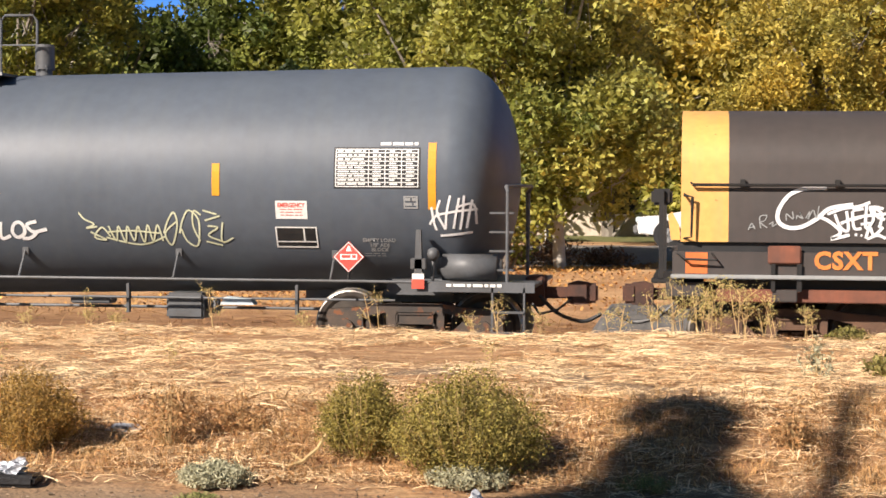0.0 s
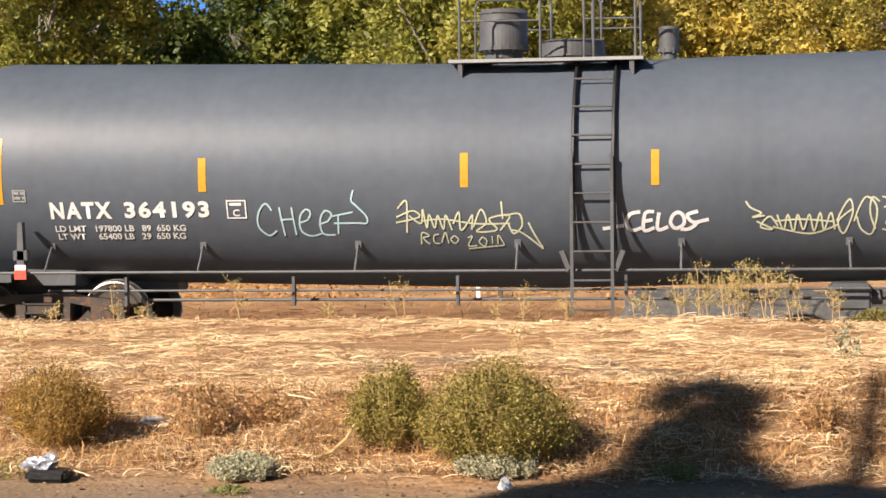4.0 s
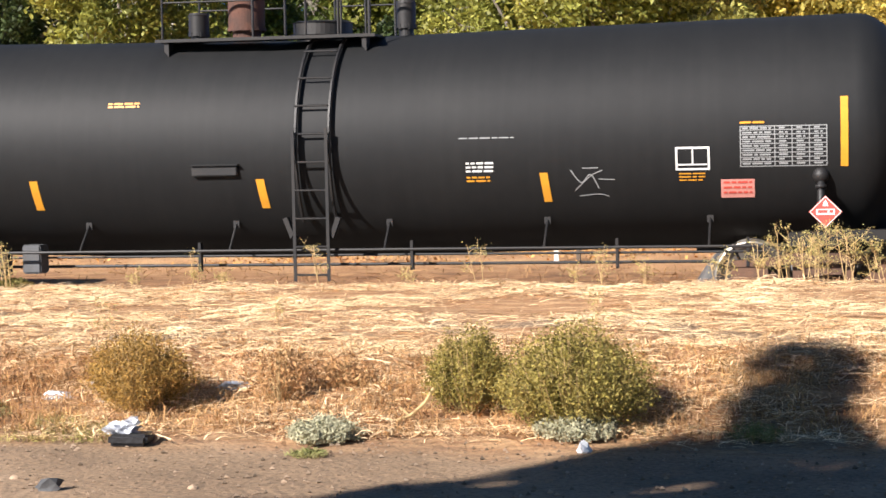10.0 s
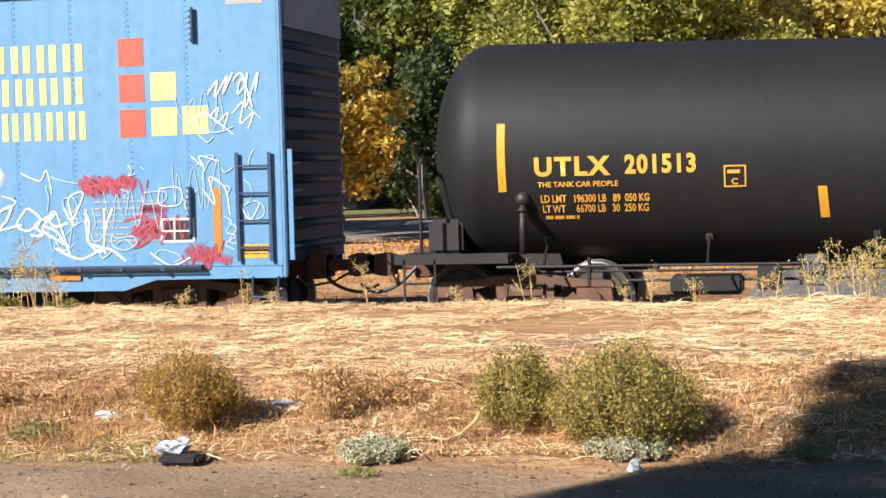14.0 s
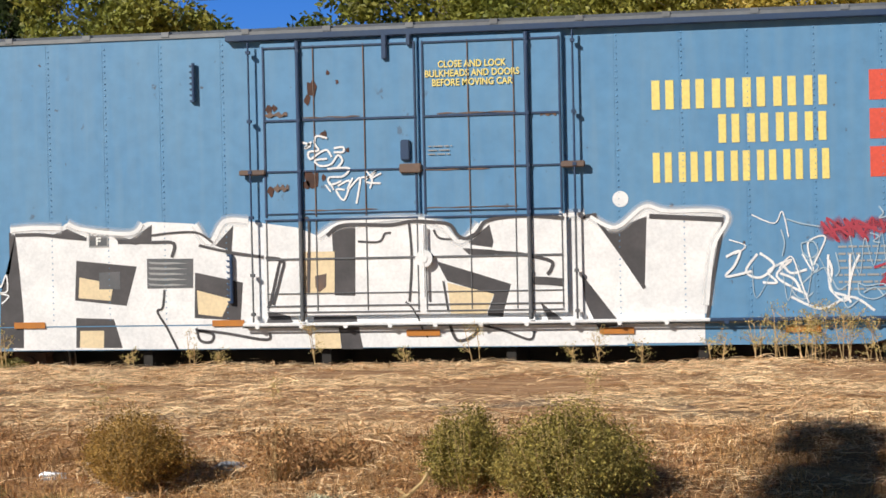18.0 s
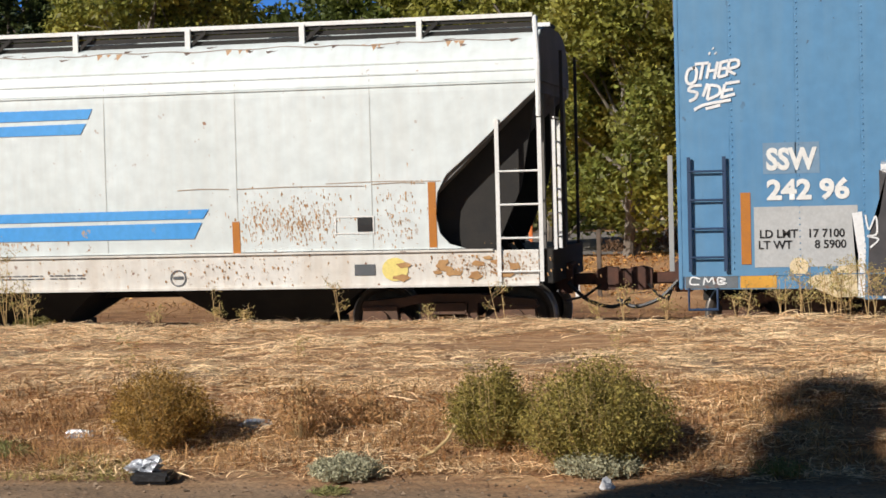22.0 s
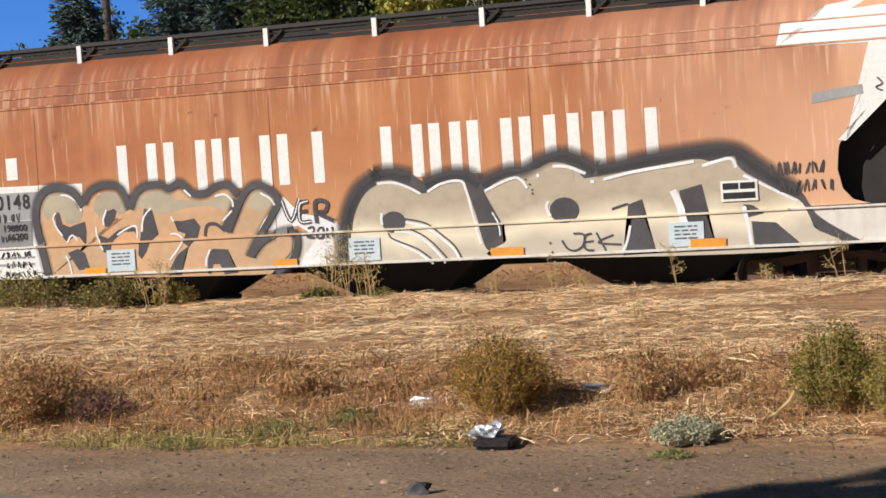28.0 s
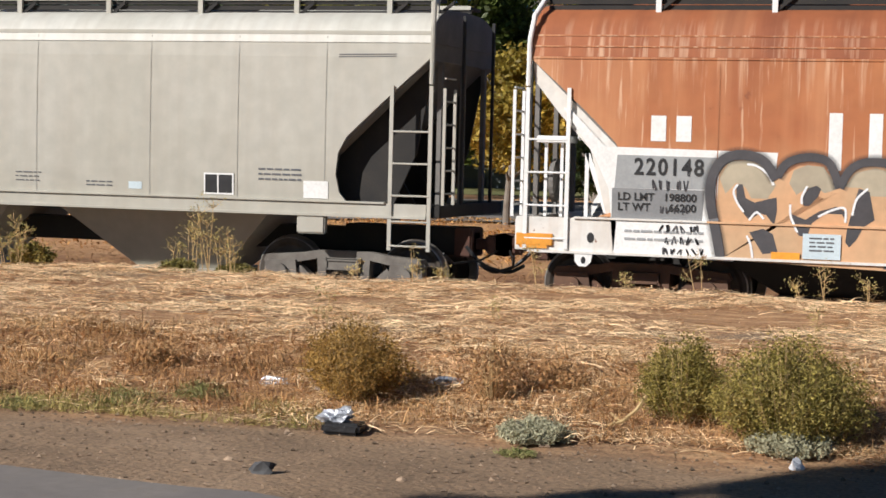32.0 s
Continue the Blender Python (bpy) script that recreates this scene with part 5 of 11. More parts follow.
for d in (-1, 1):
    bm = B()
    x = d * (HB + 0.13)
    box(bm, x - 0.03, x + 0.03, SIDE - 0.02, SIDE + 0.02, 1.03, 2.46)
    for k in range(4):
        rod(bm, (x, SIDE, 1.2 + 0.36 * k), (x, SIDE + 0.42, 1.2 + 0.36 * k), 0.014)
    part("end_ladder", bm, M_GREYP if d < 0 else M_BLUE, boxcar)
    bm = B()
    pipe(bm, [(x - d * 0.55, SIDE, 0.82), (x - d * 0.55, SIDE, 0.55), (x - d * 0.2, SIDE, 0.55), (x - d * 0.2, SIDE, 0.82)], 0.016)
    part("stirrup_step", bm, M_BLUE_D, boxcar)
for k in (-1, 1):
    part("underframe", box(B(), -HB + 0.2, HB - 0.2, -0.3 + 0.5 * k, -0.2 + 0.5 * k, 0.62, 0.95), M_DARK, boxcar)
part("floor_pan", box(B(), -HB + 0.1, HB - 0.1, -1.42, 1.42, 0.93, 0.97), M_DARK, boxcar)
part("centre_sill", box(B(), -HB + 0.3, HB - 0.3, -0.22, 0.22, 0.34, 0.93), M_DARK, boxcar)
for x in (-3.6, -1.2, 1.2, 3.6):
    part("cross_bearer", prism(B(), [(x - 0.06, 0.40), (x + 0.06, 0.40), (x + 0.06, 0.93), (x - 0.06, 0.93)], -1.40, 1.40), M_DARK, boxcar)
# marks
for x0, x1, z0, z1 in ((-52.26, -52.14, 1.10, 1.98), (-38.25, -38.14, 1.12, 1.98)):
    stripe(boxcar, sC, M_ORTAPE, ax(x0), ax(x1), z0, z1)
for x0 in (-50.55, -47.83, -45.27, -42.82, -40.55):
    stripe(boxcar, lambda x, z: SIDE - 0.012 if z > 0.985 else -1.512, M_ORTAPE, ax(x0), ax(x0 + 0.43), 0.80 if x0 > -46 else 0.95, 0.88 if x0 > -46 else 1.03)
lettering("reporting_mark", "SSW", ax(-51.94), ax(-51.33), 2.24, 2.52, sC, M_WHITE, boxcar, "white stencilled car letters", bold=0.04)
lettering("car_number", "242 96", ax(-51.94), ax(-50.95), 1.87, 2.14, sC, M_WHITE, boxcar, bold=0.04)
part("pale_ground", patch(B(), sC, ax(-51.98), ax(-51.30), 2.20, 2.58, 0.003), mat("pale_blue_patch", (0.20, 0.32, 0.46)), boxcar)
part("grey_patch", patch(B(), sC, ax(-52.1), ax(-50.86), 1.06, 1.80, 0.004), mat("pale_grey_patch", (0.52, 0.53, 0.53), (0.46, 0.47, 0.47), 3, 0.55), boxcar, "grey painted load limit panel")
lettering("load_limit", "LD LMT   17 7100\nLT WT       8 5900", ax(-52.05), ax(-51.0), 1.28, 1.52, sC, M_INK, boxcar)
part("yellow_label", patch(B(), lambda x, z: -1.492, ax(-52.28), ax(-51.84), 0.81, 0.97), M_LETY, boxcar)
part("yellow_label", patch(B(), sC, ax(-37.88), ax(-37.52), 1.06, 1.24, 0.006), M_LETY, boxcar)
part("label_lines", bars(B(), sC, ax(-37.86), ax(-37.54), 1.08, 1.22, 3, 41, 0.009, 0.3), M_INK, boxcar)
lettering("door_warning", "CLOSE AND LOCK\nBULKHEADS AND DOORS\nBEFORE MOVING CAR", ax(-44.95), ax(-43.75), 3.94, 4.26, sDoor, M_PALEY, boxcar)
part("door_note", bars(B(), sDoor, ax(-44.93), ax(-44.62), 3.05, 3.20, 3, 43, 0.012, 0.3), M_GREYP, boxcar)
framed(boxcar, sC, ax(-38.98), ax(-38.51), 1.28, 1.60, M_WHITE, M_INK, 0.03)
part("box_lines", patch(patch(B(), sC, ax(-38.80), ax(-38.78), 1.32, 1.56, 0.012), sC, ax(-38.95), ax(-38.55), 1.42, 1.44, 0.013), M_WHITE, boxcar)
# company name: plain upright blocks in its colour, and the checkered squares
NAME = [(-42.12, -39.90, 3.56, 3.92, 6), (-41.31, -39.92, 3.13, 3.48, 4), (-42.12, -39.90, 2.66, 3.03, 7)]
for x0, x1, z0, z1, k in NAME:
    w = (x1 - x0) / k
    for i in range(k):
        a = x0 + i * w
        bm = B()
        patch(bm, sC, ax(a), ax(a + w * 0.27), z0, z1, 0.006)
        patch(bm, sC, ax(a + w * 0.46), ax(a + w * 0.73), z0, z1, 0.006)
        part("name_block", bm, M_PALEY, boxcar)
for x0, z0, m in ((-39.50, 3.60, M_REDP), (-39.50, 3.13, M_REDP), (-39.50, 2.67, M_REDP), (-39.06, 3.14, M_PALEY), (-39.06, 2.68, M_PALEY), (-38.63, 2.69, M_PALEY)):
    part("colour_square", patch(B(), sC, ax(x0), ax(x0 + 0.35), z0, z0 + 0.365, 0.005), m, boxcar)

# -- covered hoppers --
SEAM = {"white_hopper_paint": mat("white_seam_grime", (0.62, 0.64, 0.62)), "rust_brown_hopper": mat("rust_seam_grime", (0.40, 0.155, 0.06)), "pale_grey_hopper_paint": mat("grey_seam_grime", (0.39, 0.375, 0.325))}

def hopper(name, xc, half, label, paint, roofpaint, sillpaint, sill0, sill1, truck, tx, posts, roof, slope, seams, lad=M_WHITE, low=0.93, crown=0.62, ledge=None):
    """A rounded-side covered hopper. slope: how far the lower end lies inside the upper one."""
    car = car_thing(name, xc, label, "hopper car")
    eave = roof - crown
    ck = crown / 0.62
    prof = [(-1.47, 1.30), (-1.49, 1.7), (-1.50, 2.3), (-1.50, 2.9), (-1.49, eave - 0.10), (-1.45, eave + 0.08 * ck), (-1.36, eave + 0.28 * ck), (-1.20, eave + 0.44 * ck), (-0.95, eave + 0.56 * ck), (-0.6, eave + 0.62 * ck), (0.0, eave + 0.64 * ck)]

    def sy(z):
        return float(np.interp(z, [p[1] for p in prof], [p[0] for p in prof]))

    def surf(x, z):
        return sy(z)

    edge = [(half, eave - 0.05), (half, 3.35), (half - 0.45, 2.95), (half - 0.85, 2.58), (half - slope + 0.12, 2.30), (half - slope, 2.08), (half - slope - 0.03, 1.80), (half - slope + 0.02, 1.56), (half - slope + 0.14, 1.42), (half - slope + 0.34, 1.36)]
    zs = sorted({1.36, 1.42, 1.56, 1.8, 2.08, 2.30, 2.58, 2.95, 3.35, eave - 0.05})
    ez, ex = [p[1] for p in edge][::-1], [p[0] for p in edge][::-1]
    for s in (-1, 1):
        cols_n = 30
        lay = []
        for inset in (0.0, 0.035):
            lay.append([[(-(xe := float(np.interp(z, ez, ex))) + 2 * xe * i / cols_n, s * (abs(sy(z)) - inset), z) for i in range(cols_n + 1)] for z in zs])
        bm = B()
        g = [[[bm.verts.new(p) for p in row] for row in l_] for l_ in lay]
        m_, n_ = len(zs) - 1, cols_n
        for l_ in g:
            for a, b in zip(l_, l_[1:]):
                for i in range(n_):
                    bm.faces.new((a[i], a[i + 1], b[i + 1], b[i]))
        for j in range(m_):
            for i in (0, n_):
                bm.faces.new((g[0][j][i], g[0][j + 1][i], g[1][j + 1][i], g[1][j][i]))
        for i in range(n_):
            for j in (0, m_):
                bm.faces.new((g[0][j][i], g[0][j][i + 1], g[1][j][i + 1], g[1][j][i]))
        part("side_sheet", bm, paint, car, "curved side sheet")
    # roof cap
    bm = B()
    top = [p for p in prof if p[1] >= eave - 0.11]
    line = top + [(-y, z) for y, z in top[::-1][1:]]
    ra = [[bm.verts.new((x, y, z)) for y, z in line] for x in (-half, -half * 0.5, 0, half * 0.5, half)]
    for a, b in zip(ra, ra[1:]):
        for i in range(len(line) - 1):
            bm.faces.new((a[i], a[i + 1], b[i + 1], b[i]))
    part("roof", bm, roofpaint, car, "rounded roof sheet", smooth=True)
    for x in (-half, half):
        bm = B()
        fa = [[bm.verts.new((x + o, y, z)) for y, z in line] for o in (-0.012, 0.012)]
        bm.faces.new(fa[0])
        bm.faces.new(fa[1][::-1])
        for i in range(len(line)):
            j = (i + 1) % len(line)
            bm.faces.new((fa[0][i], fa[0][j], fa[1][j], fa[1][i]))
        part("end_sheet", bm, M_END, car, "dark grey end sheet")
    # ends: upper bulkhead, slope sheet
    for d in (-1, 1):
        bm = B()
        prism(bm, [(d * (half - 0.02), eave - 0.05), (d * (half - 0.02), 3.32), (d * (half - 1.35), 2.05), (d * (half - 2.4), 1.25), (d * (half - 2.5), 1.25), (d * (half - 1.45), 2.10), (d * (half - 0.1), 3.40), (d * (half - 0.1), eave - 0.05)], -1.46, 1.46)
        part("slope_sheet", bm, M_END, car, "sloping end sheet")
        for y in (-1.0, 0.0, 1.0):
            bm = B()
            prism(bm, [(d * (half - 1.2), 2.10), (d * (half - 1.1), 2.10), (d * (half - 0.55), 1.2), (d * (half - 0.65), 1.2)], y - 0.03, y + 0.03)
            # right-end braces go near-black to paint in the shade there
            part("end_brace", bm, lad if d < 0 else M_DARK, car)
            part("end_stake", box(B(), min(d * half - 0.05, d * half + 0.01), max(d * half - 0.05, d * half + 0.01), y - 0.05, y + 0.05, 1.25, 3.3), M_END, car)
        # plate coloured near-black for the shade inside the right end
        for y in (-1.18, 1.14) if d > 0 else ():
            part("shear_plate", prism(B(), [(half - 1.5, 1.33), (half - 0.62, 1.33), (half - 0.28, 2.1), (half - 0.06, 3.30), (half - 1.35, 2.05)], y, y + 0.04), M_DARK, car, "end shear plate coloured near-black for shade")
        if d < 0 and paint is not M_HOP_G:
            part("gusset_plate", prism(B(), [(-half + 0.02, 3.34), (-half + 0.50, 2.95), (-half + 0.92, 2.58), (-half + slope - 0.04, 2.30), (-half + slope + 0.06, 2.08), (-half + slope + 0.06, 1.36), (-half + slope - 0.22, 1.36), (-half + 0.80, 2.2), (-half + 0.36, 2.68), (-half + 0.05, 3.06)], -1.45, -1.42), M_SILL_W, car, "pale end gusset along the slope")
        # right end sill darkened for shade; the left one keeps its paint
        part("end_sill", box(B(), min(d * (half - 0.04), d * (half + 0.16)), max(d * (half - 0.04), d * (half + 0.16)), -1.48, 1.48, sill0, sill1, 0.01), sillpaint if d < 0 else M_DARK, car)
        bm = B()
        box(bm, min(d * (half - 1.6), d * (half + 0.2)), max(d * (half - 1.6), d * (half + 0.2)), -0.25, 0.25, 0.76, 1.1)
        part("draft_sill", bm, M_DARK, car)
        coupler(car, d * (half + 0.14), d)
        # corner ladders and grab post up to the roof
        x = d * (half + 0.02)
        xl = d * (half - 0.52)
        ladder(car, lad, min(x, xl), max(x, xl), -1.52, low, 2.98, (1.06, 1.48, 1.90, 2.32) if low > 0.9 else (0.88, 1.20, 1.54, 1.96, 2.38), r=0.026)
        bm = B()
        pipe(bm, [(x, -1.52, 3.0), (x, -1.50, eave + 0.10), (x - d * 0.03, -1.40, eave + 0.42), (x - d * 0.10, -1.0, roof + 0.10)], 0.034, 8)
        part("corner_post", bm, lad, car)
        bm = B()
        xf = d * (half + 0.20)
        for y in (-1.50, -1.05):
            box(bm, xf - 0.02, xf + 0.02, y - 0.015, y + 0.015, sill1, 2.95)
        for k in range(6):
            rod(bm, (xf, -1.50, sill1 + 0.15 + k * 0.30), (xf, -1.05, sill1 + 0.15 + k * 0.30), 0.013)
        part("end_ladder", bm, lad, car)
        for y in (-0.7, 0.7):
            part("end_post", box(B(), xf - 0.02, xf + 0.02, y - 0.02, y + 0.02, sill1, eave + 0.3), M_STEEL_B, car)
    # side sill
    for s in (-1, 1):
        bm = B()
        box(bm, -half + 0.02, half - 0.02, min(s * 1.40, s * 1.50), max(s * 1.40, s * 1.50), sill0, sill1, 0.008)
        box(bm, -half + 0.02, half - 0.02, min(s * 1.40, s * 1.54), max(s * 1.40, s * 1.54), sill0 - 0.02, sill0 + 0.012)
        part("side_sill", bm, sillpaint, car)
        for x0, x1, m in ledge or [(-half + 0.6, half - 0.6, sillpaint)]:
            part("sill_ledge", box(B(), x0, x1, min(s * 1.44, s * 1.53), max(s * 1.44, s * 1.53), sill1 - 0.005, sill1 + 0.02), m, car)
    # hopper bays
    for cx in (-half * 0.50, 0.0, half * 0.50):
        bm = B()
        w0, w1 = half * 0.245, 0.62
        lo = [(-w1, -0.5), (w1, -0.5), (w1, 0.5), (-w1, 0.5)]
        hi = [(-w0, -1.38), (w0, -1.38), (w0, 1.38), (-w0, 1.38)]
        a = [bm.verts.new((cx + p, q, 0.36)) for p, q in lo]
        b = [bm.verts.new((cx + p, q, sill0 + 0.30)) for p, q in hi]
        bm.faces.new(a)
        bm.faces.new(b)
        for i in range(4):
            bm.faces.new((a[i], a[(i + 1) % 4], b[(i + 1) % 4], b[i]))
        box(bm, cx - w1 - 0.08, cx + w1 + 0.08, -0.62, 0.62, 0.28, 0.40)
        part("hopper_bay", bm, M_DARK if paint is not M_HOP_G else M_HOP_G, car, "sloped discharge hopper")
    part("centre_sill", box(B(), -half, half, -0.20, 0.20, 0.72, 1.05), M_DARK, car)
    # near-black slab added below the body as its shade
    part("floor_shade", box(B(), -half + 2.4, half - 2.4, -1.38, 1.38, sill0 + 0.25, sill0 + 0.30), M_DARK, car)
    # weld seams on the sides
    for x in seams:
        part("sheet_seam", patch(B(), surf, x, x + 0.012, 1.38, eave - 0.02, 0.005, 0.0, 0.25), SEAM[paint.name], car)
    for z, t in ((eave - 0.12, 0.02), (eave + 0.03, 0.018), (eave + 0.17, 0.02)) if crown > 0.5 else ((eave + 0.03, 0.05),):
        bm = B()
        yy = sy(z)
        box(bm, -half + 0.03, half - 0.03, yy - 0.012, yy + 0.02, z - t / 2, z + t / 2)
        part("side_bead", bm, paint, car)
    # running boards on posts along the roof edge
    for y in (0.80, -0.80):
        bm = B()
        box(bm, -half + 0.1, half - 0.1, y - 0.24, y + 0.24, roof + 0.10, roof + 0.14)
        # board and added slats are near-black, painting the shade beneath the walkway
        board = part("running_board", bm, M_DARK, car, "walkway along the roof, darkened for the shade beneath")
        for k in range(3):
            part("side_slat", box(B(), -half + 0.1, half - 0.1, y - 0.225, y - 0.205, roof - 0.10 + k * 0.075, roof - 0.04 + k * 0.075), M_DARK, board)
        part("board_edge", box(B(), -half + 0.1, half - 0.1, y - 0.255, y - 0.24, roof + 0.10, roof + 0.155, 0.003), M_STEEL_B if paint is M_HOP_R else lad, board)
    for x in posts:
        bm = B()
        prism(bm, [(x - 0.035, roof + 0.12), (x + 0.035, roof + 0.12), (x + 0.035, roof - 0.22), (x - 0.035, roof - 0.22)], -1.10, -1.05)
        part("board_post", bm, lad, board)
        bm = B()
        # brace darkened for the shadow beside its post
        prism(bm, [(x + 0.03, roof - 0.12), (x + 0.24, roof + 0.05), (x + 0.24, roof + 0.10), (x + 0.03, roof - 0.06)], -1.07, -1.05)
        part("post_brace", bm, M_DARK, board)
    for k in range(5):
        c = -half + 2.0 + k * (2 * half - 4.0) / 4
        part("hatch_cover", box(B(), c - 0.95, c + 0.95, -0.30, 0.30, roof - 0.02, roof + 0.09, 0.02), roofpaint, car)
    add_trucks(car, (-tx, tx), truck)
    return car, surf


XD = -62.22
hop_d, sD = hopper("covered_hopper", XD, 7.47, "white covered hopper with blue stripes and rust spots", M_HOP_W, M_HOP_W, M_SILL_W, 0.90, 1.33, TRUCK_R, 6.2,
                   [5.90, 4.34, 2.78, 1.21, 0.03, -1.12, -2.70, -4.24, -5.76, -7.1], 4.18, 1.30, [-6.1, -4.0, -2.04, -0.2, 1.73, 3.52, 5.31])
XE = -78.66
hop_e, sE = hopper("covered_hopper", XE, 7.62, "rust-brown covered hopper with graffiti over a white lower band", M_HOP_R, M_HOP_RD, M_SILL_W, 0.90, 1.33, TRUCK_R, 6.2,
                   [6.19, 4.68, 3.16, 1.67, 0.10, -1.56, -3.08, -4.60, -6.07], 4.10, 1.25, [-5.2, -1.4, 2.4], ledge=[(-7.0, -5.3, M_SILL_W), (-5.3, -1.0, M_TAN), (-1.0, -0.55, M_SILL_W), (-0.55, 5.7, M_PEARL), (5.7, 7.0, M_SILL_W)])
XH = -95.6
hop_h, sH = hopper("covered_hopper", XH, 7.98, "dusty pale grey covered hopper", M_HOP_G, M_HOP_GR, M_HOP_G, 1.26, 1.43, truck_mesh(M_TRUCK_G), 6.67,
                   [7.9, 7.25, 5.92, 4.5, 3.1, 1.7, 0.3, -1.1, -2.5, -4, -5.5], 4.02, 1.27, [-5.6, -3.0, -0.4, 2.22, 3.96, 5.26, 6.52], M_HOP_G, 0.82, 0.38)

# -- coil car at the head --
XG = 8.6
coil = car_thing("coil_car", XG, "black steel-coil car with a faded orange hood end", "coil car")
add_trucks(coil, (-6.3, 6.3), TRUCK_R)
prof = [(1.46, 1.60), (1.46, 2.55)] + [(1.46 * math.cos(radians(a)) ** 0.8, 2.55 + 0.72 * math.sin(radians(a))) for a in (15, 30, 45, 60, 75)] + [(0, 3.27)]
line = [(-y, z) for y, z in prof] + [(y, z) for y, z in prof[::-1][1:]]
for x0, x1, m, lab in ((-7.74, -7.16, M_COIL_Y, "faded orange hood end"), (-7.16, 7.16, M_COIL, "black hood with rust streaks"), (7.16, 7.74, M_COIL_Y, "")):
    bm = B()
    ra = [[bm.verts.new((x, y, z)) for y, z in line] for x in (x0, x1)]
    for i in range(len(line) - 1):
        bm.faces.new((ra[0][i], ra[0][i + 1], ra[1][i + 1], ra[1][i]))
    hood = part("coil_hood", bm, m, coil, lab, smooth=True)
    for x in (x0, x1) if m is M_COIL_Y else ():
        bm = B()
        bm.faces.new([bm.verts.new((x, y, z)) for y, z in line])
        part("hood_end", bm, m, hood)
# recessed black box paints the shade of the gap below the hood
part("hood_seat", box(B(), -7.78, 7.78, -1.40, 1.40, 1.46, 1.60), M_INK, coil, "black fill standing for the shade under the hood")
part("side_beam", box(B(), -7.84, 7.84, -1.47, 1.47, 1.18, 1.48, 0.01), M_COIL, coil)
part("side_rail", box(B(), -7.86, 7.86, -1.56, -1.46, 1.15, 1.20, 0.01), M_GREYP, coil, "pale edge rail")
M_BEAM = mat("rust_red_beam", (0.30, 0.10, 0.055), (0.17, 0.07, 0.045), 2, 0.8, streak=((0.10, 0.06, 0.05), 0.5))
part("lower_beam", box(B(), -7.3, 7.3, -1.40, 1.40, 0.86, 1.02, 0.01), M_BEAM, coil, "rust-red lower beam")
part("sill_box", box(B(), -7.2, 7.2, -1.30, 1.30, 1.0, 1.16, 0.01), M_STEEL_B, coil)
for d in (-1, 1):
    x = d * 7.98
    for y in (-1.36, 0.9):
        part("end_post", box(B(), x - 0.03, x + 0.03, y - 0.03, y + 0.03, 1.10, 2.24), M_STEEL_B, coil)
    part("brake_box", box(B(), x - 0.13, x + 0.13, -1.33, -1.05, 2.05, 2.25, 0.03), M_STEEL_B, coil, "black brake gear box")
    part("end_deck", box(B(), min(d * 7.70, d * 8.10), max(d * 7.70, d * 8.10), -1.40, 1.40, 1.08, 1.14, 0.01), M_STEEL_B, coil)
    part("end_flap", prism(B(), [(d * 7.745, 1.62), (d * 7.86, 1.62), (d * 7.90, 1.92), (d * 7.85, 1.97), (d * 7.76, 1.80)], -1.44, -1.39), M_COIL_Y, coil, "bent orange end flap")
    part("end_panel", box(B(), min(d * 7.45, d * 7.92), max(d * 7.45, d * 7.92), -1.44, 1.44, 0.92, 1.10, 0.01), M_COIL, coil)
for d in (-1, 1):
    coupler(coil, d * 7.7, d)
bm = B()
pipe(bm, [(-7.62, -1.47, 2.33), (-7.60, -1.53, 2.30), (7.60, -1.53, 2.30), (7.62, -1.47, 2.33)], 0.013)
rail = part("hood_rail", bm, M_STEEL_B, coil, "thin black hand rail")
for k in range(13):
    x = -6.99 + k * 1.14
    part("rail_clip", box(B(), x - 0.035, x + 0.035, -1.54, -1.45, 2.275, 2.37, 0.008), M_STEEL_B, rail)
for d in (-1, 1):
    part("grab_iron", pipe(B(), [(d * 7.70, -1.47, 2.19), (d * 7.70, -1.55, 2.17), (d * 7.60, -1.55, 2.15), (d * 7.61, -1.55, 1.66), (d * 7.70, -1.47, 1.64)], 0.013), M_STEEL_B, coil)
    part("sill_step", pipe(B(), [(d * 7.78, -1.47, 1.46), (d * 7.68, -1.58, 1.39), (d * 7.30, -1.58, 1.38), (d * 7.36, -1.47, 1.46)], 0.013), M_STEEL_B, coil)
for x in (-6.48, -3.0, 0.5, 4.0):
    pocket = part("side_pocket", box(B(), x - 0.20, x + 0.20, -1.53, -1.45, 1.34, 1.56, 0.015), M_BEAM, coil, "rusty stake pocket")
    part("pocket_bar", box(B(), x + 0.15, x + 0.21, -1.52, -1.45, 1.00, 1.34), M_STEEL_B, pocket)
    part("pocket_bar", box(B(), x - 0.16, x - 0.11, -1.52, -1.45, 1.00, 1.34), M_STEEL_B, pocket)
    part("hanger_box", box(B(), x - 0.14, x + 0.16, -1.50, -1.40, 0.87, 1.02, 0.01), M_COIL, coil)


def sG(x, z):
    return -1.472


part("orange_label", patch(B(), sG, -7.68, -7.41, 1.21, 1.47), mat("orange_label", (0.75, 0.20, 0.05)), coil)
lettering("reporting_mark", "CSXT", -6.12, -5.36, 1.27, 1.50, sG, mat("orange_mark", (0.80, 0.26, 0.06)), coil, "orange car letters", gap=1.1, bold=0.04)
sG2 = lambda x, z: -1.465
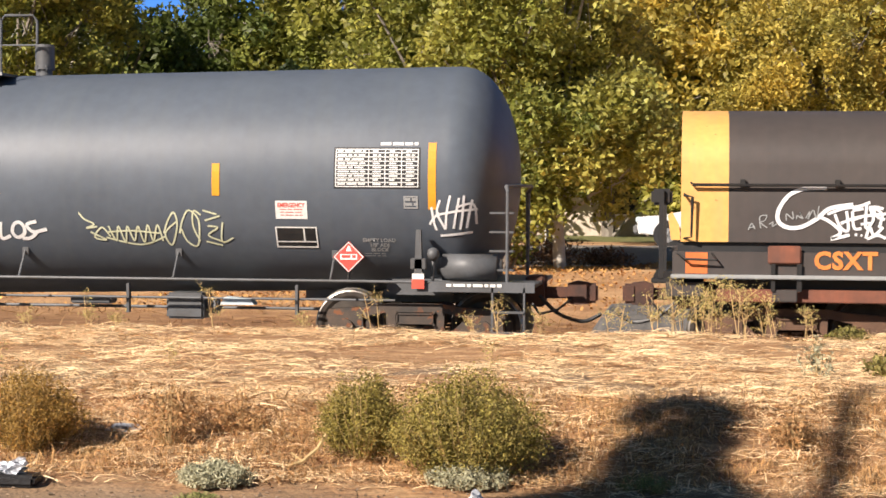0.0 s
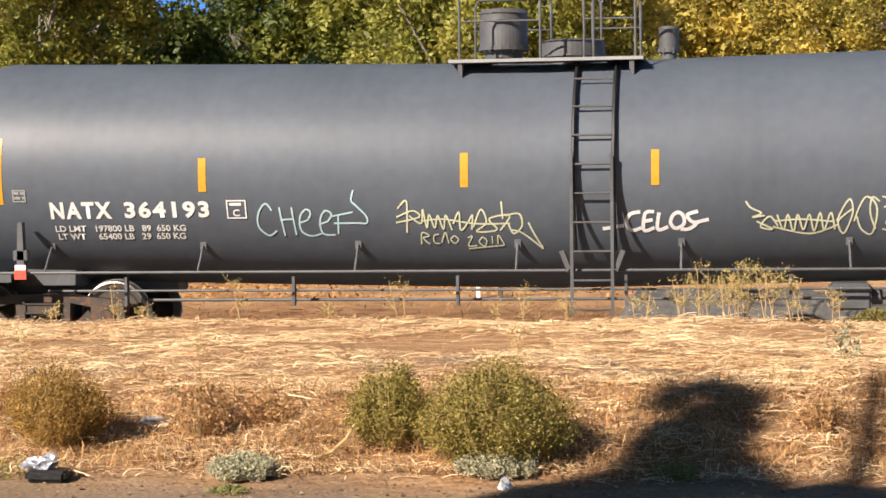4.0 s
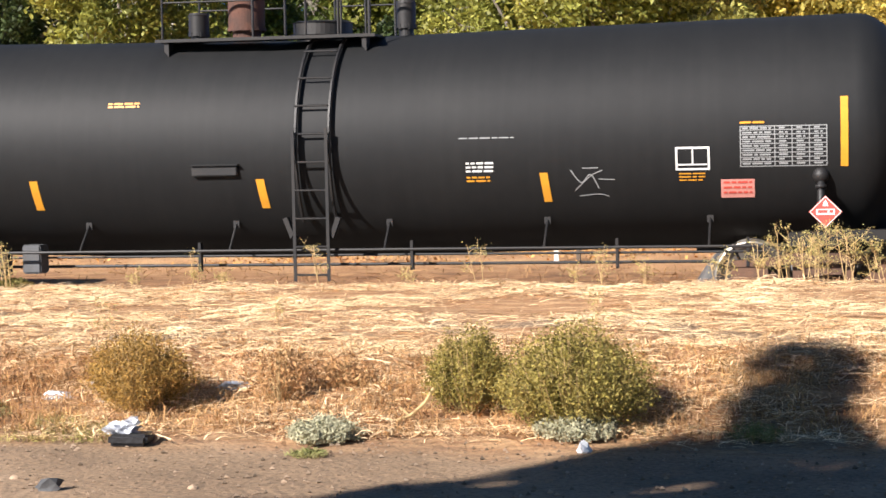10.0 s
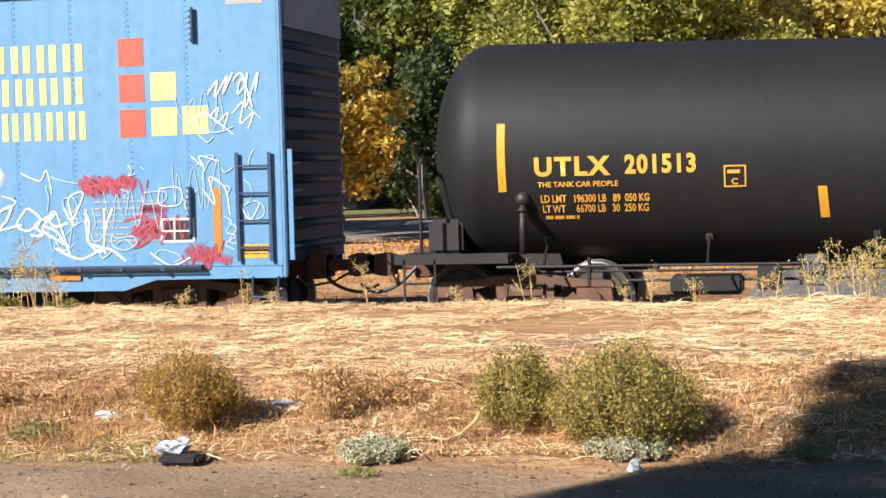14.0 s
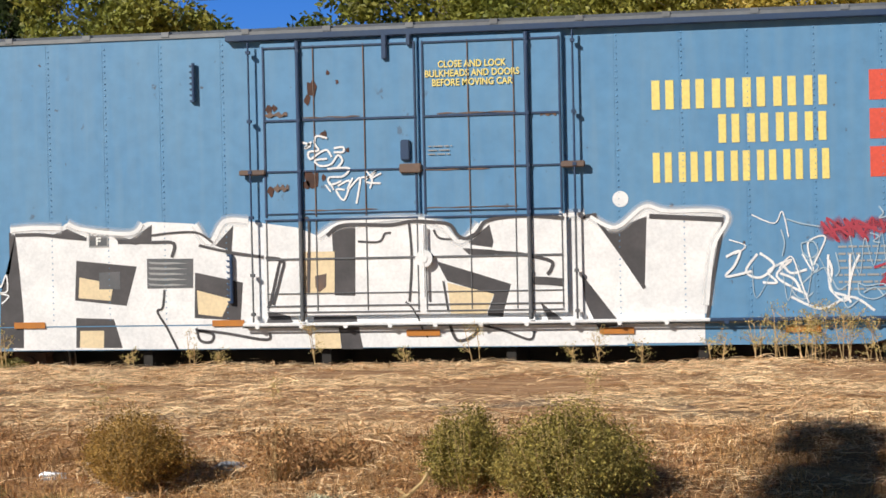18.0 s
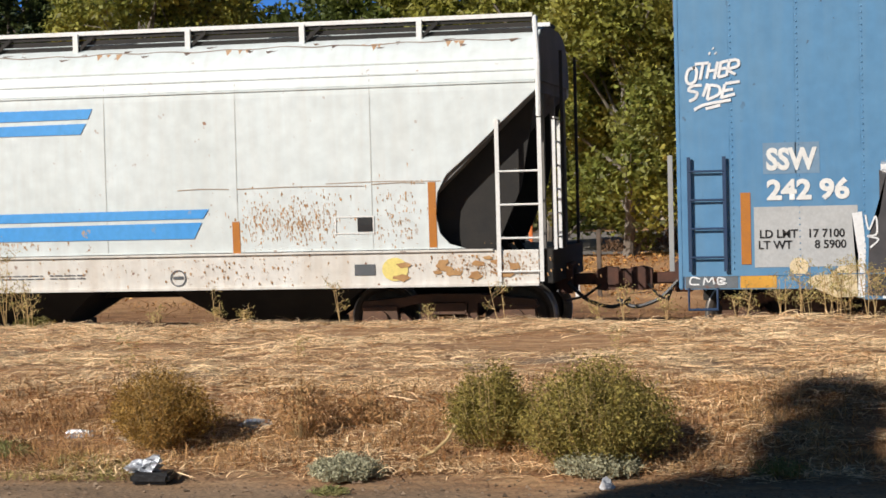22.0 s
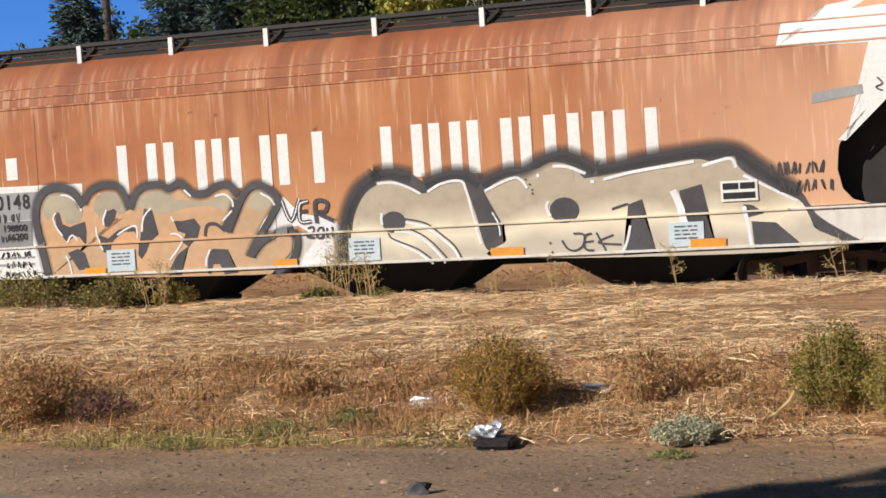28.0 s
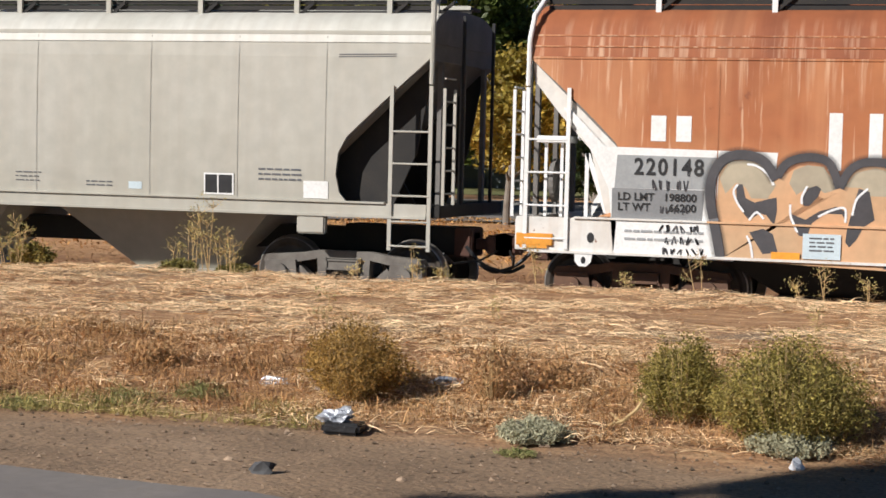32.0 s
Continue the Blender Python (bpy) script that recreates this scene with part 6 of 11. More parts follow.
sprayed(coil, sG2, M_SPRAYW, 0.05, "stroke of a white spray tag", [(-5.98, 2.27), (-6.24, 2.26), (-6.43, 2.18), (-6.55, 2.01), (-6.56, 1.87), (-6.46, 1.79), (-6.29, 1.79), (-6.10, 1.89), (-5.94, 2.02), (-5.66, 2.07)])
sprayed(coil, sG2, M_SPRAYW, 0.04, "stroke of a white spray tag", [(-6.07, 1.92), (-5.94, 1.86), (-5.81, 1.73), (-5.92, 1.65), (-5.70, 1.70)])
sprayed(coil, sG2, M_SPRAYW, 0.035, "stroke of a white spray tag", [(-5.97, 1.95), (-5.78, 2.02), (-5.59, 2.05), (-5.46, 2.10)])
sprayed(coil, sG2, M_SPRAYW, 0.035, "stroke of a white spray tag", [(-5.88, 1.95), (-5.81, 1.79), (-5.72, 1.76), (-5.74, 1.99)])
sprayed(coil, sG2, M_SPRAYW, 0.035, "stroke of a white spray tag", [(-5.67, 1.99), (-5.65, 1.79), (-5.56, 1.78)])
sprayed(coil, sG2, M_SPRAYW, 0.035, "stroke of a white spray tag", [(-5.67, 2.00), (-5.54, 2.02)])
sprayed(coil, sG2, M_SPRAYW, 0.035, "stroke of a white spray tag", [(-5.65, 1.89), (-5.56, 1.92)])
sprayed(coil, sG2, M_SPRAYW, 0.035, "stroke of a white spray tag", [(-5.50, 2.10), (-5.51, 1.79), (-5.42, 1.89), (-5.46, 2.04), (-5.32, 1.96), (-5.35, 1.79)])
sprayed(coil, sG2, M_SPRAYW, 0.035, "stroke of a white spray tag", [(-5.30, 2.02), (-5.42, 2.04), (-5.38, 1.93), (-5.28, 1.89)])
sprayed(coil, sG2, M_SPRAYW, 0.035, "stroke of a white spray tag", [(-5.81, 1.84), (-5.59, 1.92), (-5.27, 1.96)])
sprayed(coil, sG2, M_SPRAYW, 0.03, "stroke of a white spray tag", [(-5.64, 1.71), (-5.61, 1.70)])
sprayed(coil, sG2, M_SPRAYW, 0.03, "stroke of a white spray tag", [(-5.57, 1.70), (-5.55, 1.69)])
sprayed(coil, sG2, M_SPRAYW, 0.035, "stroke of a white spray tag", [(-5.51, 1.66), (-5.46, 1.79), (-5.41, 1.70), (-5.30, 1.80)])
sprayed(coil, sG2, M_SPRAYW, 0.035, "stroke of a white spray tag", [(-5.49, 1.65), (-5.37, 1.70), (-5.27, 1.66)])
sprayed(coil, sG2, M_SPRAYW, 0.03, "stroke of a white spray tag", [(-5.57, 1.83), (-5.46, 1.84), (-5.49, 1.73)])
sprayed(coil, sG2, M_GREYP, 0.014, "faint scribbled writing", [(-6.92, 1.75), (-6.88, 1.83), (-6.84, 1.76)])
sprayed(coil, sG2, M_GREYP, 0.014, "faint scribbled writing", [(-6.90, 1.78), (-6.84, 1.79)])
sprayed(coil, sG2, M_GREYP, 0.014, "faint scribbled writing", [(-6.77, 1.77), (-6.78, 1.91), (-6.70, 1.93), (-6.72, 1.87), (-6.77, 1.84), (-6.69, 1.78)])
sprayed(coil, sG2, M_GREYP, 0.014, "faint scribbled writing", [(-6.67, 1.82), (-6.62, 1.85), (-6.63, 1.80), (-6.57, 1.83)])
sprayed(coil, sG2, M_GREYP, 0.014, "faint scribbled writing", [(-6.46, 1.87), (-6.46, 1.95), (-6.38, 1.89), (-6.39, 1.98)])
sprayed(coil, sG2, M_GREYP, 0.014, "faint scribbled writing", [(-6.34, 1.89), (-6.33, 1.93), (-6.28, 1.90), (-6.30, 1.97), (-6.26, 1.89)])
sprayed(coil, sG2, M_GREYP, 0.014, "faint scribbled writing", [(-6.23, 1.90), (-6.18, 1.98), (-6.20, 1.89), (-6.14, 2.00), (-6.10, 1.90), (-6.07, 2.05)])

# ---- graffiti: filled shapes and sprayed lines, laid over panels, doors and sills ----
def relief_shape(bm, pts, off, cuts_x, cuts_z, surf):
    """A filled outline cut where the side steps in or out, each piece laid on its own level."""
    vs = [bm.verts.new((x, 0, z)) for x, z in pts]
    f = bm.faces.new(vs)
    bmesh.ops.triangulate(bm, faces=[f])
    for x in cuts_x:
        bmesh.ops.bisect_plane(bm, geom=bm.verts[:] + bm.edges[:] + bm.faces[:], plane_co=(x, 0, 0), plane_no=(1, 0, 0))
    for z in cuts_z:
        bmesh.ops.bisect_plane(bm, geom=bm.verts[:] + bm.edges[:] + bm.faces[:], plane_co=(0, 0, z), plane_no=(0, 0, 1))
    bmesh.ops.split_edges(bm, edges=bm.edges[:])
    for f in bm.faces:
        c = f.calc_center_median()
        for v in f.verts:
            v.co.y = surf(v.co.x + (c.x - v.co.x) * 0.02, v.co.z + (c.z - v.co.z) * 0.02) - off
    bmesh.ops.remove_doubles(bm, verts=bm.verts[:], dist=0.0008)
    return bm


def box_relief(x, z):
    if z < 0.975:
        return -1.492
    if -1.95 < x < 1.93 and z > 1.08:
        return SIDE - 0.072
    return SIDE


def hop_relief(x, z):
    return -1.504 if z < 1.35 else sE(x, z)


def box_line(x, z):
    return box_relief(x, z) - 0.004


def hop_line(x, z):
    return hop_relief(x, z) - 0.002


def box_fill(m, off, pts):
    part("spray_fill", relief_shape(B(), pts, 0.002 + off * 0.3, (-1.95, 1.93), (0.975, 1.08), box_relief), m, boxcar, "part of the big sprayed piece")


def box_stroke(m, w, pts):
    ob = part("spray_line", stroke(B(), box_line, pts, w, 0.005), m, boxcar)
    if m is M_SPRAYW and w >= 0.045:
        part("overspray", soft_stroke(B(), box_line, pts, w + 0.12, 0.0035), M_MIST, ob, "soft white overspray")


def hop_fill(m, off, pts):
    part("spray_fill", relief_shape(B(), pts, 0.002 + off * 0.3, (), (1.35, 1.7, 2.3, 2.9, 3.38, 3.56, 3.76, 3.92, 4.04), hop_relief), m, hop_e, "part of a sprayed name")


def hop_under(m, top):
    """The dark ground of a sprayed name: upright strips below a smooth top line."""
    line = smooth_line(top)
    bm = B()
    for a, b in zip(line, line[1:]):
        for z0, z1 in ((0.88, 1.35), (1.35, 1.7), (1.7, 3.0)):
            ka, kb = max(z0, min(z1, a[1])), max(z0, min(z1, b[1]))
            if b[0] - a[0] < 1e-4 or ka + kb < 2 * z0 + 1e-4:
                continue
            ring = [(a[0], z0), (b[0], z0)] + ([(b[0], kb)] if kb > z0 else []) + ([(a[0], ka)] if ka > z0 else [])
            bm.faces.new([bm.verts.new((x, hop_relief(x, z + (1e-3 if z == z0 else -1e-3)) - 0.0044, z)) for x, z in ring])
    part("spray_fill", bm, m, hop_e, "dark outline of a sprayed name")


def hop_stroke(m, w, pts, soft=False):
    ob = part("spray_line", stroke(B(), hop_line, pts, w, 0.0075), m, hop_e)
    if soft:
        part("overspray", soft_stroke(B(), hop_line, pts, w + 0.11, 0.0055), M_DUST, ob, "soft grey overspray")


def hop_halo(pts):
    part("overspray", soft_stroke(B(), hop_line, pts, 0.28, 0.0055), M_DUST, hop_e, "soft grey overspray")


def hop_scrawl(x0, x1, z0, z1, seed):
    """A line of hasty marker writing, too slurred to read."""
    r = random.Random(seed)
    n = max(4, int((x1 - x0) / 0.085))
    for i in range(n):
        x, w, h = x0 + (x1 - x0) * i / n, (x1 - x0) / n * 0.8, z1 - z0
        pts = [(x + w * r.random(), z0 + h * (k % 2 * 0.8 + 0.2 * r.random())) for k in range(r.choice((3, 4, 4, 5)))]
        part("marker_stroke", stroke(B(), hop_line, pts, 0.017, 0.0075), M_CHAR, hop_e)


M_LGREY = mat("pale_grey_spray", (0.62, 0.63, 0.64), (0.74, 0.74, 0.74), 2, 0.5)
M_CREAM = mat("cream_spray", (0.80, 0.66, 0.42), (0.74, 0.60, 0.38), 3, 0.55)
FIELD_TOP = [(-5.43, 2.29), (-4.71, 2.28), (-4.63, 2.33), (-4.39, 2.23), (-3.77, 2.18), (-3.62, 2.29), (-3.52, 2.32), (-2.89, 2.28), (-2.69, 2.05), (-2.51, 2.32), (-2.17, 2.3), (-1.49, 2.2), (-1.23, 2.09), (-0.97, 2.24), (-0.23, 2.25), (-0.01, 2.29), (0.35, 2.22), (0.6, 1.97), (0.74, 2.0), (0.85, 2.23), (1.86, 2.31), (2.17, 2.29), (2.56, 2.12), (2.91, 2.38), (3.12, 2.32), (3.91, 2.26)]
bm = B()
x = FIELD_TOP[0][0]
fx, fz = [p[0] for p in FIELD_TOP], [p[1] for p in FIELD_TOP]
while x < FIELD_TOP[-1][0]:
    x2 = min(x + 0.06, fx[-1])
    za, zb = float(np.interp(x, fx, fz)), float(np.interp(x2, fx, fz))
    low = 0.66 if x2 < 2.7 else 0.68
    for z0, z1 in ((low, 0.975), (0.975, 1.08), (1.08, 9)):
        y = box_relief((x + x2) / 2, (z0 + min(z1, 2)) / 2) - 0.004
        z0 = max(z0, 1.0 + (x2 - 3.63) * 4.5) if x2 > 3.63 else z0
        if z0 > min(z1, zb):
            continue
        ka, kb = min(z1, za), min(z1, zb)
        bm.faces.new([bm.verts.new(p) for p in ((x, y, z0), (x2, y, z0), (x2, y, kb), (x, y, ka))])
    x = x2
part("spray_field", bm, M_SPRAYW, boxcar, "white ground of the big sprayed piece")

box_fill(M_CHAR, 0.008, [(-5.45, 2.22), (-5.36, 2.18), (-5.31, 1.69), (-5.27, 1.12), (-5.28, 0.69), (-5.61, 0.7), (-5.58, 1.43), (-5.45, 1.69)])
box_fill(M_CHAR, 0.008, [(-4.52, 1.83), (-3.69, 1.74), (-3.84, 1.23), (-4.55, 1.31)])
box_fill(M_CHAR, 0.008, [(-4.54, 1.08), (-4.02, 1.06), (-3.91, 0.68), (-4.55, 0.69)])
box_fill(M_CHAR, 0.008, [(-2.9, 1.65), (-2.26, 1.51), (-2.3, 1.02), (-2.92, 1.06)])
box_fill(M_CHAR, 0.008, [(-4.04, 2.18), (-3.77, 2.1), (-3.47, 2.28), (-3.48, 2.07), (-3.7, 2.02), (-3.94, 2.07)])
box_fill(M_CHAR, 0.008, [(-2.82, 2.13), (-2.62, 2.0), (-2.37, 2.25), (-2.4, 1.91), (-2.62, 1.99)])
box_fill(M_CHAR, 0.008, [(-4.86, 2.17), (-4.63, 2.25), (-4.37, 2.13), (-4.77, 2.14)])
box_fill(M_CREAM, 0.014, [(-4.48, 1.61), (-4.01, 1.52), (-4.06, 1.3), (-4.5, 1.34)])
box_fill(M_CREAM, 0.014, [(-4.49, 0.91), (-4.16, 0.91), (-4.17, 0.68), (-4.5, 0.69)])
box_fill(M_CREAM, 0.014, [(-2.88, 1.42), (-2.43, 1.3), (-2.55, 1.07), (-2.87, 1.11)])
box_fill(M_SHADE, 0.014, [(-3.55, 1.84), (-2.92, 1.83), (-2.93, 1.45), (-3.55, 1.45)])
box_fill(M_GREYP, 0.019, [(-3.53, 1.8), (-3.37, 1.79), (-3.2, 1.79), (-2.99, 1.77), (-3.3, 1.76), (-3.5, 1.77)])
box_fill(M_GREYP, 0.019, [(-3.53, 1.73), (-3.31, 1.72), (-3.2, 1.72), (-3.0, 1.7), (-3.3, 1.69), (-3.51, 1.7)])
box_fill(M_GREYP, 0.019, [(-3.53, 1.66), (-3.25, 1.65), (-3.2, 1.65), (-3.0, 1.63), (-3.3, 1.62), (-3.51, 1.63)])
box_fill(M_GREYP, 0.019, [(-3.54, 1.59), (-3.37, 1.58), (-3.2, 1.58), (-3.0, 1.56), (-3.3, 1.55), (-3.51, 1.56)])
box_fill(M_GREYP, 0.019, [(-3.54, 1.52), (-3.32, 1.5), (-3.2, 1.51), (-3.0, 1.49), (-3.31, 1.48), (-3.51, 1.49)])
box_fill(M_SHADE, 0.016, [(-4.21, 1.67), (-3.92, 1.68), (-3.92, 1.45), (-4.21, 1.45)])
box_fill(M_CHAR, 0.008, [(-1.05, 2.19), (-0.9, 2.24), (-0.74, 2.25), (-0.76, 1.32), (-1.03, 1.33)])
box_fill(M_CHAR, 0.008, [(0.3, 1.74), (0.81, 1.58), (1.24, 1.44), (1.12, 1.03), (0.92, 1.04), (1.02, 1.3), (0.43, 1.49)])
box_fill(M_CHAR, 0.008, [(1.6, 1.22), (1.93, 0.93), (1.71, 0.93)])
box_fill(M_CHAR, 0.008, [(0.65, 2.02), (0.8, 2.05), (0.98, 2.19), (1.03, 1.97), (1.01, 1.9), (0.75, 1.94)])
box_fill(M_CHAR, 0.008, [(-1.33, 1.06), (-0.77, 1.06), (-0.69, 0.64), (-0.97, 0.64), (-1.01, 0.91), (-1.34, 0.92)])
box_fill(M_CHAR, 0.008, [(2.12, 1.55), (2.61, 0.9), (2.31, 0.87), (2.15, 1.23)])
box_fill(M_CHAR, 0.008, [(-1.9, 1.14), (-1.65, 1.08), (-1.6, 0.99), (-1.97, 0.95)])
box_fill(M_CHAR, 0.008, [(0.63, 1.9), (1.05, 1.87), (1.03, 1.78), (0.71, 1.82)])
box_fill(M_CREAM, 0.014, [(-1.44, 1.89), (-1.02, 1.89), (-1.03, 1.36), (-1.46, 1.36)])
box_fill(M_CREAM, 0.014, [(0.43, 1.47), (1.02, 1.32), (0.92, 1.07), (0.47, 1.08)])
box_fill(M_CREAM, 0.014, [(-1.32, 0.86), (-0.99, 0.85), (-0.98, 0.65), (-1.32, 0.65)])
box_fill(M_SEAMR, 0.018, [(-1.38, 1.88), (-1.33, 1.89), (-1.35, 1.37), (-1.4, 1.37)])
box_fill(M_SEAMR, 0.018, [(-1.28, 1.58), (-1.13, 1.61), (-1.14, 1.44), (-1.23, 1.37), (-1.28, 1.44)])
box_fill(M_CHAR, 0.008, [(2.38, 2.17), (2.46, 2.08), (2.94, 2.25), (2.9, 1.37), (2.68, 1.67)])
box_fill(M_CREAM, 0.008, [(-6.33, 0.88), (-6.2, 0.98), (-6.05, 0.97), (-5.94, 1.06), (-5.78, 1.08), (-5.64, 1.02), (-5.64, 0.69), (-5.98, 0.68), (-6.22, 0.79)])
box_fill(M_SPRAYW, 0.010, [(-5.78, 1.7), (-5.66, 1.72), (-5.62, 1.3), (-5.64, 0.68), (-5.72, 0.68), (-5.71, 1.2)])
box_fill(M_CREAM, 0.010, [(-6.42 + 0.115 * math.cos(k * 0.5236), 1.06 + 0.115 * math.sin(k * 0.5236)) for k in range(12)])
box_fill(mat("worn_grey_blue_sill", (0.17, 0.20, 0.23), (0.12, 0.12, 0.12), 3, 0.7, spots=(RUST, 0.55, 9)), 0.004, [(-7.8, 0.81), (-7.8, 0.965), (-7.16, 0.965), (-7.16, 0.81)])
box_stroke(M_SPRAYW, 0.02, [(-7.62, 0.93), (-7.72, 0.95), (-7.74, 0.87), (-7.63, 0.86)])
box_stroke(M_SPRAYW, 0.02, [(-7.58, 0.85), (-7.56, 0.94), (-7.52, 0.89), (-7.47, 0.94), (-7.45, 0.86)])
box_stroke(M_SPRAYW, 0.02, [(-7.4, 0.86), (-7.4, 0.94), (-7.31, 0.92), (-7.38, 0.9), (-7.3, 0.87), (-7.4, 0.86)])
box_stroke(M_SPRAYW, 0.022, [(-5.62, 1.68), (-5.58, 1.5), (-5.5, 1.66), (-5.49, 1.45), (-5.6, 1.42), (-5.47, 1.38), (-5.57, 1.28)])
box_fill(M_LGREY, 0.006, [(3.03, 2.16), (3.84, 2.17), (3.77, 1.75), (3.68, 1.02), (3.07, 1.31), (3.01, 1.77)])
box_stroke(M_CHAR, 0.045, [(-5.36, 2.18), (-5.01, 2.18), (-4.67, 2.14), (-4.37, 2.11)])
box_stroke(M_CHAR, 0.045, [(-3.94, 2.06), (-3.46, 2.05), (-3.18, 2.03), (-3.21, 1.85)])
box_stroke(M_CHAR, 0.03, [(-3.32, 1.43), (-3.35, 1.2), (-3.42, 1.15), (-3.3, 0.94), (-3.16, 0.66)])
box_stroke(M_CHAR, 0.03, [(-3.48, 2.14), (-3.15, 2.17), (-2.85, 2.16), (-2.65, 2.03)])
box_stroke(M_CHAR, 0.035, [(-2.84, 2.0), (-2.55, 1.93), (-2.28, 1.88), (-1.78, 1.8), (-1.75, 1.75)])
box_stroke(M_CHAR, 0.035, [(-2.9, 0.93), (-2.85, 0.77), (-2.71, 0.75), (-2.68, 0.85), (-2.88, 0.9), (-2.51, 0.86), (-1.97, 0.77), (-1.92, 0.86)])
box_stroke(M_CHAR, 0.035, [(-1.75, 1.75), (-1.86, 1.31), (-1.91, 1.18)])
box_stroke(M_CHAR, 0.045, [(-1.11, 2.09), (-0.9, 2.22), (-0.3, 2.21), (-0.03, 2.25), (0.2, 2.24), (0.47, 2.2), (0.56, 2.08), (0.67, 2.02), (0.82, 2.09), (0.96, 2.24), (1.39, 2.29), (1.92, 2.25)])
box_stroke(M_CHAR, 0.035, [(-2.48, 1.9), (-2.04, 1.84), (-1.71, 1.79), (-1.73, 1.6), (-1.84, 1.22)])
box_stroke(M_CHAR, 0.028, [(-0.71, 2.01), (-0.44, 2.0), (-0.36, 2.1), (-0.28, 2.11)])
box_stroke(M_CHAR, 0.028, [(0.27, 2.14), (0.35, 2.03), (0.63, 2.01)])
box_stroke(M_CHAR, 0.045, [(1.01, 1.84), (1.38, 1.81), (1.74, 1.72), (1.75, 1.62), (1.7, 1.55)])
box_stroke(M_CHAR, 0.022, [(-0.11, 1.24), (0.0, 1.12), (0.08, 0.9), (0.15, 0.78)])
box_stroke(M_CHAR, 0.04, [(0.44, 0.93), (0.53, 0.74), (0.72, 0.78), (0.8, 0.89)])
box_stroke(M_CHAR, 0.03, [(0.84, 0.93), (1.14, 0.85), (1.45, 0.74), (1.51, 0.84)])
box_stroke(M_CHAR, 0.028, [(-1.42, 2.28), (-1.35, 2.26), (-1.37, 1.37)])
box_stroke(M_CHAR, 0.025, [(0.38, 1.49), (0.44, 1.08)])
box_stroke(M_CHAR, 0.028, [(-0.05, 2.27), (-0.02, 1.8), (-0.06, 1.24)])
box_stroke(M_CHAR, 0.1, [(1.53, 1.48), (1.71, 1.47), (1.9, 1.45)])
box_stroke(M_CHAR, 0.045, [(2.29, 2.26), (2.57, 1.86), (2.9, 1.36)])
box_stroke(M_CHAR, 0.05, [(2.15, 2.26), (2.32, 2.28)])
box_stroke(M_CHAR, 0.06, [(2.97, 2.25), (3.42, 2.22), (3.88, 2.19)])
box_stroke(M_CHAR, 0.04, [(3.88, 2.16), (3.77, 1.64), (3.65, 0.91)])
box_stroke(M_SPRAYW, 0.06, [(-5.42, 2.25), (-5.1, 2.27), (-4.71, 2.26)])
box_stroke(M_SPRAYW, 0.05, [(-4.63, 2.32), (-4.39, 2.23), (-3.77, 2.17), (-3.6, 2.3)])
box_stroke(M_SPRAYW, 0.06, [(-2.89, 2.27), (-2.69, 2.03), (-2.49, 2.3), (-2.17, 2.3)])
box_stroke(M_SPRAYW, 0.05, [(-1.24, 2.07), (-0.97, 2.23), (-0.68, 2.26), (-0.09, 2.29), (0.35, 2.21), (0.6, 1.98), (0.85, 2.2)])
box_stroke(M_SPRAYW, 0.05, [(1.86, 2.29), (2.17, 2.29)])
box_stroke(M_SPRAYW, 0.045, [(2.24, 2.26), (2.56, 2.12), (2.91, 2.37), (3.19, 2.31), (3.91, 2.26), (3.75, 1.84), (3.66, 1.14)])
box_stroke(M_SPRAYW, 0.03, [(3.9, 1.73), (4.07, 1.8), (4.0, 1.62), (3.9, 1.49), (4.21, 1.55)])
box_stroke(M_SPRAYW, 0.03, [(4.28, 1.76), (4.14, 1.55), (4.31, 1.47), (4.48, 1.62), (4.31, 1.77)])
box_stroke(M_SPRAYW, 0.028, [(4.34, 1.41), (4.51, 1.41), (4.41, 1.55), (4.69, 1.68), (4.51, 1.48), (4.88, 1.25)])
box_stroke(M_SPRAYW, 0.02, [(4.82, 1.75), (4.95, 1.54), (4.89, 1.88), (5.1, 1.95), (4.95, 1.61)])
box_stroke(M_SPRAYW, 0.026, [(5.13, 1.74), (5.15, 1.33), (5.35, 1.19), (5.39, 1.74)])
box_stroke(M_SPRAYW, 0.015, [(4.22, 2.24), (4.49, 2.13), (4.59, 2.27), (4.66, 1.96)])
box_stroke(M_SPRAYW, 0.014, [(3.94, 1.94), (4.14, 1.86), (4.01, 1.76)])
box_stroke(M_SPRAYW, 0.022, [(6.87, 3.2), (7.01, 3.37), (6.97, 3.16), (7.15, 3.43), (7.08, 3.19), (7.22, 3.47)])
box_stroke(M_SPRAYW, 0.02, [(7.22, 3.36), (7.32, 3.46), (7.39, 3.32), (7.28, 3.19), (7.35, 3.39), (7.48, 3.01)])
box_stroke(M_SPRAYW, 0.02, [(7.42, 3.46), (7.38, 3.01), (7.56, 3.46), (7.52, 3.22)])
box_stroke(M_SPRAYW, 0.018, [(6.9, 2.92), (7.01, 3.02), (6.97, 2.81), (7.14, 2.95), (7.07, 2.74)])
box_stroke(M_SPRAYW, 0.018, [(7.21, 2.95), (7.35, 3.08), (7.31, 2.81), (7.48, 2.94), (7.41, 2.74)])
box_stroke(M_SPRAYW, 0.014, [(6.59, 2.82), (6.8, 2.96), (6.94, 2.88), (7.21, 2.67)])
box_stroke(M_SPRAYW, 0.014, [(6.62, 2.4), (6.79, 2.26), (6.73, 2.4), (7.0, 2.33)])
box_stroke(M_SPRAYW, 0.014, [(6.76, 1.98), (6.93, 1.77), (6.86, 2.12), (7.07, 1.98), (7.13, 1.63)])
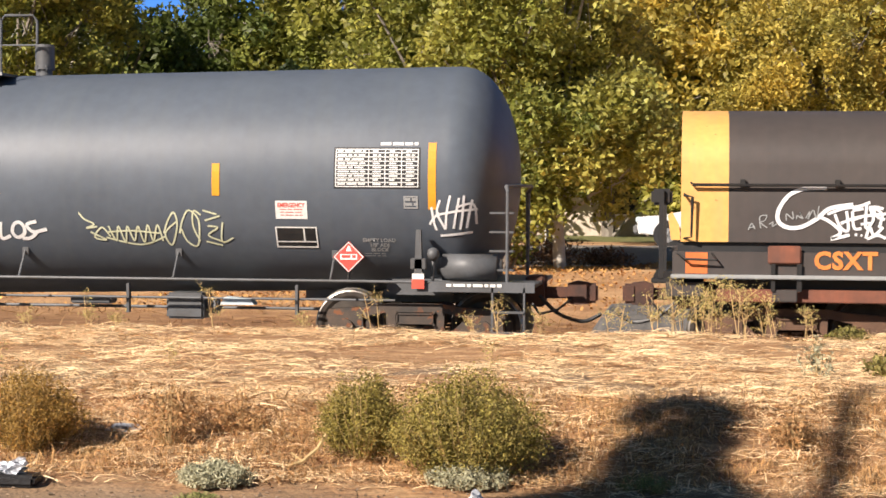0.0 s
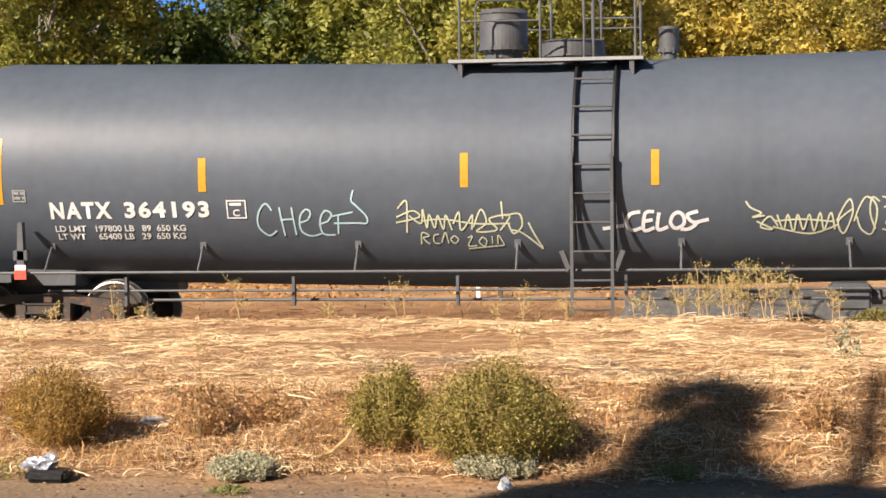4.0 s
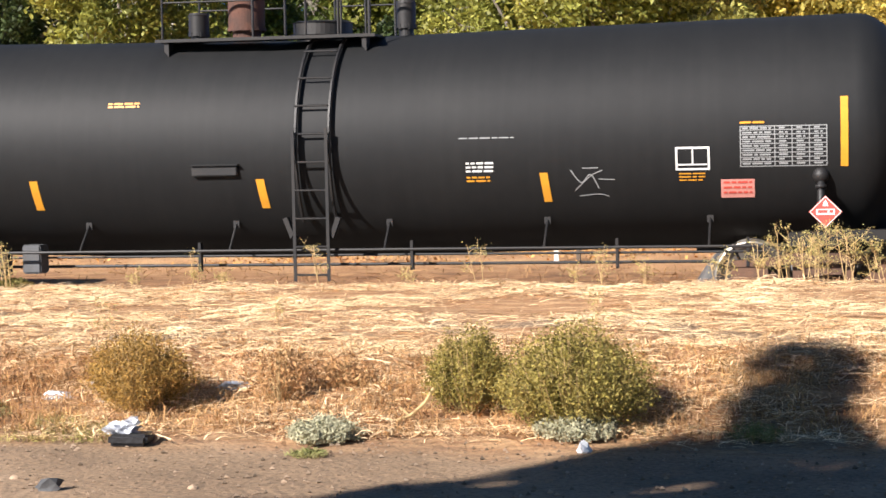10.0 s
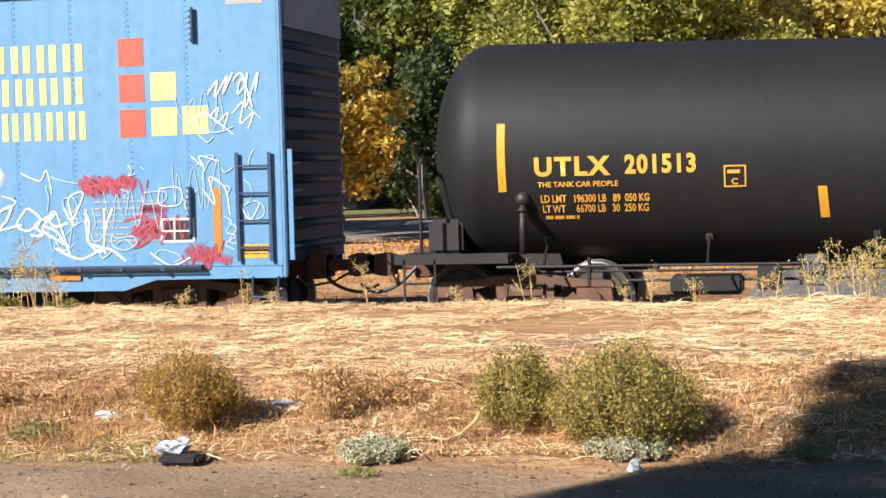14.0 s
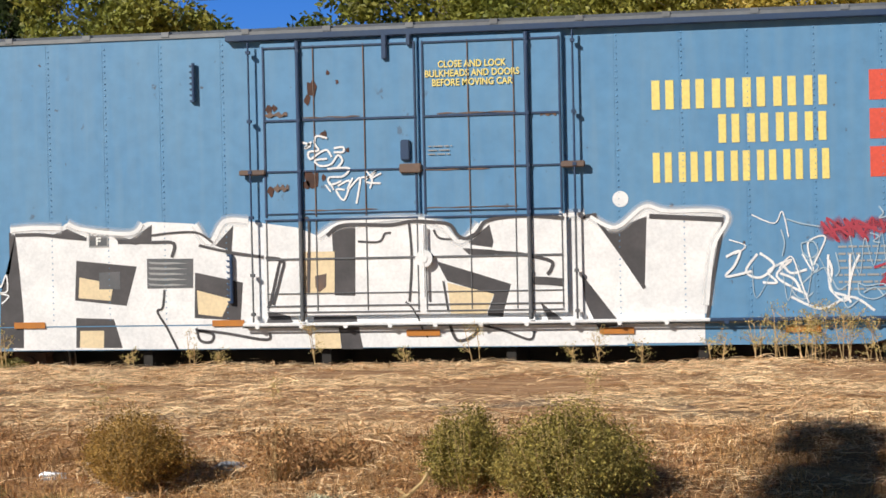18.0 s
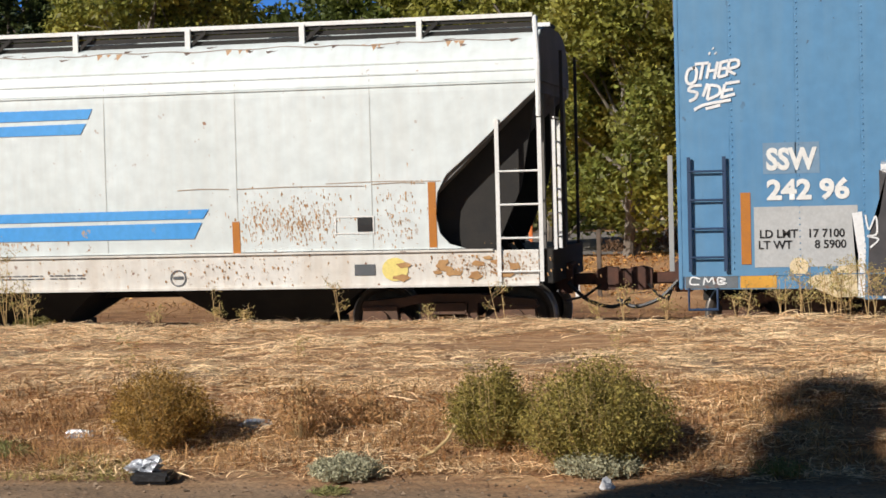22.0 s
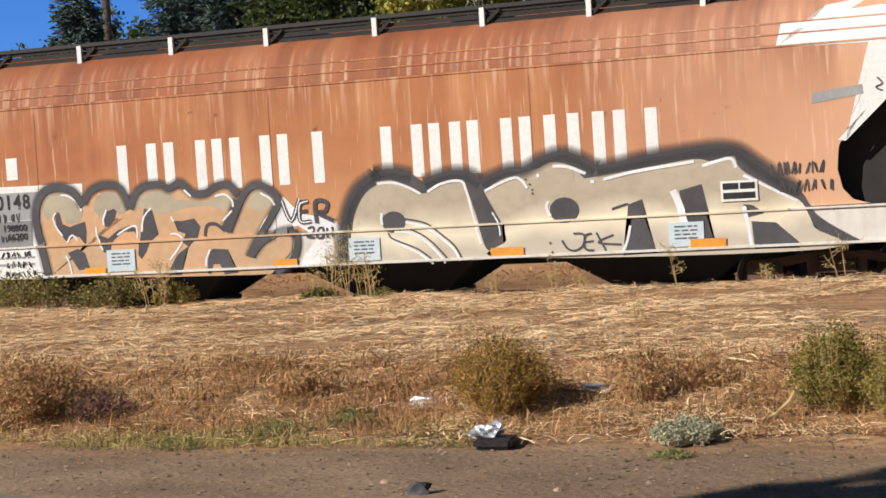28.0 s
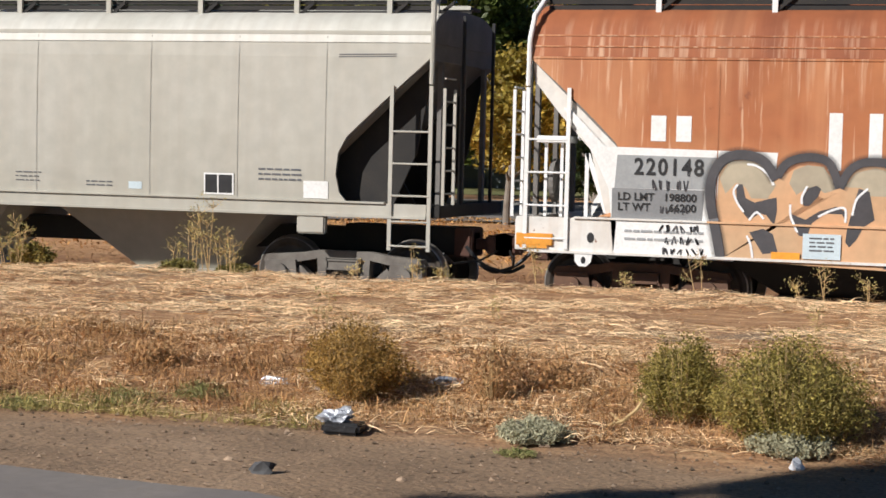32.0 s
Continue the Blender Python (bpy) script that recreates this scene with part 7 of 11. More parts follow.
box_stroke(M_SPRAYW, 0.014, [(7.27, 1.77), (7.4, 1.56), (7.54, 1.77)])
box_stroke(M_SPRAYW, 0.018, [(4.54, 1.58), (4.69, 1.72), (4.79, 1.44), (4.89, 1.15)])
box_stroke(M_SPRAYW, 0.012, [(6.17, 1.99), (6.17, 1.78), (6.44, 1.78), (6.45, 1.99), (6.17, 1.99)])
box_stroke(M_SPRAYW, 0.018, [(6.02, 1.15), (6.3, 0.98), (6.57, 1.08)])
box_stroke(M_SPRAYW, 0.03, [(4.68, 1.23), (5.04, 1.08), (5.39, 1.22), (5.67, 1.05)])
box_stroke(M_REDSP, 0.03, [(5.05, 2.14), (5.26, 1.89), (5.12, 2.18), (5.4, 1.96), (5.33, 2.17), (5.61, 1.89), (5.47, 2.14), (5.78, 1.99), (5.75, 2.17)])
box_stroke(M_REDSP, 0.03, [(5.08, 2.0), (5.4, 2.07), (5.71, 2.05)])
box_stroke(M_REDSP, 0.03, [(5.67, 1.57), (5.96, 1.64), (5.74, 1.36), (6.09, 1.57), (5.81, 1.22), (6.23, 1.43), (6.16, 1.26)])
box_stroke(M_REDSP, 0.025, [(5.89, 1.71), (6.02, 1.57), (6.23, 1.64)])
box_stroke(M_REDSP, 0.026, [(6.44, 1.12), (6.57, 0.94), (6.64, 1.15), (6.81, 0.93), (6.88, 1.11), (7.06, 0.98)])
box_stroke(M_SPRAYW, 0.036, [(-7.63, 3.53), (-7.71, 3.50), (-7.74, 3.39), (-7.70, 3.33), (-7.63, 3.37), (-7.61, 3.49), (-7.65, 3.54)])
box_stroke(M_SPRAYW, 0.036, [(-7.63, 3.57), (-7.46, 3.58)])
box_stroke(M_SPRAYW, 0.036, [(-7.53, 3.57), (-7.57, 3.38)])
box_stroke(M_SPRAYW, 0.036, [(-7.45, 3.58), (-7.49, 3.39)])
box_stroke(M_SPRAYW, 0.036, [(-7.35, 3.59), (-7.40, 3.38)])
box_stroke(M_SPRAYW, 0.036, [(-7.47, 3.48), (-7.38, 3.49)])
box_stroke(M_SPRAYW, 0.036, [(-7.31, 3.59), (-7.35, 3.40)])
box_stroke(M_SPRAYW, 0.036, [(-7.31, 3.58), (-7.22, 3.60)])
box_stroke(M_SPRAYW, 0.036, [(-7.33, 3.50), (-7.25, 3.51)])
box_stroke(M_SPRAYW, 0.036, [(-7.35, 3.40), (-7.26, 3.42)])
box_stroke(M_SPRAYW, 0.036, [(-7.21, 3.59), (-7.25, 3.41)])
box_stroke(M_SPRAYW, 0.036, [(-7.21, 3.60), (-7.11, 3.60), (-7.11, 3.53), (-7.23, 3.49), (-7.14, 3.43)])
box_stroke(M_SPRAYW, 0.036, [(-7.55, 3.31), (-7.67, 3.30), (-7.71, 3.25), (-7.61, 3.22), (-7.64, 3.15), (-7.71, 3.12)])
box_stroke(M_SPRAYW, 0.036, [(-7.48, 3.33), (-7.54, 3.17)])
box_stroke(M_SPRAYW, 0.036, [(-7.45, 3.32), (-7.49, 3.13)])
box_stroke(M_SPRAYW, 0.036, [(-7.45, 3.31), (-7.34, 3.28), (-7.35, 3.19), (-7.49, 3.13)])
box_stroke(M_SPRAYW, 0.036, [(-7.27, 3.31), (-7.32, 3.14)])
box_stroke(M_SPRAYW, 0.036, [(-7.27, 3.32), (-7.09, 3.34)])
box_stroke(M_SPRAYW, 0.036, [(-7.30, 3.23), (-7.17, 3.25)])
box_stroke(M_SPRAYW, 0.036, [(-7.32, 3.15), (-7.15, 3.19)])
box_stroke(M_SPRAYW, 0.036, [(-7.65, 3.01), (-7.52, 3.07), (-7.20, 3.12)])
box_stroke(M_SPRAYW, 0.036, [(-7.51, 3.02), (-7.33, 3.06)])
box_stroke(M_SPRAYW, 0.036, [(-7.41, 3.76), (-7.40, 3.75)])
box_stroke(M_SPRAYW, 0.036, [(-7.46, 3.70), (-7.44, 3.69)])
box_stroke(M_SPRAYW, 0.036, [(-7.38, 3.70), (-7.37, 3.69)])
box_stroke(M_SPRAYW, 0.03, [(-1.47, 3.3), (-1.31, 3.25), (-1.38, 3.21), (-1.29, 3.29)])
box_stroke(M_SPRAYW, 0.026, [(-1.08, 3.33), (-1.22, 3.36), (-1.25, 3.27), (-1.2, 3.18), (-1.33, 3.16), (-1.31, 3.07), (-1.2, 3.14), (-1.09, 3.18), (-1.03, 3.09)])
box_stroke(M_SPRAYW, 0.026, [(-1.0, 3.2), (-0.88, 3.21), (-0.88, 3.15), (-1.0, 3.15)])
box_stroke(M_SPRAYW, 0.026, [(-1.09, 3.07), (-1.25, 3.05), (-1.18, 2.98), (-1.04, 3.0), (-0.95, 3.11), (-0.89, 3.04), (-0.96, 2.95)])
box_stroke(M_SPRAYW, 0.026, [(-1.09, 2.94), (-0.89, 2.95), (-0.8, 2.93), (-0.89, 2.84), (-1.07, 2.83), (-1.05, 2.74), (-0.91, 2.78)])
box_stroke(M_SPRAYW, 0.024, [(-0.96, 2.72), (-0.8, 2.78), (-0.88, 2.54), (-0.98, 2.67), (-0.87, 2.67)])
box_stroke(M_SPRAYW, 0.024, [(-0.76, 2.82), (-0.83, 2.67), (-0.67, 2.82), (-0.69, 2.64), (-0.72, 2.49)])
box_stroke(M_SPRAYW, 0.024, [(-0.65, 2.82), (-0.53, 2.83), (-0.46, 2.9), (-0.6, 2.77), (-0.4, 2.74)])
box_stroke(M_SPRAYW, 0.022, [(-0.58, 2.9), (-0.51, 2.79), (-0.54, 2.68)])
box_stroke(M_SPRAYW, 0.022, [(-0.53, 2.8), (-0.39, 2.87)])
box_stroke(M_SPRAYW, 0.02, [(-1.12, 2.74), (-1.05, 2.65)])
box_stroke(M_SPRAYW, 0.02, [(-1.07, 2.78), (-1.01, 2.67)])
RUST_SPOTS = [
    (-1.27, 3.95, 0.13),
    (-1.34, 3.82, 0.07),
    (-1.06, 4.16, 0.04),
    (-0.94, 4.04, 0.035),
    (-1.84, 3.7, 0.07),
    (-1.77, 3.73, 0.05),
    (-1.84, 2.66, 0.07),
    (-1.13, 3.37, 0.07),
    (-1.3, 2.81, 0.15),
    (-1.37, 2.73, 0.07),
    (-1.14, 2.83, 0.05),
    (-0.82, 3.17, 0.04),
]

hop_fill(M_WHITE, 0.003, [(-7.18, 2.73), (-7.1, 2.73), (-6.62, 2.25), (-4.45, 2.22), (-4.51, 1.37), (-4.96, 0.86), (-6.48, 0.89), (-6.45, 1.29), (-6.56, 1.71), (-6.77, 2.15)])
hop_fill(M_WHITE, 0.004, [(-0.79, 1.24), (-0.34, 1.25), (-0.32, 0.88), (-1.05, 0.88), (-0.99, 1.03)])
hop_fill(M_SPRAYW, 0.0045, [(-1.36, 1.80), (-1.25, 1.86), (-1.12, 1.72), (-0.95, 1.60), (-0.72, 1.56), (-0.5, 1.50), (-0.42, 1.40), (-0.46, 1.34), (-0.88, 1.33), (-1.06, 1.45), (-1.65, 1.38), (-1.5, 1.62)])
hop_fill(M_GREYP, 0.007, [(-6.46, 2.15), (-5.18, 2.14), (-5.22, 1.74), (-6.49, 1.73)])
hop_fill(M_SHADE2, 0.0085, [(-6.52, 1.73), (-5.34, 1.73), (-5.37, 1.32), (-6.52, 1.33)])
hop_under(M_CHAR, [(-0.43, 0.89), (-0.41, 1.26), (-0.32, 1.62), (-0.13, 1.93), (0.14, 2.12), (0.41, 2.13), (0.67, 2.07), (0.85, 1.96), (1.15, 2.05), (1.45, 2.05), (1.66, 1.92), (2.04, 2.05), (2.27, 2.05), (2.55, 2.18), (2.80, 2.23), (3.04, 2.15), (3.26, 2.01), (3.52, 2.04), (3.93, 2.11), (4.56, 2.17), (4.91, 2.18), (5.14, 2.12), (5.36, 1.95), (5.62, 1.75), (5.87, 1.56), (6.10, 1.22), (6.72, 0.83)])
hop_fill(M_PEARL, 0.012, smooth_line([(-0.27, 0.88), (-0.27, 1.23), (-0.19, 1.57), (-0.01, 1.84), (0.21, 1.97), (0.13, 1.99), (0.40, 1.99), (0.61, 1.89), (0.85, 1.79), (1.14, 1.92), (1.40, 1.94), (1.48, 1.75), (1.55, 1.50), (1.61, 1.25), (1.67, 1.04), (1.77, 0.93), (1.63, 0.87)]))
hop_fill(M_PEARL, 0.012, smooth_line([(1.69, 1.78), (1.95, 1.92), (2.16, 1.96), (2.34, 1.97), (2.63, 2.10), (2.87, 2.06), (3.07, 1.95), (2.91, 1.86), (3.25, 1.88), (3.92, 1.96), (4.55, 2.03), (4.82, 1.97), (5.05, 2.04), (5.12, 1.89), (5.31, 1.74), (5.61, 1.57), (5.87, 1.42), (6.02, 1.10), (6.10, 0.82), (1.99, 0.88), (1.97, 1.11), (1.94, 1.28), (1.84, 1.48)]))
hop_fill(M_CHAR, 0.017, [(0.37 + 0.175 * math.cos(k * 0.2618), 1.43 + 0.145 * math.sin(k * 0.2618)) for k in range(24)])
hop_fill(M_CHAR, 0.017, [(2.79 + 0.204 * math.cos(k * 0.2618), 1.47 + 0.167 * math.sin(k * 0.2618)) for k in range(24)])
hop_fill(M_CHAR, 0.017, [(3.65, 1.50), (3.84, 1.56), (3.87, 1.30), (4.00, 0.86), (3.55, 0.85), (3.67, 1.17), (3.70, 1.41)])
hop_fill(M_CHAR, 0.017, [(4.33, 1.64), (4.63, 1.71), (4.66, 1.38), (4.72, 1.10), (4.79, 0.87), (4.50, 0.87), (4.42, 1.22), (4.36, 1.48)])
hop_fill(M_CHAR, 0.017, [(5.14, 1.43), (5.26, 1.41), (5.41, 1.30), (5.20, 1.26)])
hop_fill(M_CHAR, 0.017, [(5.24, 1.21), (5.55, 1.18), (5.83, 0.92), (5.83, 0.85), (5.27, 0.86)])
hop_fill(M_WHITE, 0.005, [(6.26, 3.83), (6.96, 3.91), (7.67, 3.94), (7.64, 3.23), (6.46, 2.14), (6.37, 2.16), (6.75, 2.54), (6.8, 3.32), (5.66, 3.35), (5.73, 3.64), (6.21, 3.65)])
hop_fill(M_HOP_R, 0.008, [(6.58, 3.75), (6.79, 3.88), (7.47, 3.94), (7.49, 3.8), (7.19, 3.73), (6.95, 3.78)])
hop_fill(M_GREYP, 0.007, [(6.08, 2.75), (6.7, 2.82), (6.71, 2.7), (6.07, 2.62)])
hop_fill(M_TAN, 0.01, [(-5.12, 0.88), (-5.19, 1.51), (-5.17, 1.97), (-5.04, 2.11), (-4.85, 2.15), (-4.65, 2.09), (-4.46, 1.86), (-4.34, 1.96), (-4.19, 2.07), (-3.93, 2.07), (-3.77, 1.94), (-3.70, 1.76), (-3.58, 1.97), (-3.38, 2.09), (-3.07, 2.07), (-2.98, 1.97), (-2.84, 2.04), (-2.69, 1.92), (-2.50, 1.93), (-2.23, 2.02), (-2.08, 2.00), (-1.98, 1.85), (-1.95, 1.74), (-1.75, 1.99), (-1.56, 2.00), (-1.37, 1.82), (-1.39, 1.72), (-1.67, 1.40), (-1.81, 1.12), (-1.82, 0.80), (-3.14, 0.82)])
hop_fill(M_TAN, 0.0105, [(-1.84, 0.80), (-1.81, 1.06), (-1.60, 1.25), (-1.36, 1.34), (-1.19, 1.34), (-1.14, 1.29), (-1.17, 1.10), (-1.51, 0.80)])
hop_fill(M_TAUPE, 0.013, [(-5.16, 1.89), (-5.04, 2.10), (-4.81, 2.12), (-4.62, 2.05), (-4.46, 1.82), (-4.56, 1.65), (-4.76, 1.65), (-4.83, 1.78), (-4.95, 1.84), (-5.08, 1.70)])
hop_fill(M_TAUPE, 0.013, [(-4.30, 1.85), (-4.25, 2.01), (-4.09, 2.08), (-3.89, 2.06), (-3.75, 1.86), (-3.73, 1.79), (-3.87, 1.74), (-3.98, 1.83), (-4.12, 1.77), (-4.21, 1.71)])
hop_fill(M_TAUPE, 0.013, [(-3.63, 1.82), (-3.50, 2.00), (-3.27, 2.06), (-3.04, 2.01), (-2.92, 1.90), (-2.70, 1.89), (-2.43, 1.84), (-2.24, 1.97), (-2.05, 1.93), (-2.02, 1.82), (-2.19, 1.72), (-2.47, 1.80), (-2.78, 1.78), (-3.09, 1.72), (-3.32, 1.72), (-3.43, 1.82)])
hop_fill(M_TAUPE, 0.013, [(-1.83, 1.77), (-1.73, 1.96), (-1.56, 1.98), (-1.41, 1.82), (-1.47, 1.72), (-1.65, 1.66)])
hop_fill(M_CHAR, 0.017, [(-4.95, 1.82), (-4.87, 1.82), (-4.83, 1.65), (-4.72, 1.60), (-4.58, 1.64), (-4.45, 1.67), (-4.44, 1.52), (-4.47, 1.32), (-4.57, 1.45), (-4.65, 1.47), (-4.78, 1.38), (-4.85, 1.46), (-4.94, 1.61)])
hop_fill(M_CHAR, 0.017, [(-4.77, 1.23), (-4.60, 1.28), (-4.48, 1.22), (-4.41, 0.99), (-4.60, 0.97), (-4.69, 1.11)])
hop_fill(M_CHAR, 0.017, [(-3.96, 1.83), (-3.91, 1.79), (-3.95, 1.69), (-4.05, 1.58), (-4.12, 1.58), (-4.13, 1.68), (-4.06, 1.80)])
hop_fill(M_CHAR, 0.017, [(-4.29, 1.62), (-4.26, 1.47), (-4.09, 1.41), (-3.92, 1.52), (-3.72, 1.58), (-3.59, 1.52), (-3.59, 1.37), (-3.65, 1.49), (-3.85, 1.49), (-4.01, 1.37), (-4.06, 1.20), (-4.16, 1.21), (-4.27, 1.38)])
hop_fill(M_CHAR, 0.017, [(-3.46, 1.81), (-3.33, 1.77), (-3.37, 1.58), (-3.30, 1.49), (-3.26, 1.43), (-3.38, 1.35), (-3.47, 1.18), (-3.55, 1.09), (-3.60, 1.15), (-3.58, 1.33), (-3.52, 1.59)])
hop_fill(M_CHAR, 0.017, [(-3.00, 1.61), (-2.86, 1.60), (-2.67, 1.63), (-2.58, 1.51), (-2.63, 1.37), (-2.77, 1.23), (-2.88, 1.31), (-2.83, 1.42), (-2.95, 1.46)])
hop_fill(M_CHAR, 0.017, [(-2.97, 1.13), (-2.77, 1.25), (-2.85, 1.08), (-2.92, 0.84), (-3.14, 0.84), (-3.07, 0.98)])
hop_fill(M_CHAR, 0.017, [(-2.50, 0.93), (-2.47, 1.15), (-2.39, 1.19), (-2.16, 1.17), (-2.10, 0.99), (-2.01, 0.84), (-2.23, 0.82), (-2.30, 0.97), (-2.40, 0.97), (-2.45, 0.83), (-2.50, 0.85)])
hop_stroke(M_CHAR, 0.12, [(-5.12, 0.91), (-5.18, 1.21), (-5.26, 1.55), (-5.27, 1.82), (-5.19, 2.04), (-5.04, 2.16), (-4.81, 2.18), (-4.61, 2.10), (-4.46, 1.89)], True)
hop_stroke(M_CHAR, 0.1, [(-4.45, 1.92), (-4.35, 2.08), (-4.18, 2.16), (-3.97, 2.17), (-3.81, 2.09), (-3.69, 1.81)], True)
hop_stroke(M_CHAR, 0.1, [(-3.69, 1.81), (-3.58, 2.02), (-3.42, 2.12), (-3.18, 2.13), (-3.03, 2.07), (-2.87, 2.14), (-2.76, 2.07), (-2.65, 1.98), (-2.46, 1.97), (-2.27, 2.06), (-2.08, 2.07), (-1.95, 1.92)], True)
hop_stroke(M_CHAR, 0.13, [(-1.96, 1.85), (-2.07, 1.62), (-2.20, 1.43)], True)
hop_stroke(M_CHAR, 0.1, [(-2.15, 1.42), (-1.95, 1.78), (-1.79, 1.99), (-1.60, 2.04), (-1.38, 1.90), (-1.34, 1.78), (-1.47, 1.58), (-1.63, 1.37), (-1.79, 1.12), (-1.82, 1.05)], True)
hop_stroke(M_CHAR, 0.09, [(-1.79, 1.07), (-1.60, 1.26), (-1.34, 1.37), (-1.14, 1.40)], True)
hop_stroke(M_CHAR, 0.1, [(-1.14, 1.38), (-1.07, 1.24), (-1.16, 0.99), (-1.44, 0.82)], True)
hop_stroke(M_CHAR, 0.05, [(-2.20, 1.43), (-2.33, 1.53), (-2.47, 1.52), (-2.52, 1.37)])
hop_stroke(M_SPRAYW, 0.028, [(-4.82, 2.07), (-4.70, 2.05), (-4.56, 1.95), (-4.49, 1.82)])
hop_stroke(M_SPRAYW, 0.028, [(-4.93, 1.82), (-4.98, 1.73), (-4.93, 1.59), (-4.85, 1.48)])
hop_stroke(M_SPRAYW, 0.028, [(-4.78, 1.38), (-4.69, 1.48), (-4.60, 1.40)])
hop_stroke(M_SPRAYW, 0.028, [(-4.80, 1.19), (-4.75, 1.08), (-4.72, 0.92)])
hop_stroke(M_SPRAYW, 0.028, [(-4.08, 1.82), (-4.14, 1.69), (-4.14, 1.60)])
hop_stroke(M_SPRAYW, 0.028, [(-4.28, 1.59), (-4.27, 1.44), (-4.18, 1.25)])
hop_stroke(M_SPRAYW, 0.028, [(-3.94, 1.45), (-3.76, 1.54), (-3.62, 1.56), (-3.61, 1.39)])
hop_stroke(M_SPRAYW, 0.028, [(-3.35, 1.81), (-3.48, 1.68), (-3.53, 1.48)])
hop_stroke(M_SPRAYW, 0.028, [(-3.04, 1.67), (-3.00, 1.60)])
hop_stroke(M_SPRAYW, 0.028, [(-3.07, 1.43), (-2.94, 1.41), (-2.88, 1.31), (-2.96, 1.20), (-3.09, 1.06)])
hop_stroke(M_SPRAYW, 0.028, [(-2.80, 2.04), (-2.69, 1.94)])
hop_stroke(M_SPRAYW, 0.028, [(-2.31, 1.92), (-2.16, 1.94), (-2.05, 1.85), (-2.04, 1.76)])
hop_stroke(M_SPRAYW, 0.028, [(-2.06, 1.71), (-2.22, 1.57)])
hop_stroke(M_SPRAYW, 0.028, [(-1.60, 1.93), (-1.46, 1.85), (-1.39, 1.75)])
hop_stroke(M_SPRAYW, 0.028, [(-1.45, 1.66), (-1.59, 1.51), (-1.67, 1.38)])
hop_stroke(M_SPRAYW, 0.028, [(-2.44, 1.18), (-2.51, 1.04), (-2.52, 0.95)])
hop_halo([(-0.43, 0.87), (-0.41, 1.24), (-0.32, 1.60), (-0.13, 1.91), (0.14, 2.08), (0.14, 2.10), (0.41, 2.11), (0.67, 2.05)])
hop_halo([(0.85, 1.94), (1.15, 2.03), (1.45, 2.03), (1.66, 1.90)])
hop_halo([(1.66, 1.90), (2.04, 2.03), (2.27, 2.03), (2.55, 2.16), (2.80, 2.21), (3.04, 2.13), (3.26, 1.99)])
hop_halo([(3.26, 1.99), (3.52, 2.02), (3.93, 2.09), (4.56, 2.15), (4.91, 2.16), (5.14, 2.10), (5.36, 1.93), (5.62, 1.73), (5.87, 1.54)])
hop_stroke(M_CHAR, 0.03, [(3.43, 1.45), (3.53, 1.48), (3.65, 1.51)])
hop_stroke(M_CHAR, 0.022, [(0.52, 1.47), (0.84, 1.39), (1.09, 1.21), (1.25, 1.06), (1.35, 0.87)])
hop_stroke(M_CHAR, 0.022, [(0.36, 1.35), (0.62, 1.32), (0.87, 1.18), (1.10, 0.94), (1.13, 0.86)])
hop_stroke(M_CHAR, 0.022, [(0.29, 1.29), (0.33, 1.22), (0.43, 1.17), (0.73, 1.04), (0.96, 0.86)])
hop_stroke(M_SPRAYW, 0.03, [(0.54, 1.42), (0.83, 1.34), (1.06, 1.18), (1.22, 1.03), (1.31, 0.87)])
hop_stroke(M_SPRAYW, 0.03, [(0.38, 1.30), (0.61, 1.27), (0.84, 1.14), (1.05, 0.92), (1.09, 0.85)])
hop_stroke(M_SPRAYW, 0.03, [(0.34, 1.18), (0.45, 1.13), (0.71, 1.00), (0.92, 0.85)])
hop_stroke(M_SPRAYW, 0.035, [(0.17, 1.96), (0.40, 1.96), (0.61, 1.89), (0.79, 1.79)])
hop_stroke(M_SPRAYW, 0.035, [(0.89, 1.81), (1.10, 1.91), (1.37, 1.93), (1.45, 1.79), (1.53, 1.42), (1.62, 1.08)])
hop_stroke(M_SPRAYW, 0.035, [(1.71, 1.78), (1.95, 1.88), (2.14, 1.93), (2.24, 1.88), (2.30, 1.78)])
hop_stroke(M_SPRAYW, 0.04, [(2.67, 2.05), (2.87, 2.03), (3.11, 1.93)])
hop_stroke(M_SPRAYW, 0.04, [(3.35, 1.84), (3.72, 1.91), (4.16, 1.96), (4.55, 2.00)])
hop_stroke(M_SPRAYW, 0.04, [(4.65, 1.94), (4.82, 1.98), (5.02, 2.01), (5.08, 1.89)])
hop_stroke(M_SPRAYW, 0.035, [(5.17, 1.79), (5.46, 1.63), (5.83, 1.43)])
hop_stroke(M_SPRAYW, 0.09, [(4.25, 1.65), (4.33, 1.44), (4.41, 1.12), (4.47, 0.88)])
hop_stroke(M_SPRAYW, 0.035, [(3.67, 1.23), (3.62, 1.04), (3.54, 0.87)])
hop_stroke(M_SPRAYW, 0.05, [(5.15, 1.40), (5.20, 1.16), (5.23, 0.87)])
hop_stroke(M_SPRAYW, 0.04, [(2.58, 1.60), (2.55, 1.52), (2.59, 1.40)])
hop_stroke(M_SPRAYW, 0.045, [(2.44, 1.94), (2.48, 1.94)])
hop_stroke(M_SPRAYW, 0.045, [(3.17, 1.82), (3.22, 1.82)])
hop_stroke(M_SPRAYW, 0.04, [(0.21, 1.56), (0.19, 1.48), (0.20, 1.40)])
hop_stroke(M_SPRAYW, 0.02, [(1.79, 1.49), (1.88, 1.30), (1.89, 1.18)])
hop_stroke(M_CHAR, 0.025, [(2.28, 1.91), (2.30, 1.89)])
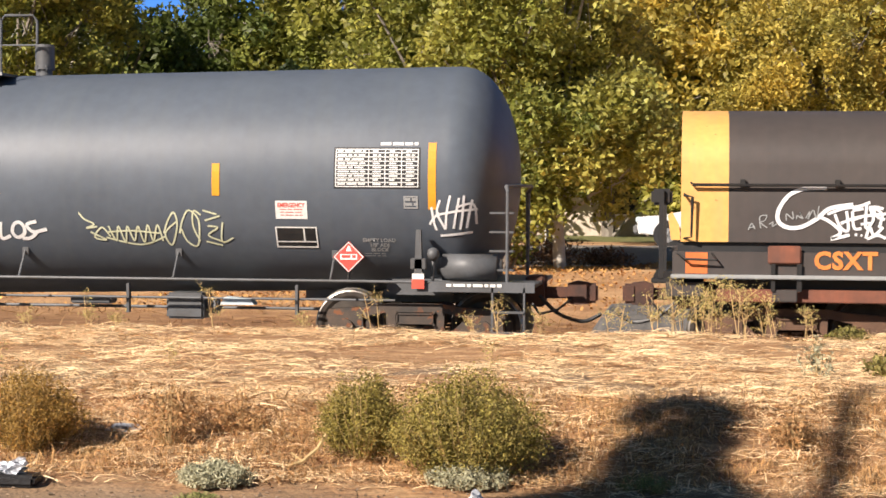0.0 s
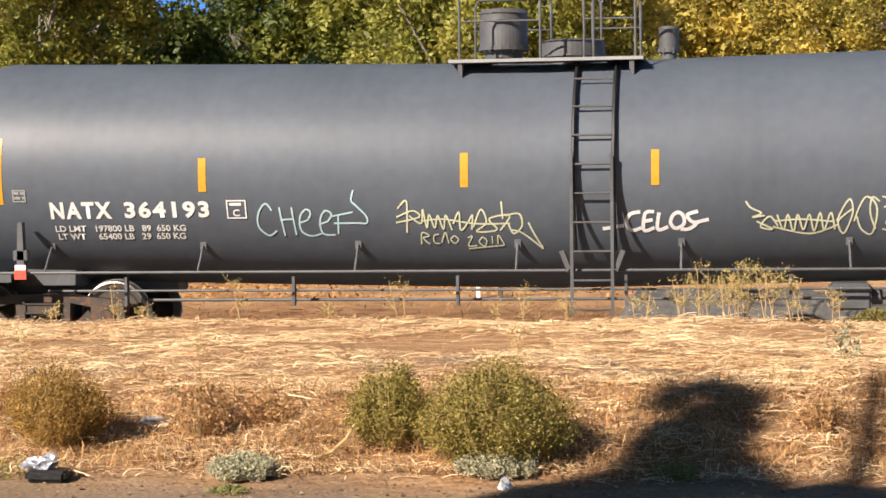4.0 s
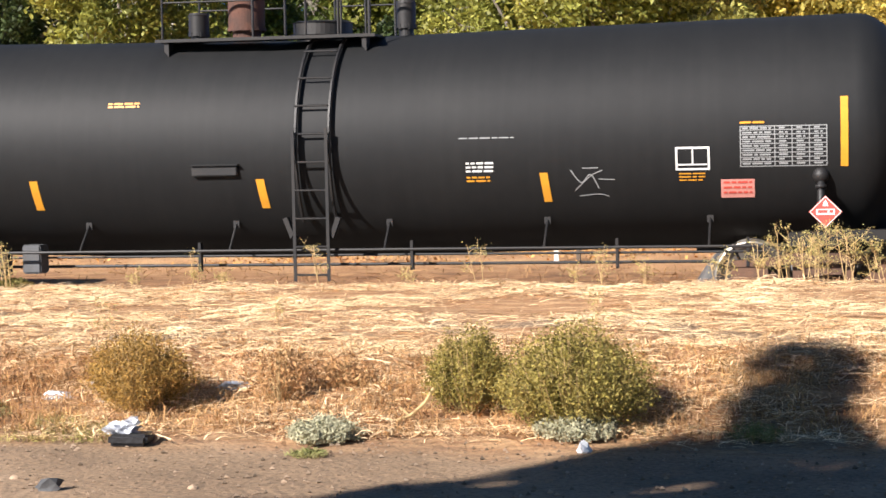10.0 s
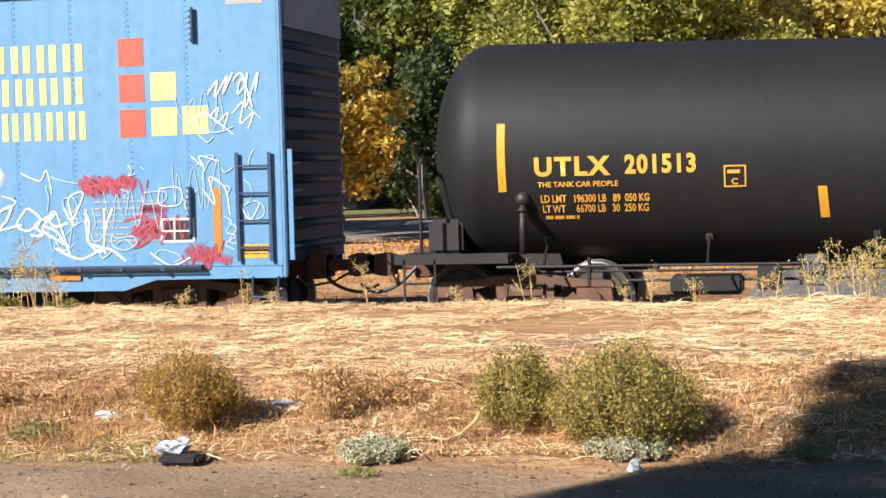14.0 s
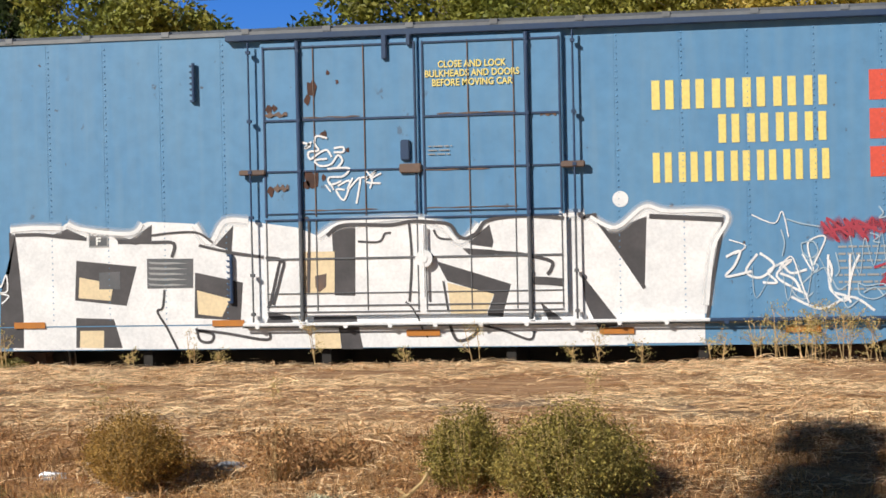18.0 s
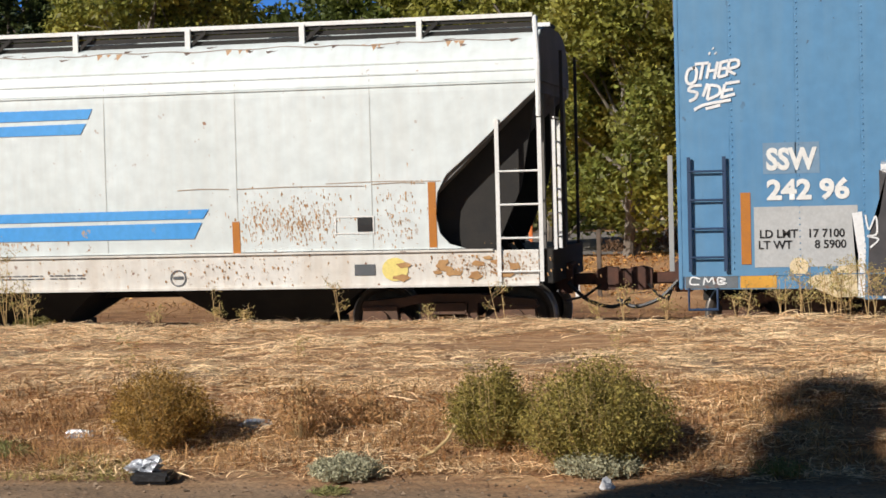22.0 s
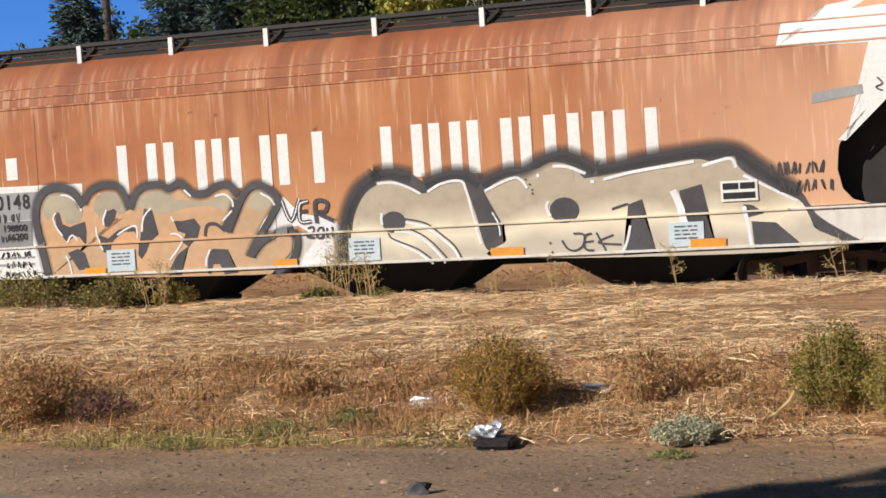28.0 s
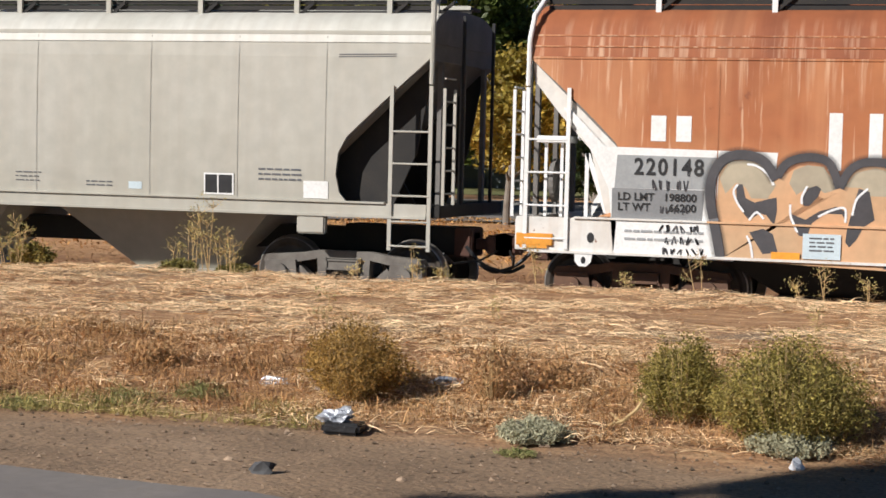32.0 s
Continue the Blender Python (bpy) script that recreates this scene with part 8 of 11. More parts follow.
hop_stroke(M_CHAR, 0.025, [(2.33, 1.84), (2.35, 1.82)])
hop_stroke(M_CHAR, 0.025, [(2.36, 1.77), (2.38, 1.75)])
hop_stroke(M_CHAR, 0.025, [(2.36, 1.72), (2.38, 1.70)])
hop_stroke(M_CHAR, 0.025, [(2.57, 1.06), (2.59, 1.04)])
hop_stroke(M_CHAR, 0.025, [(2.59, 0.94), (2.61, 0.92)])
hop_stroke(M_CHAR, 0.028, [(2.74, 1.08), (2.81, 0.97), (2.91, 0.94), (3.02, 1.00), (3.04, 1.14), (2.90, 1.16)])
hop_stroke(M_CHAR, 0.028, [(3.15, 1.15), (3.06, 1.12), (3.05, 0.96), (3.17, 0.93)])
hop_stroke(M_CHAR, 0.028, [(3.04, 1.04), (3.17, 1.05)])
hop_stroke(M_CHAR, 0.028, [(3.21, 1.16), (3.33, 0.92)])
hop_stroke(M_CHAR, 0.028, [(3.44, 1.12), (3.23, 1.03), (3.54, 0.99)])
hop_stroke(M_CHAR, 0.06, [(-1.28, 1.80), (-1.16, 1.52), (-1.01, 1.82)])
hop_stroke(M_SPRAYW, 0.018, [(-1.28, 1.80), (-1.16, 1.52), (-1.01, 1.82)])
hop_stroke(M_CHAR, 0.06, [(-0.88, 1.78), (-1.00, 1.75), (-1.03, 1.63), (-1.01, 1.50), (-0.85, 1.50)])
hop_stroke(M_SPRAYW, 0.018, [(-0.88, 1.78), (-1.00, 1.75), (-1.03, 1.63), (-1.01, 1.50), (-0.85, 1.50)])
hop_stroke(M_CHAR, 0.05, [(-1.02, 1.63), (-0.90, 1.65)])
hop_stroke(M_CHAR, 0.06, [(-0.77, 1.47), (-0.77, 1.76), (-0.60, 1.75), (-0.63, 1.63), (-0.74, 1.61), (-0.51, 1.49)])
hop_stroke(M_SPRAYW, 0.018, [(-0.77, 1.47), (-0.77, 1.76), (-0.60, 1.75), (-0.63, 1.63), (-0.74, 1.61), (-0.51, 1.49)])
hop_stroke(M_CHAR, 0.032, [(-0.92, 1.40), (-0.84, 1.42), (-0.83, 1.36), (-0.92, 1.29), (-0.81, 1.28)])
hop_stroke(M_CHAR, 0.032, [(-0.76, 1.39), (-0.69, 1.40), (-0.69, 1.28), (-0.77, 1.28), (-0.76, 1.39)])
hop_stroke(M_CHAR, 0.032, [(-0.63, 1.40), (-0.62, 1.27)])
hop_stroke(M_CHAR, 0.032, [(-0.55, 1.41), (-0.53, 1.27)])
hop_scrawl(-6.02, -5.53, 1.71, 1.85, 500)
hop_scrawl(-5.92, -5.53, 1.42, 1.52, 501)
hop_scrawl(-5.91, -5.37, 1.19, 1.29, 502)
hop_scrawl(-5.83, -5.37, 1.04, 1.14, 503)
hop_scrawl(-5.84, -5.32, 0.91, 1.00, 504)
hop_scrawl(5.50, 6.20, 1.76, 1.93, 520)
hop_scrawl(5.62, 6.30, 1.54, 1.70, 521)
hop_stroke(M_CHAR, 0.02, [(6.88, 2.89), (6.94, 2.81), (6.86, 2.77), (6.94, 2.72)])

for x, z, r_ in RUST_SPOTS:
    rr = random.Random(int(x * 100))
    pts = [(x + r_ * 0.7 * math.cos(a) * rr.uniform(0.5, 1.2), z + r_ * math.sin(a) * rr.uniform(0.5, 1.2)) for a in [k * 0.6 for k in range(10)]]
    part("rust_spot", relief_shape(B(), pts, 0.004, (), (), box_relief), M_RUSTY, boxcar)
bm = B()
x, z = -42.53 - XC, 2.47
shape(bm, sC, [(x + 0.10 * math.cos(k * 0.4), z + 0.10 * math.sin(k * 0.4)) for k in range(16)], 0.006)
part("white_dot", bm, M_SPRAYW, boxcar)
part("note_panel", bars(B(), sC, ax(-39.9), ax(-39.0), 1.25, 1.85, 7, 61, 0.006, 0.3), M_GREYP, boxcar)
framed(boxcar, box_relief, ax(-49.49), ax(-49.22), 2.0, 2.24, M_GREYP, M_SHADE)
lettering("plate_letter", "F", ax(-49.39), ax(-49.32), 2.03, 2.13, box_relief, M_WHITE, boxcar)
lettering("plate_word", "PLATE", ax(-49.46), ax(-49.25), 2.155, 2.205, box_relief, M_WHITE, boxcar)
part("hinge_patch", patch(B(), sC, ax(-38.0), ax(-37.5), 4.35, 4.55, 0.004), M_GREYP, boxcar)

M_HAZE = mat("thin_pale_spray", (0.34, 0.47, 0.58), (0.46, 0.56, 0.64), 5, 0.5)
for i, (x0, x1, z0, z1, w) in enumerate(((4.2, 5.2, 1.25, 1.65, 0.010), (5.4, 6.2, 1.5, 1.9, 0.010), (6.3, 7.0, 1.8, 2.3, 0.010), (6.45, 7.1, 2.8, 3.2, 0.010))):
    part("spray_line", zigzag(B(), box_line, x0, x1, z0, z1, 8 + i % 3, w, 300 + i), M_HAZE, boxcar, "thin pale spray scribble")
M_REDMIST = spray_dust("red_overspray", (0.42, 0.05, 0.08), 0.75)
# layered faint scribbles near the boxcar's corner
def pale_scribble(w, m, pts):
    part("spray_line", stroke(B(), box_line, pts, w, 0.005), m, boxcar, "pale spray scribble")


pale_scribble(0.016, M_HAZE, [(4.57, 2.05), (4.61, 1.89), (4.58, 1.73)])
pale_scribble(0.016, M_HAZE, [(4.64, 2.18), (4.82, 2.12), (5.04, 2.08)])
pale_scribble(0.016, M_HAZE, [(4.81, 1.88), (4.95, 1.90), (5.01, 1.78), (4.93, 1.70), (4.83, 1.76), (4.81, 1.88)])
pale_scribble(0.016, M_HAZE, [(4.87, 1.68), (5.01, 1.60), (4.91, 1.48), (4.78, 1.36)])
pale_scribble(0.016, M_HAZE, [(4.67, 1.36), (4.74, 1.24), (4.84, 1.20), (4.94, 1.28)])
pale_scribble(0.016, M_HAZE, [(4.97, 1.52), (5.09, 1.58), (5.17, 1.44), (5.25, 1.31), (5.38, 1.39)])
pale_scribble(0.016, M_HAZE, [(5.22, 1.76), (5.26, 1.55), (5.21, 1.47)])
pale_scribble(0.016, M_HAZE, [(5.48, 1.39), (5.58, 1.35), (5.78, 1.37), (5.82, 1.27), (5.66, 1.19), (5.50, 1.25), (5.48, 1.39)])
pale_scribble(0.016, M_HAZE, [(5.54, 1.27), (5.68, 1.33), (5.78, 1.23)])
pale_scribble(0.016, M_HAZE, [(5.29, 1.23), (5.35, 1.09), (5.49, 1.19)])
pale_scribble(0.016, M_HAZE, [(5.63, 1.99), (5.73, 1.95), (5.67, 1.89), (5.75, 1.87)])
pale_scribble(0.016, M_HAZE, [(5.74, 2.31), (5.79, 2.23), (5.74, 2.17), (5.84, 2.19)])
pale_scribble(0.016, M_HAZE, [(5.92, 2.28), (5.96, 2.24)])
pale_scribble(0.016, M_HAZE, [(5.94, 1.94), (6.24, 1.95), (6.22, 1.82), (5.95, 1.80), (5.94, 1.94)])
pale_scribble(0.016, M_HAZE, [(6.06, 1.08), (6.14, 1.18), (6.30, 1.16), (6.46, 1.08), (6.34, 1.02)])
pale_scribble(0.016, M_HAZE, [(6.06, 1.02), (6.26, 0.96), (6.50, 0.98)])
pale_scribble(0.016, M_HAZE, [(6.73, 2.39), (6.93, 2.40), (6.85, 2.31), (6.78, 2.17)])
pale_scribble(0.016, M_HAZE, [(6.69, 2.29), (6.79, 2.29), (6.76, 2.09)])
pale_scribble(0.016, M_HAZE, [(6.88, 2.01), (6.90, 2.09), (7.04, 2.02), (7.14, 1.98), (7.10, 1.90)])
pale_scribble(0.016, M_HAZE, [(6.54, 1.93), (6.68, 1.95), (6.52, 1.81), (6.55, 1.66)])
pale_scribble(0.016, M_HAZE, [(7.03, 2.24), (7.08, 2.18), (7.18, 2.24)])
pale_scribble(0.016, M_HAZE, [(7.05, 1.61), (7.15, 1.53), (7.07, 1.41), (7.19, 1.35), (7.06, 1.25), (7.18, 1.17)])
pale_scribble(0.016, M_HAZE, [(7.11, 1.53), (7.21, 1.45), (7.11, 1.29), (7.21, 1.25)])
pale_scribble(0.016, M_HAZE, [(7.32, 2.08), (7.40, 2.02), (7.43, 1.88), (7.35, 1.76)])
pale_scribble(0.016, M_HAZE, [(7.31, 1.74), (7.47, 1.80), (7.59, 1.72), (7.57, 1.60), (7.43, 1.56), (7.37, 1.66)])
pale_scribble(0.016, M_HAZE, [(7.48, 2.47), (7.42, 2.37), (7.40, 2.27)])
pale_scribble(0.016, M_HAZE, [(6.73, 2.68), (6.85, 2.58), (6.93, 2.64)])
pale_scribble(0.016, M_HAZE, [(7.42, 3.02), (7.59, 2.86)])
pale_scribble(0.016, M_HAZE, [(6.70, 2.76), (6.97, 2.70), (7.21, 2.77)])
pale_scribble(0.03, M_SPRAYW, [(4.55, 1.52), (4.72, 1.44), (4.80, 1.28)])
pale_scribble(0.03, M_SPRAYW, [(4.58, 1.64), (4.68, 1.52), (4.87, 1.56)])
pale_scribble(0.03, M_SPRAYW, [(5.12, 1.70), (5.17, 1.55), (5.15, 1.31), (5.33, 1.23), (5.39, 1.15)])
pale_scribble(0.03, M_SPRAYW, [(5.50, 1.73), (5.42, 1.55), (5.37, 1.35)])
for pts in ([(5.06, 2.12), (5.18, 1.96), (5.25, 2.14), (5.34, 1.93), (5.45, 2.13), (5.55, 1.95), (5.66, 2.13), (5.84, 2.03)],
            [(5.08, 2.04), (5.39, 2.05), (5.84, 2.11)],
            [(5.80, 1.51), (5.94, 1.34), (5.99, 1.58), (6.11, 1.38), (6.19, 1.66), (5.91, 1.73), (6.28, 1.74)],
            [(5.82, 1.43), (6.19, 1.50)],
            [(6.51, 1.20), (6.62, 1.10), (6.71, 1.22), (6.82, 1.02), (6.89, 1.20)],
            [(6.58, 1.06), (6.82, 1.08), (7.14, 1.03)]):
    part("overspray", soft_stroke(B(), box_line, pts, 0.16, 0.0035), M_REDMIST, boxcar, "blurred red spray")
for i, (x0, x1, z0, z1) in enumerate(((5.3, 6.0, 1.95, 2.15), (6.0, 6.5, 1.3, 1.6), (6.6, 7.0, 1.05, 1.25))):
    part("spray_line", zigzag(B(), box_line, x0, x1, z0, z1, 9, 0.018, 330 + i), M_REDSP, boxcar, "red spray scribble")
# company name as plain upright blocks
U0 = -78.66
for x0, x1 in ((-82.50, -81.86), (-81.74, -81.07), (-80.97, -80.80), (-80.69, -80.06), (-79.95, -79.26), (-78.40, -77.79), (-77.70, -77.24), (-77.15, -76.52), (-76.42, -76.23), (-76.08, -75.60), (-75.42, -75.26), (-75.14, -74.56)):
    a, b = x0 - U0, x1 - U0
    w = min(0.16, b - a)
    part("name_block", patch(B(), sE, a, a + w, 2.02, 2.72, 0.0025), M_WHITE, hop_e)
    if b - a > 0.3:
        part("name_block", patch(B(), sE, b - w, b, 2.02, 2.72, 0.0025), M_WHITE, hop_e)
for x0 in (-84.72, -84.40):
    a = x0 - U0
    bm = patch(B(), sE, a + 0.02, a + 0.21, 2.33, 2.65, 0.006)
    part("mark_block", bm, M_WHITE, hop_e)
lettering("car_number", "220148", -84.90 - U0, -84.02 - U0, 1.90, 2.12, sE, M_INK, hop_e, gap=1.2, off=0.012)
lettering("load_limit", "LD LMT   198800\nLT WT      66200", -85.10 - U0, -84.10 - U0, 1.45, 1.68, sE, M_INK, hop_e, off=0.013)
sS = lambda x, z: -1.505
for x0, x1, z0, z1 in ((-86.36, -86.0, 0.93, 1.08), (-83.15, -82.80, 0.90, 1.0), (-80.10, -79.75, 0.90, 1.0), (-76.91, -76.45, 0.91, 1.02), (-74.21, -73.75, 0.91, 1.02), (-71.53, -71.05, 0.94, 1.12)):
    part("reflective_strip", patch(B(), sS, x0 - U0, x1 - U0, z0, z1, 0.026), mat("bright_orange_tape", (0.85, 0.36, 0.03)) if x0 < -86.2 else bpy.data.materials["bright_orange_tape"], hop_e)
for x0 in (-82.77, -78.96, -74.49):
    part("paper_label", patch(B(), hop_relief, x0 - U0, x0 - U0 + 0.46, 0.93, 1.24, 0.024), M_LABELW, hop_e, "pale blue paper label")
    part("label_writing", bars(B(), hop_relief, x0 - U0 + 0.08, x0 - U0 + 0.38, 1.0, 1.2, 4, 62, 0.027, 0.4), M_SHADE, hop_e)
part("note_box", patch(B(), hop_relief, 4.87, 5.34, 1.47, 1.73, 0.026), M_WHITE, hop_e, "white note box with black fields")
for x0, x1, z0, z1 in ((4.90, 5.10, 1.62, 1.70), (5.12, 5.31, 1.62, 1.70), (4.90, 5.31, 1.50, 1.58)):
    part("note_field", patch(B(), hop_relief, x0, x1, z0, z1, 0.029), M_INK, hop_e)
part("sill_writing", bars(B(), sS, -85.0 - U0, -84.0 - U0, 1.02, 1.22, 2, 63, 0.01, 0.3), M_GREYP, hop_e)

# brake platform, posts, reflector and tie-down bracket at its end
def brake_end(car, shift, paint):
    part("brake_platform", box(B(), shift - 7.53, shift - 7.12, -1.46, -0.9, 2.28, 2.37, 0.01), paint, car, "brake platform")
    part("brake_box", box(B(), shift - 7.02, shift - 6.86, -1.35, -1.1, 2.32, 2.46, 0.02), paint, car)
    for x in (shift - 7.41, shift - 7.20):
        part("platform_post", box(B(), x - 0.02, x + 0.02, -1.42, -1.38, 1.34, 2.28), paint, car)
    part("end_strut", prism(B(), [(shift - 6.90, 2.16), (shift - 6.84, 2.16), (shift - 6.56, 1.40), (shift - 6.64, 1.40)], -1.40, -1.37), paint, car)
    part("strut_post", box(B(), shift - 6.90, shift - 6.85, -1.40, -1.36, 1.34, 2.16), paint, car)
    part("brake_wheel", rod(B(), (shift - 7.36, -1.20, 1.80), (shift - 7.30, -1.20, 1.80), 0.28, 20), M_END, car)


brake_end(hop_e, 0.0, M_WHITE)
brake_end(hop_d, 0.15, M_SILL_W)
part("end_reflector", box(B(), -7.75, -7.27, -1.535, -1.50, 0.965, 1.12, 0.008), bpy.data.materials["bright_orange_tape"], hop_e, "orange end reflector")
part("tie_down", prism(B(), [(-6.98, 0.92), (-6.74, 0.92), (-6.76, 0.78), (-6.82, 0.72), (-6.92, 0.72), (-6.97, 0.78)], -1.53, -1.49), M_WHITE, hop_e, "white tie-down bracket with a hole")
for x, z, q in ((-6.86, 0.80, 0.045), (-6.78, 1.09, 0.065)):
    part("hole", shape(B(), lambda x, z: -1.532 if z < 0.9 else -1.506, [(x + 0.7 * q * math.cos(k * 0.5236), z + q * math.sin(k * 0.5236)) for k in range(12)], 0.003), M_INK, hop_e)

# white hopper: blue stripes, number and notes
D0 = -62.22
STRIPES = [

    [(-4.34, 3.26), (-1.43, 3.27), (-1.51, 3.14), (-4.41, 3.13)],
    [(-4.44, 3.09), (-1.52, 3.12), (-1.63, 2.91), (-4.57, 2.9)],
    [(-1.37, 3.28), (1.58, 3.28), (1.52, 3.15), (-1.45, 3.13)],
    [(-1.49, 3.08), (-0.15, 3.09), (-0.4, 2.91), (-1.6, 2.9)],
    [(-0.4, 2.92), (-0.15, 3.09), (-0.89, 1.85), (-0.94, 1.76), (-0.80, 1.76), (-0.84, 1.56), (-1.16, 1.55)],
    [(-0.01, 3.08), (1.49, 3.09), (1.41, 2.95), (0.08, 2.95), (-0.58, 1.83), (-0.76, 1.82)],
    [(-0.5, 1.92), (3.14, 1.93), (3.06, 1.81), (-0.56, 1.8)],
    [(-0.64, 1.74), (3.04, 1.76), (2.93, 1.55), (-0.71, 1.56)],
]
for pts in STRIPES:
    part("blue_stripe", shape(B(), sD, pts, 0.010), M_LBLUE, hop_d)
part("stained_seam", patch(B(), sD, -2.055, -2.02, 2.45, 3.38, 0.013, 0.0, 0.2), mat("dark_seam_stain", (0.22, 0.19, 0.17), (0.42, 0.38, 0.33), 4, 0.8), hop_d)
lettering("reporting_mark", "ACFX", -68.31 - D0, -67.36 - D0, 2.31, 2.52, sD, M_INK, hop_d, "black stencilled car letters", gap=1.3)
lettering("car_number", "27824", -68.28 - D0, -67.07 - D0, 1.93, 2.13, sD, M_INK, hop_d, gap=1.2)
lettering("load_limit", "LD LMT   197700\nLT WT      65300", -68.31 - D0, -67.35 - D0, 1.40, 1.60, sD, M_GREYP, hop_d)
framed(hop_d, sD, -66.92 - D0, -66.68 - D0, 2.15, 2.37, M_GREYP)
for x0, x1, z0, z1, ln in ((-68.43, -68.33, 1.36, 2.18, 0.0), (-65.93, -65.83, 1.37, 1.77, -0.02), (-62.74, -62.64, 1.35, 1.76, 0), (-58.77, -58.67, 1.35, 1.76, 0), (-56.17, -56.07, 1.38, 2.21, 0)):
    stripe(hop_d, sD, M_ORTAPE, x0 - D0, x1 - D0, z0, z1, ln)
sSD = lambda x, z: -1.505
part("slogan_bar", bars(B(), sSD, -67.09 - D0, -65.73 - D0, 1.0, 1.10, 1, 71, 0.005, 0.8), M_INK, hop_d)
for x0, x1 in ((-64.4, -63.4), (-62.3, -61.4), (-61.3, -60.8)):
    part("sill_writing", bars(B(), sSD, x0 - D0, x1 - D0, 1.03, 1.11, 2, 72, 0.005, 0.35), M_SHADE, hop_d)
bm = B()
ring = [(-59.52 - D0 + 0.10 * math.cos(k * 0.3927), 1.04 + 0.10 * math.sin(k * 0.3927)) for k in range(17)]
stroke(bm, sSD, ring, 0.016, 0.005)
part("round_badge", bm, M_SHADE, hop_d)
part("badge_bar", bars(B(), sSD, -59.59 - D0, -59.45 - D0, 1.01, 1.07, 1, 74, 0.006), M_SHADE, hop_d)
bm = B()
shape(bm, sSD, [(-56.62 - D0 + 0.17 * math.cos(k * 0.35), 1.11 + 0.15 * math.sin(k * 0.35)) for k in range(18)], 0.006)
part("yellow_dot", bm, M_PALEY, hop_d, "faded yellow paint dot")
part("grey_panel", patch(B(), sSD, -57.15 - D0, -56.88 - D0, 1.04, 1.18, 0.005), M_SHADE, hop_d)
part("black_panel", patch(B(), sD, -57.10 - D0, -56.90 - D0, 1.60, 1.78, 0.007), M_INK, hop_d)
framed(hop_d, sD, -57.40 - D0, -56.88 - D0, 1.57, 1.80, M_WHITE)
rnd = random.Random(91)
V, F, RV, RF = [], [], [], []
M_DRIP = mat("tan_rust_drip", (0.56, 0.33, 0.17), (0.62, 0.42, 0.25), 9, 0.7, island=0.3)
for cx, cz, sx_, sz_, k in ((-58.0, 1.75, 0.45, 0.18, 150), (-66.5, 1.62, 0.35, 0.16, 110), (-63.6, 1.55, 0.3, 0.12, 60), (-62.3, 1.55, 0.6, 0.10, 80), (-56.6, 1.75, 0.2, 0.25, 40), (-55.4, 1.15, 0.5, 0.10, 150), (-60.5, 1.15, 2.0, 0.10, 60), (-65.8, 1.65, 0.25, 0.15, 40), (-58.6, 1.12, 0.5, 0.12, 30)):
    for _ in range(5 * k):
        x, z = cx - D0 + (rnd.gauss(0, sx_) if rnd.random() < 0.5 else rnd.uniform(-1.4, 1.4) * sx_), cz + rnd.gauss(0, sz_)
        if z > 1.38 or 0.93 < z < 1.31:
            s = 0.003 + 0.014 * rnd.random() ** 3.5
            y = (sD(x, z) if z > 1.35 else -1.505) - 0.004
            b = len(V)
            V += [(x + s * rnd.uniform(0.3, 1.1) * math.cos(a), y, z + s * rnd.uniform(0.5, 2.2) * math.sin(a)) for a in (0, 1.05, 2.1, 3.14, 4.2, 5.2)]
            F.append(tuple(range(b, b + 6)))
            if z > 1.5 and rnd.random() < 0.35:
                h = rnd.uniform(0.02, 0.07)
                b = len(RV)
                RV += [(x - 0.006, y + 0.001, z), (x + 0.007, y + 0.001, z), (x + 0.003, (sD(x, z - h)) - 0.003, z - h)]
                RF.append((b, b + 1, b + 2))
tagged(raw("rust_streaking", RV, RF, M_DRIP, hop_d), kind="stuff")
tagged(raw("rust_specks", V, F, M_SPECK, hop_d), kind="stuff")
for x0, x1, z in ((-59.5, -58.8, 2.18), (-58.7, -57.0, 2.18), (-56.9, -56.2, 2.2), (-68.3, -66.0, 2.22), (-65.0, -63.5, 2.18), (-57.5, -56.0, 2.22)):
    bm = B()
    stroke(bm, sD, [(x0 - D0, z), ((x0 + x1) / 2 - D0, z + 0.012), (x1 - D0, z)], 0.008, 0.005)
    part("rust_seam", bm, mat("brown_seam_stain", (0.45, 0.30, 0.19)) if x0 == -59.5 else bpy.data.materials["brown_seam_stain"], hop_d)

for i in range(16):
    x, z, a = 5.6 + 1.75 * rnd.random(), 1.0 + 0.26 * rnd.random(), rnd.uniform(0.03, 0.13)
    part("rust_patch", shape(B(), lambda x, z: -1.505, [(x + a * rnd.uniform(0.6, 1.2) * math.cos(k * 0.7), min(1.31, z + 0.4 * a * rnd.uniform(0.5, 1.3) * math.sin(k * 0.7))) for k in range(9)], 0.005 + 0.0004 * i), M_SPECK, hop_d)
bm = B()
stroke(bm, sD, [(-7.2 + 0.24 * i, 4.0 + 0.012 * math.sin(i * 1.9) + 0.008 * math.sin(i * 0.7)) for i in range(61)], 0.012, 0.005)
part("roof_seam", bm, mat("dark_seam_rust", (0.20, 0.13, 0.09), (0.42, 0.32, 0.24), 3, 0.8), hop_d)
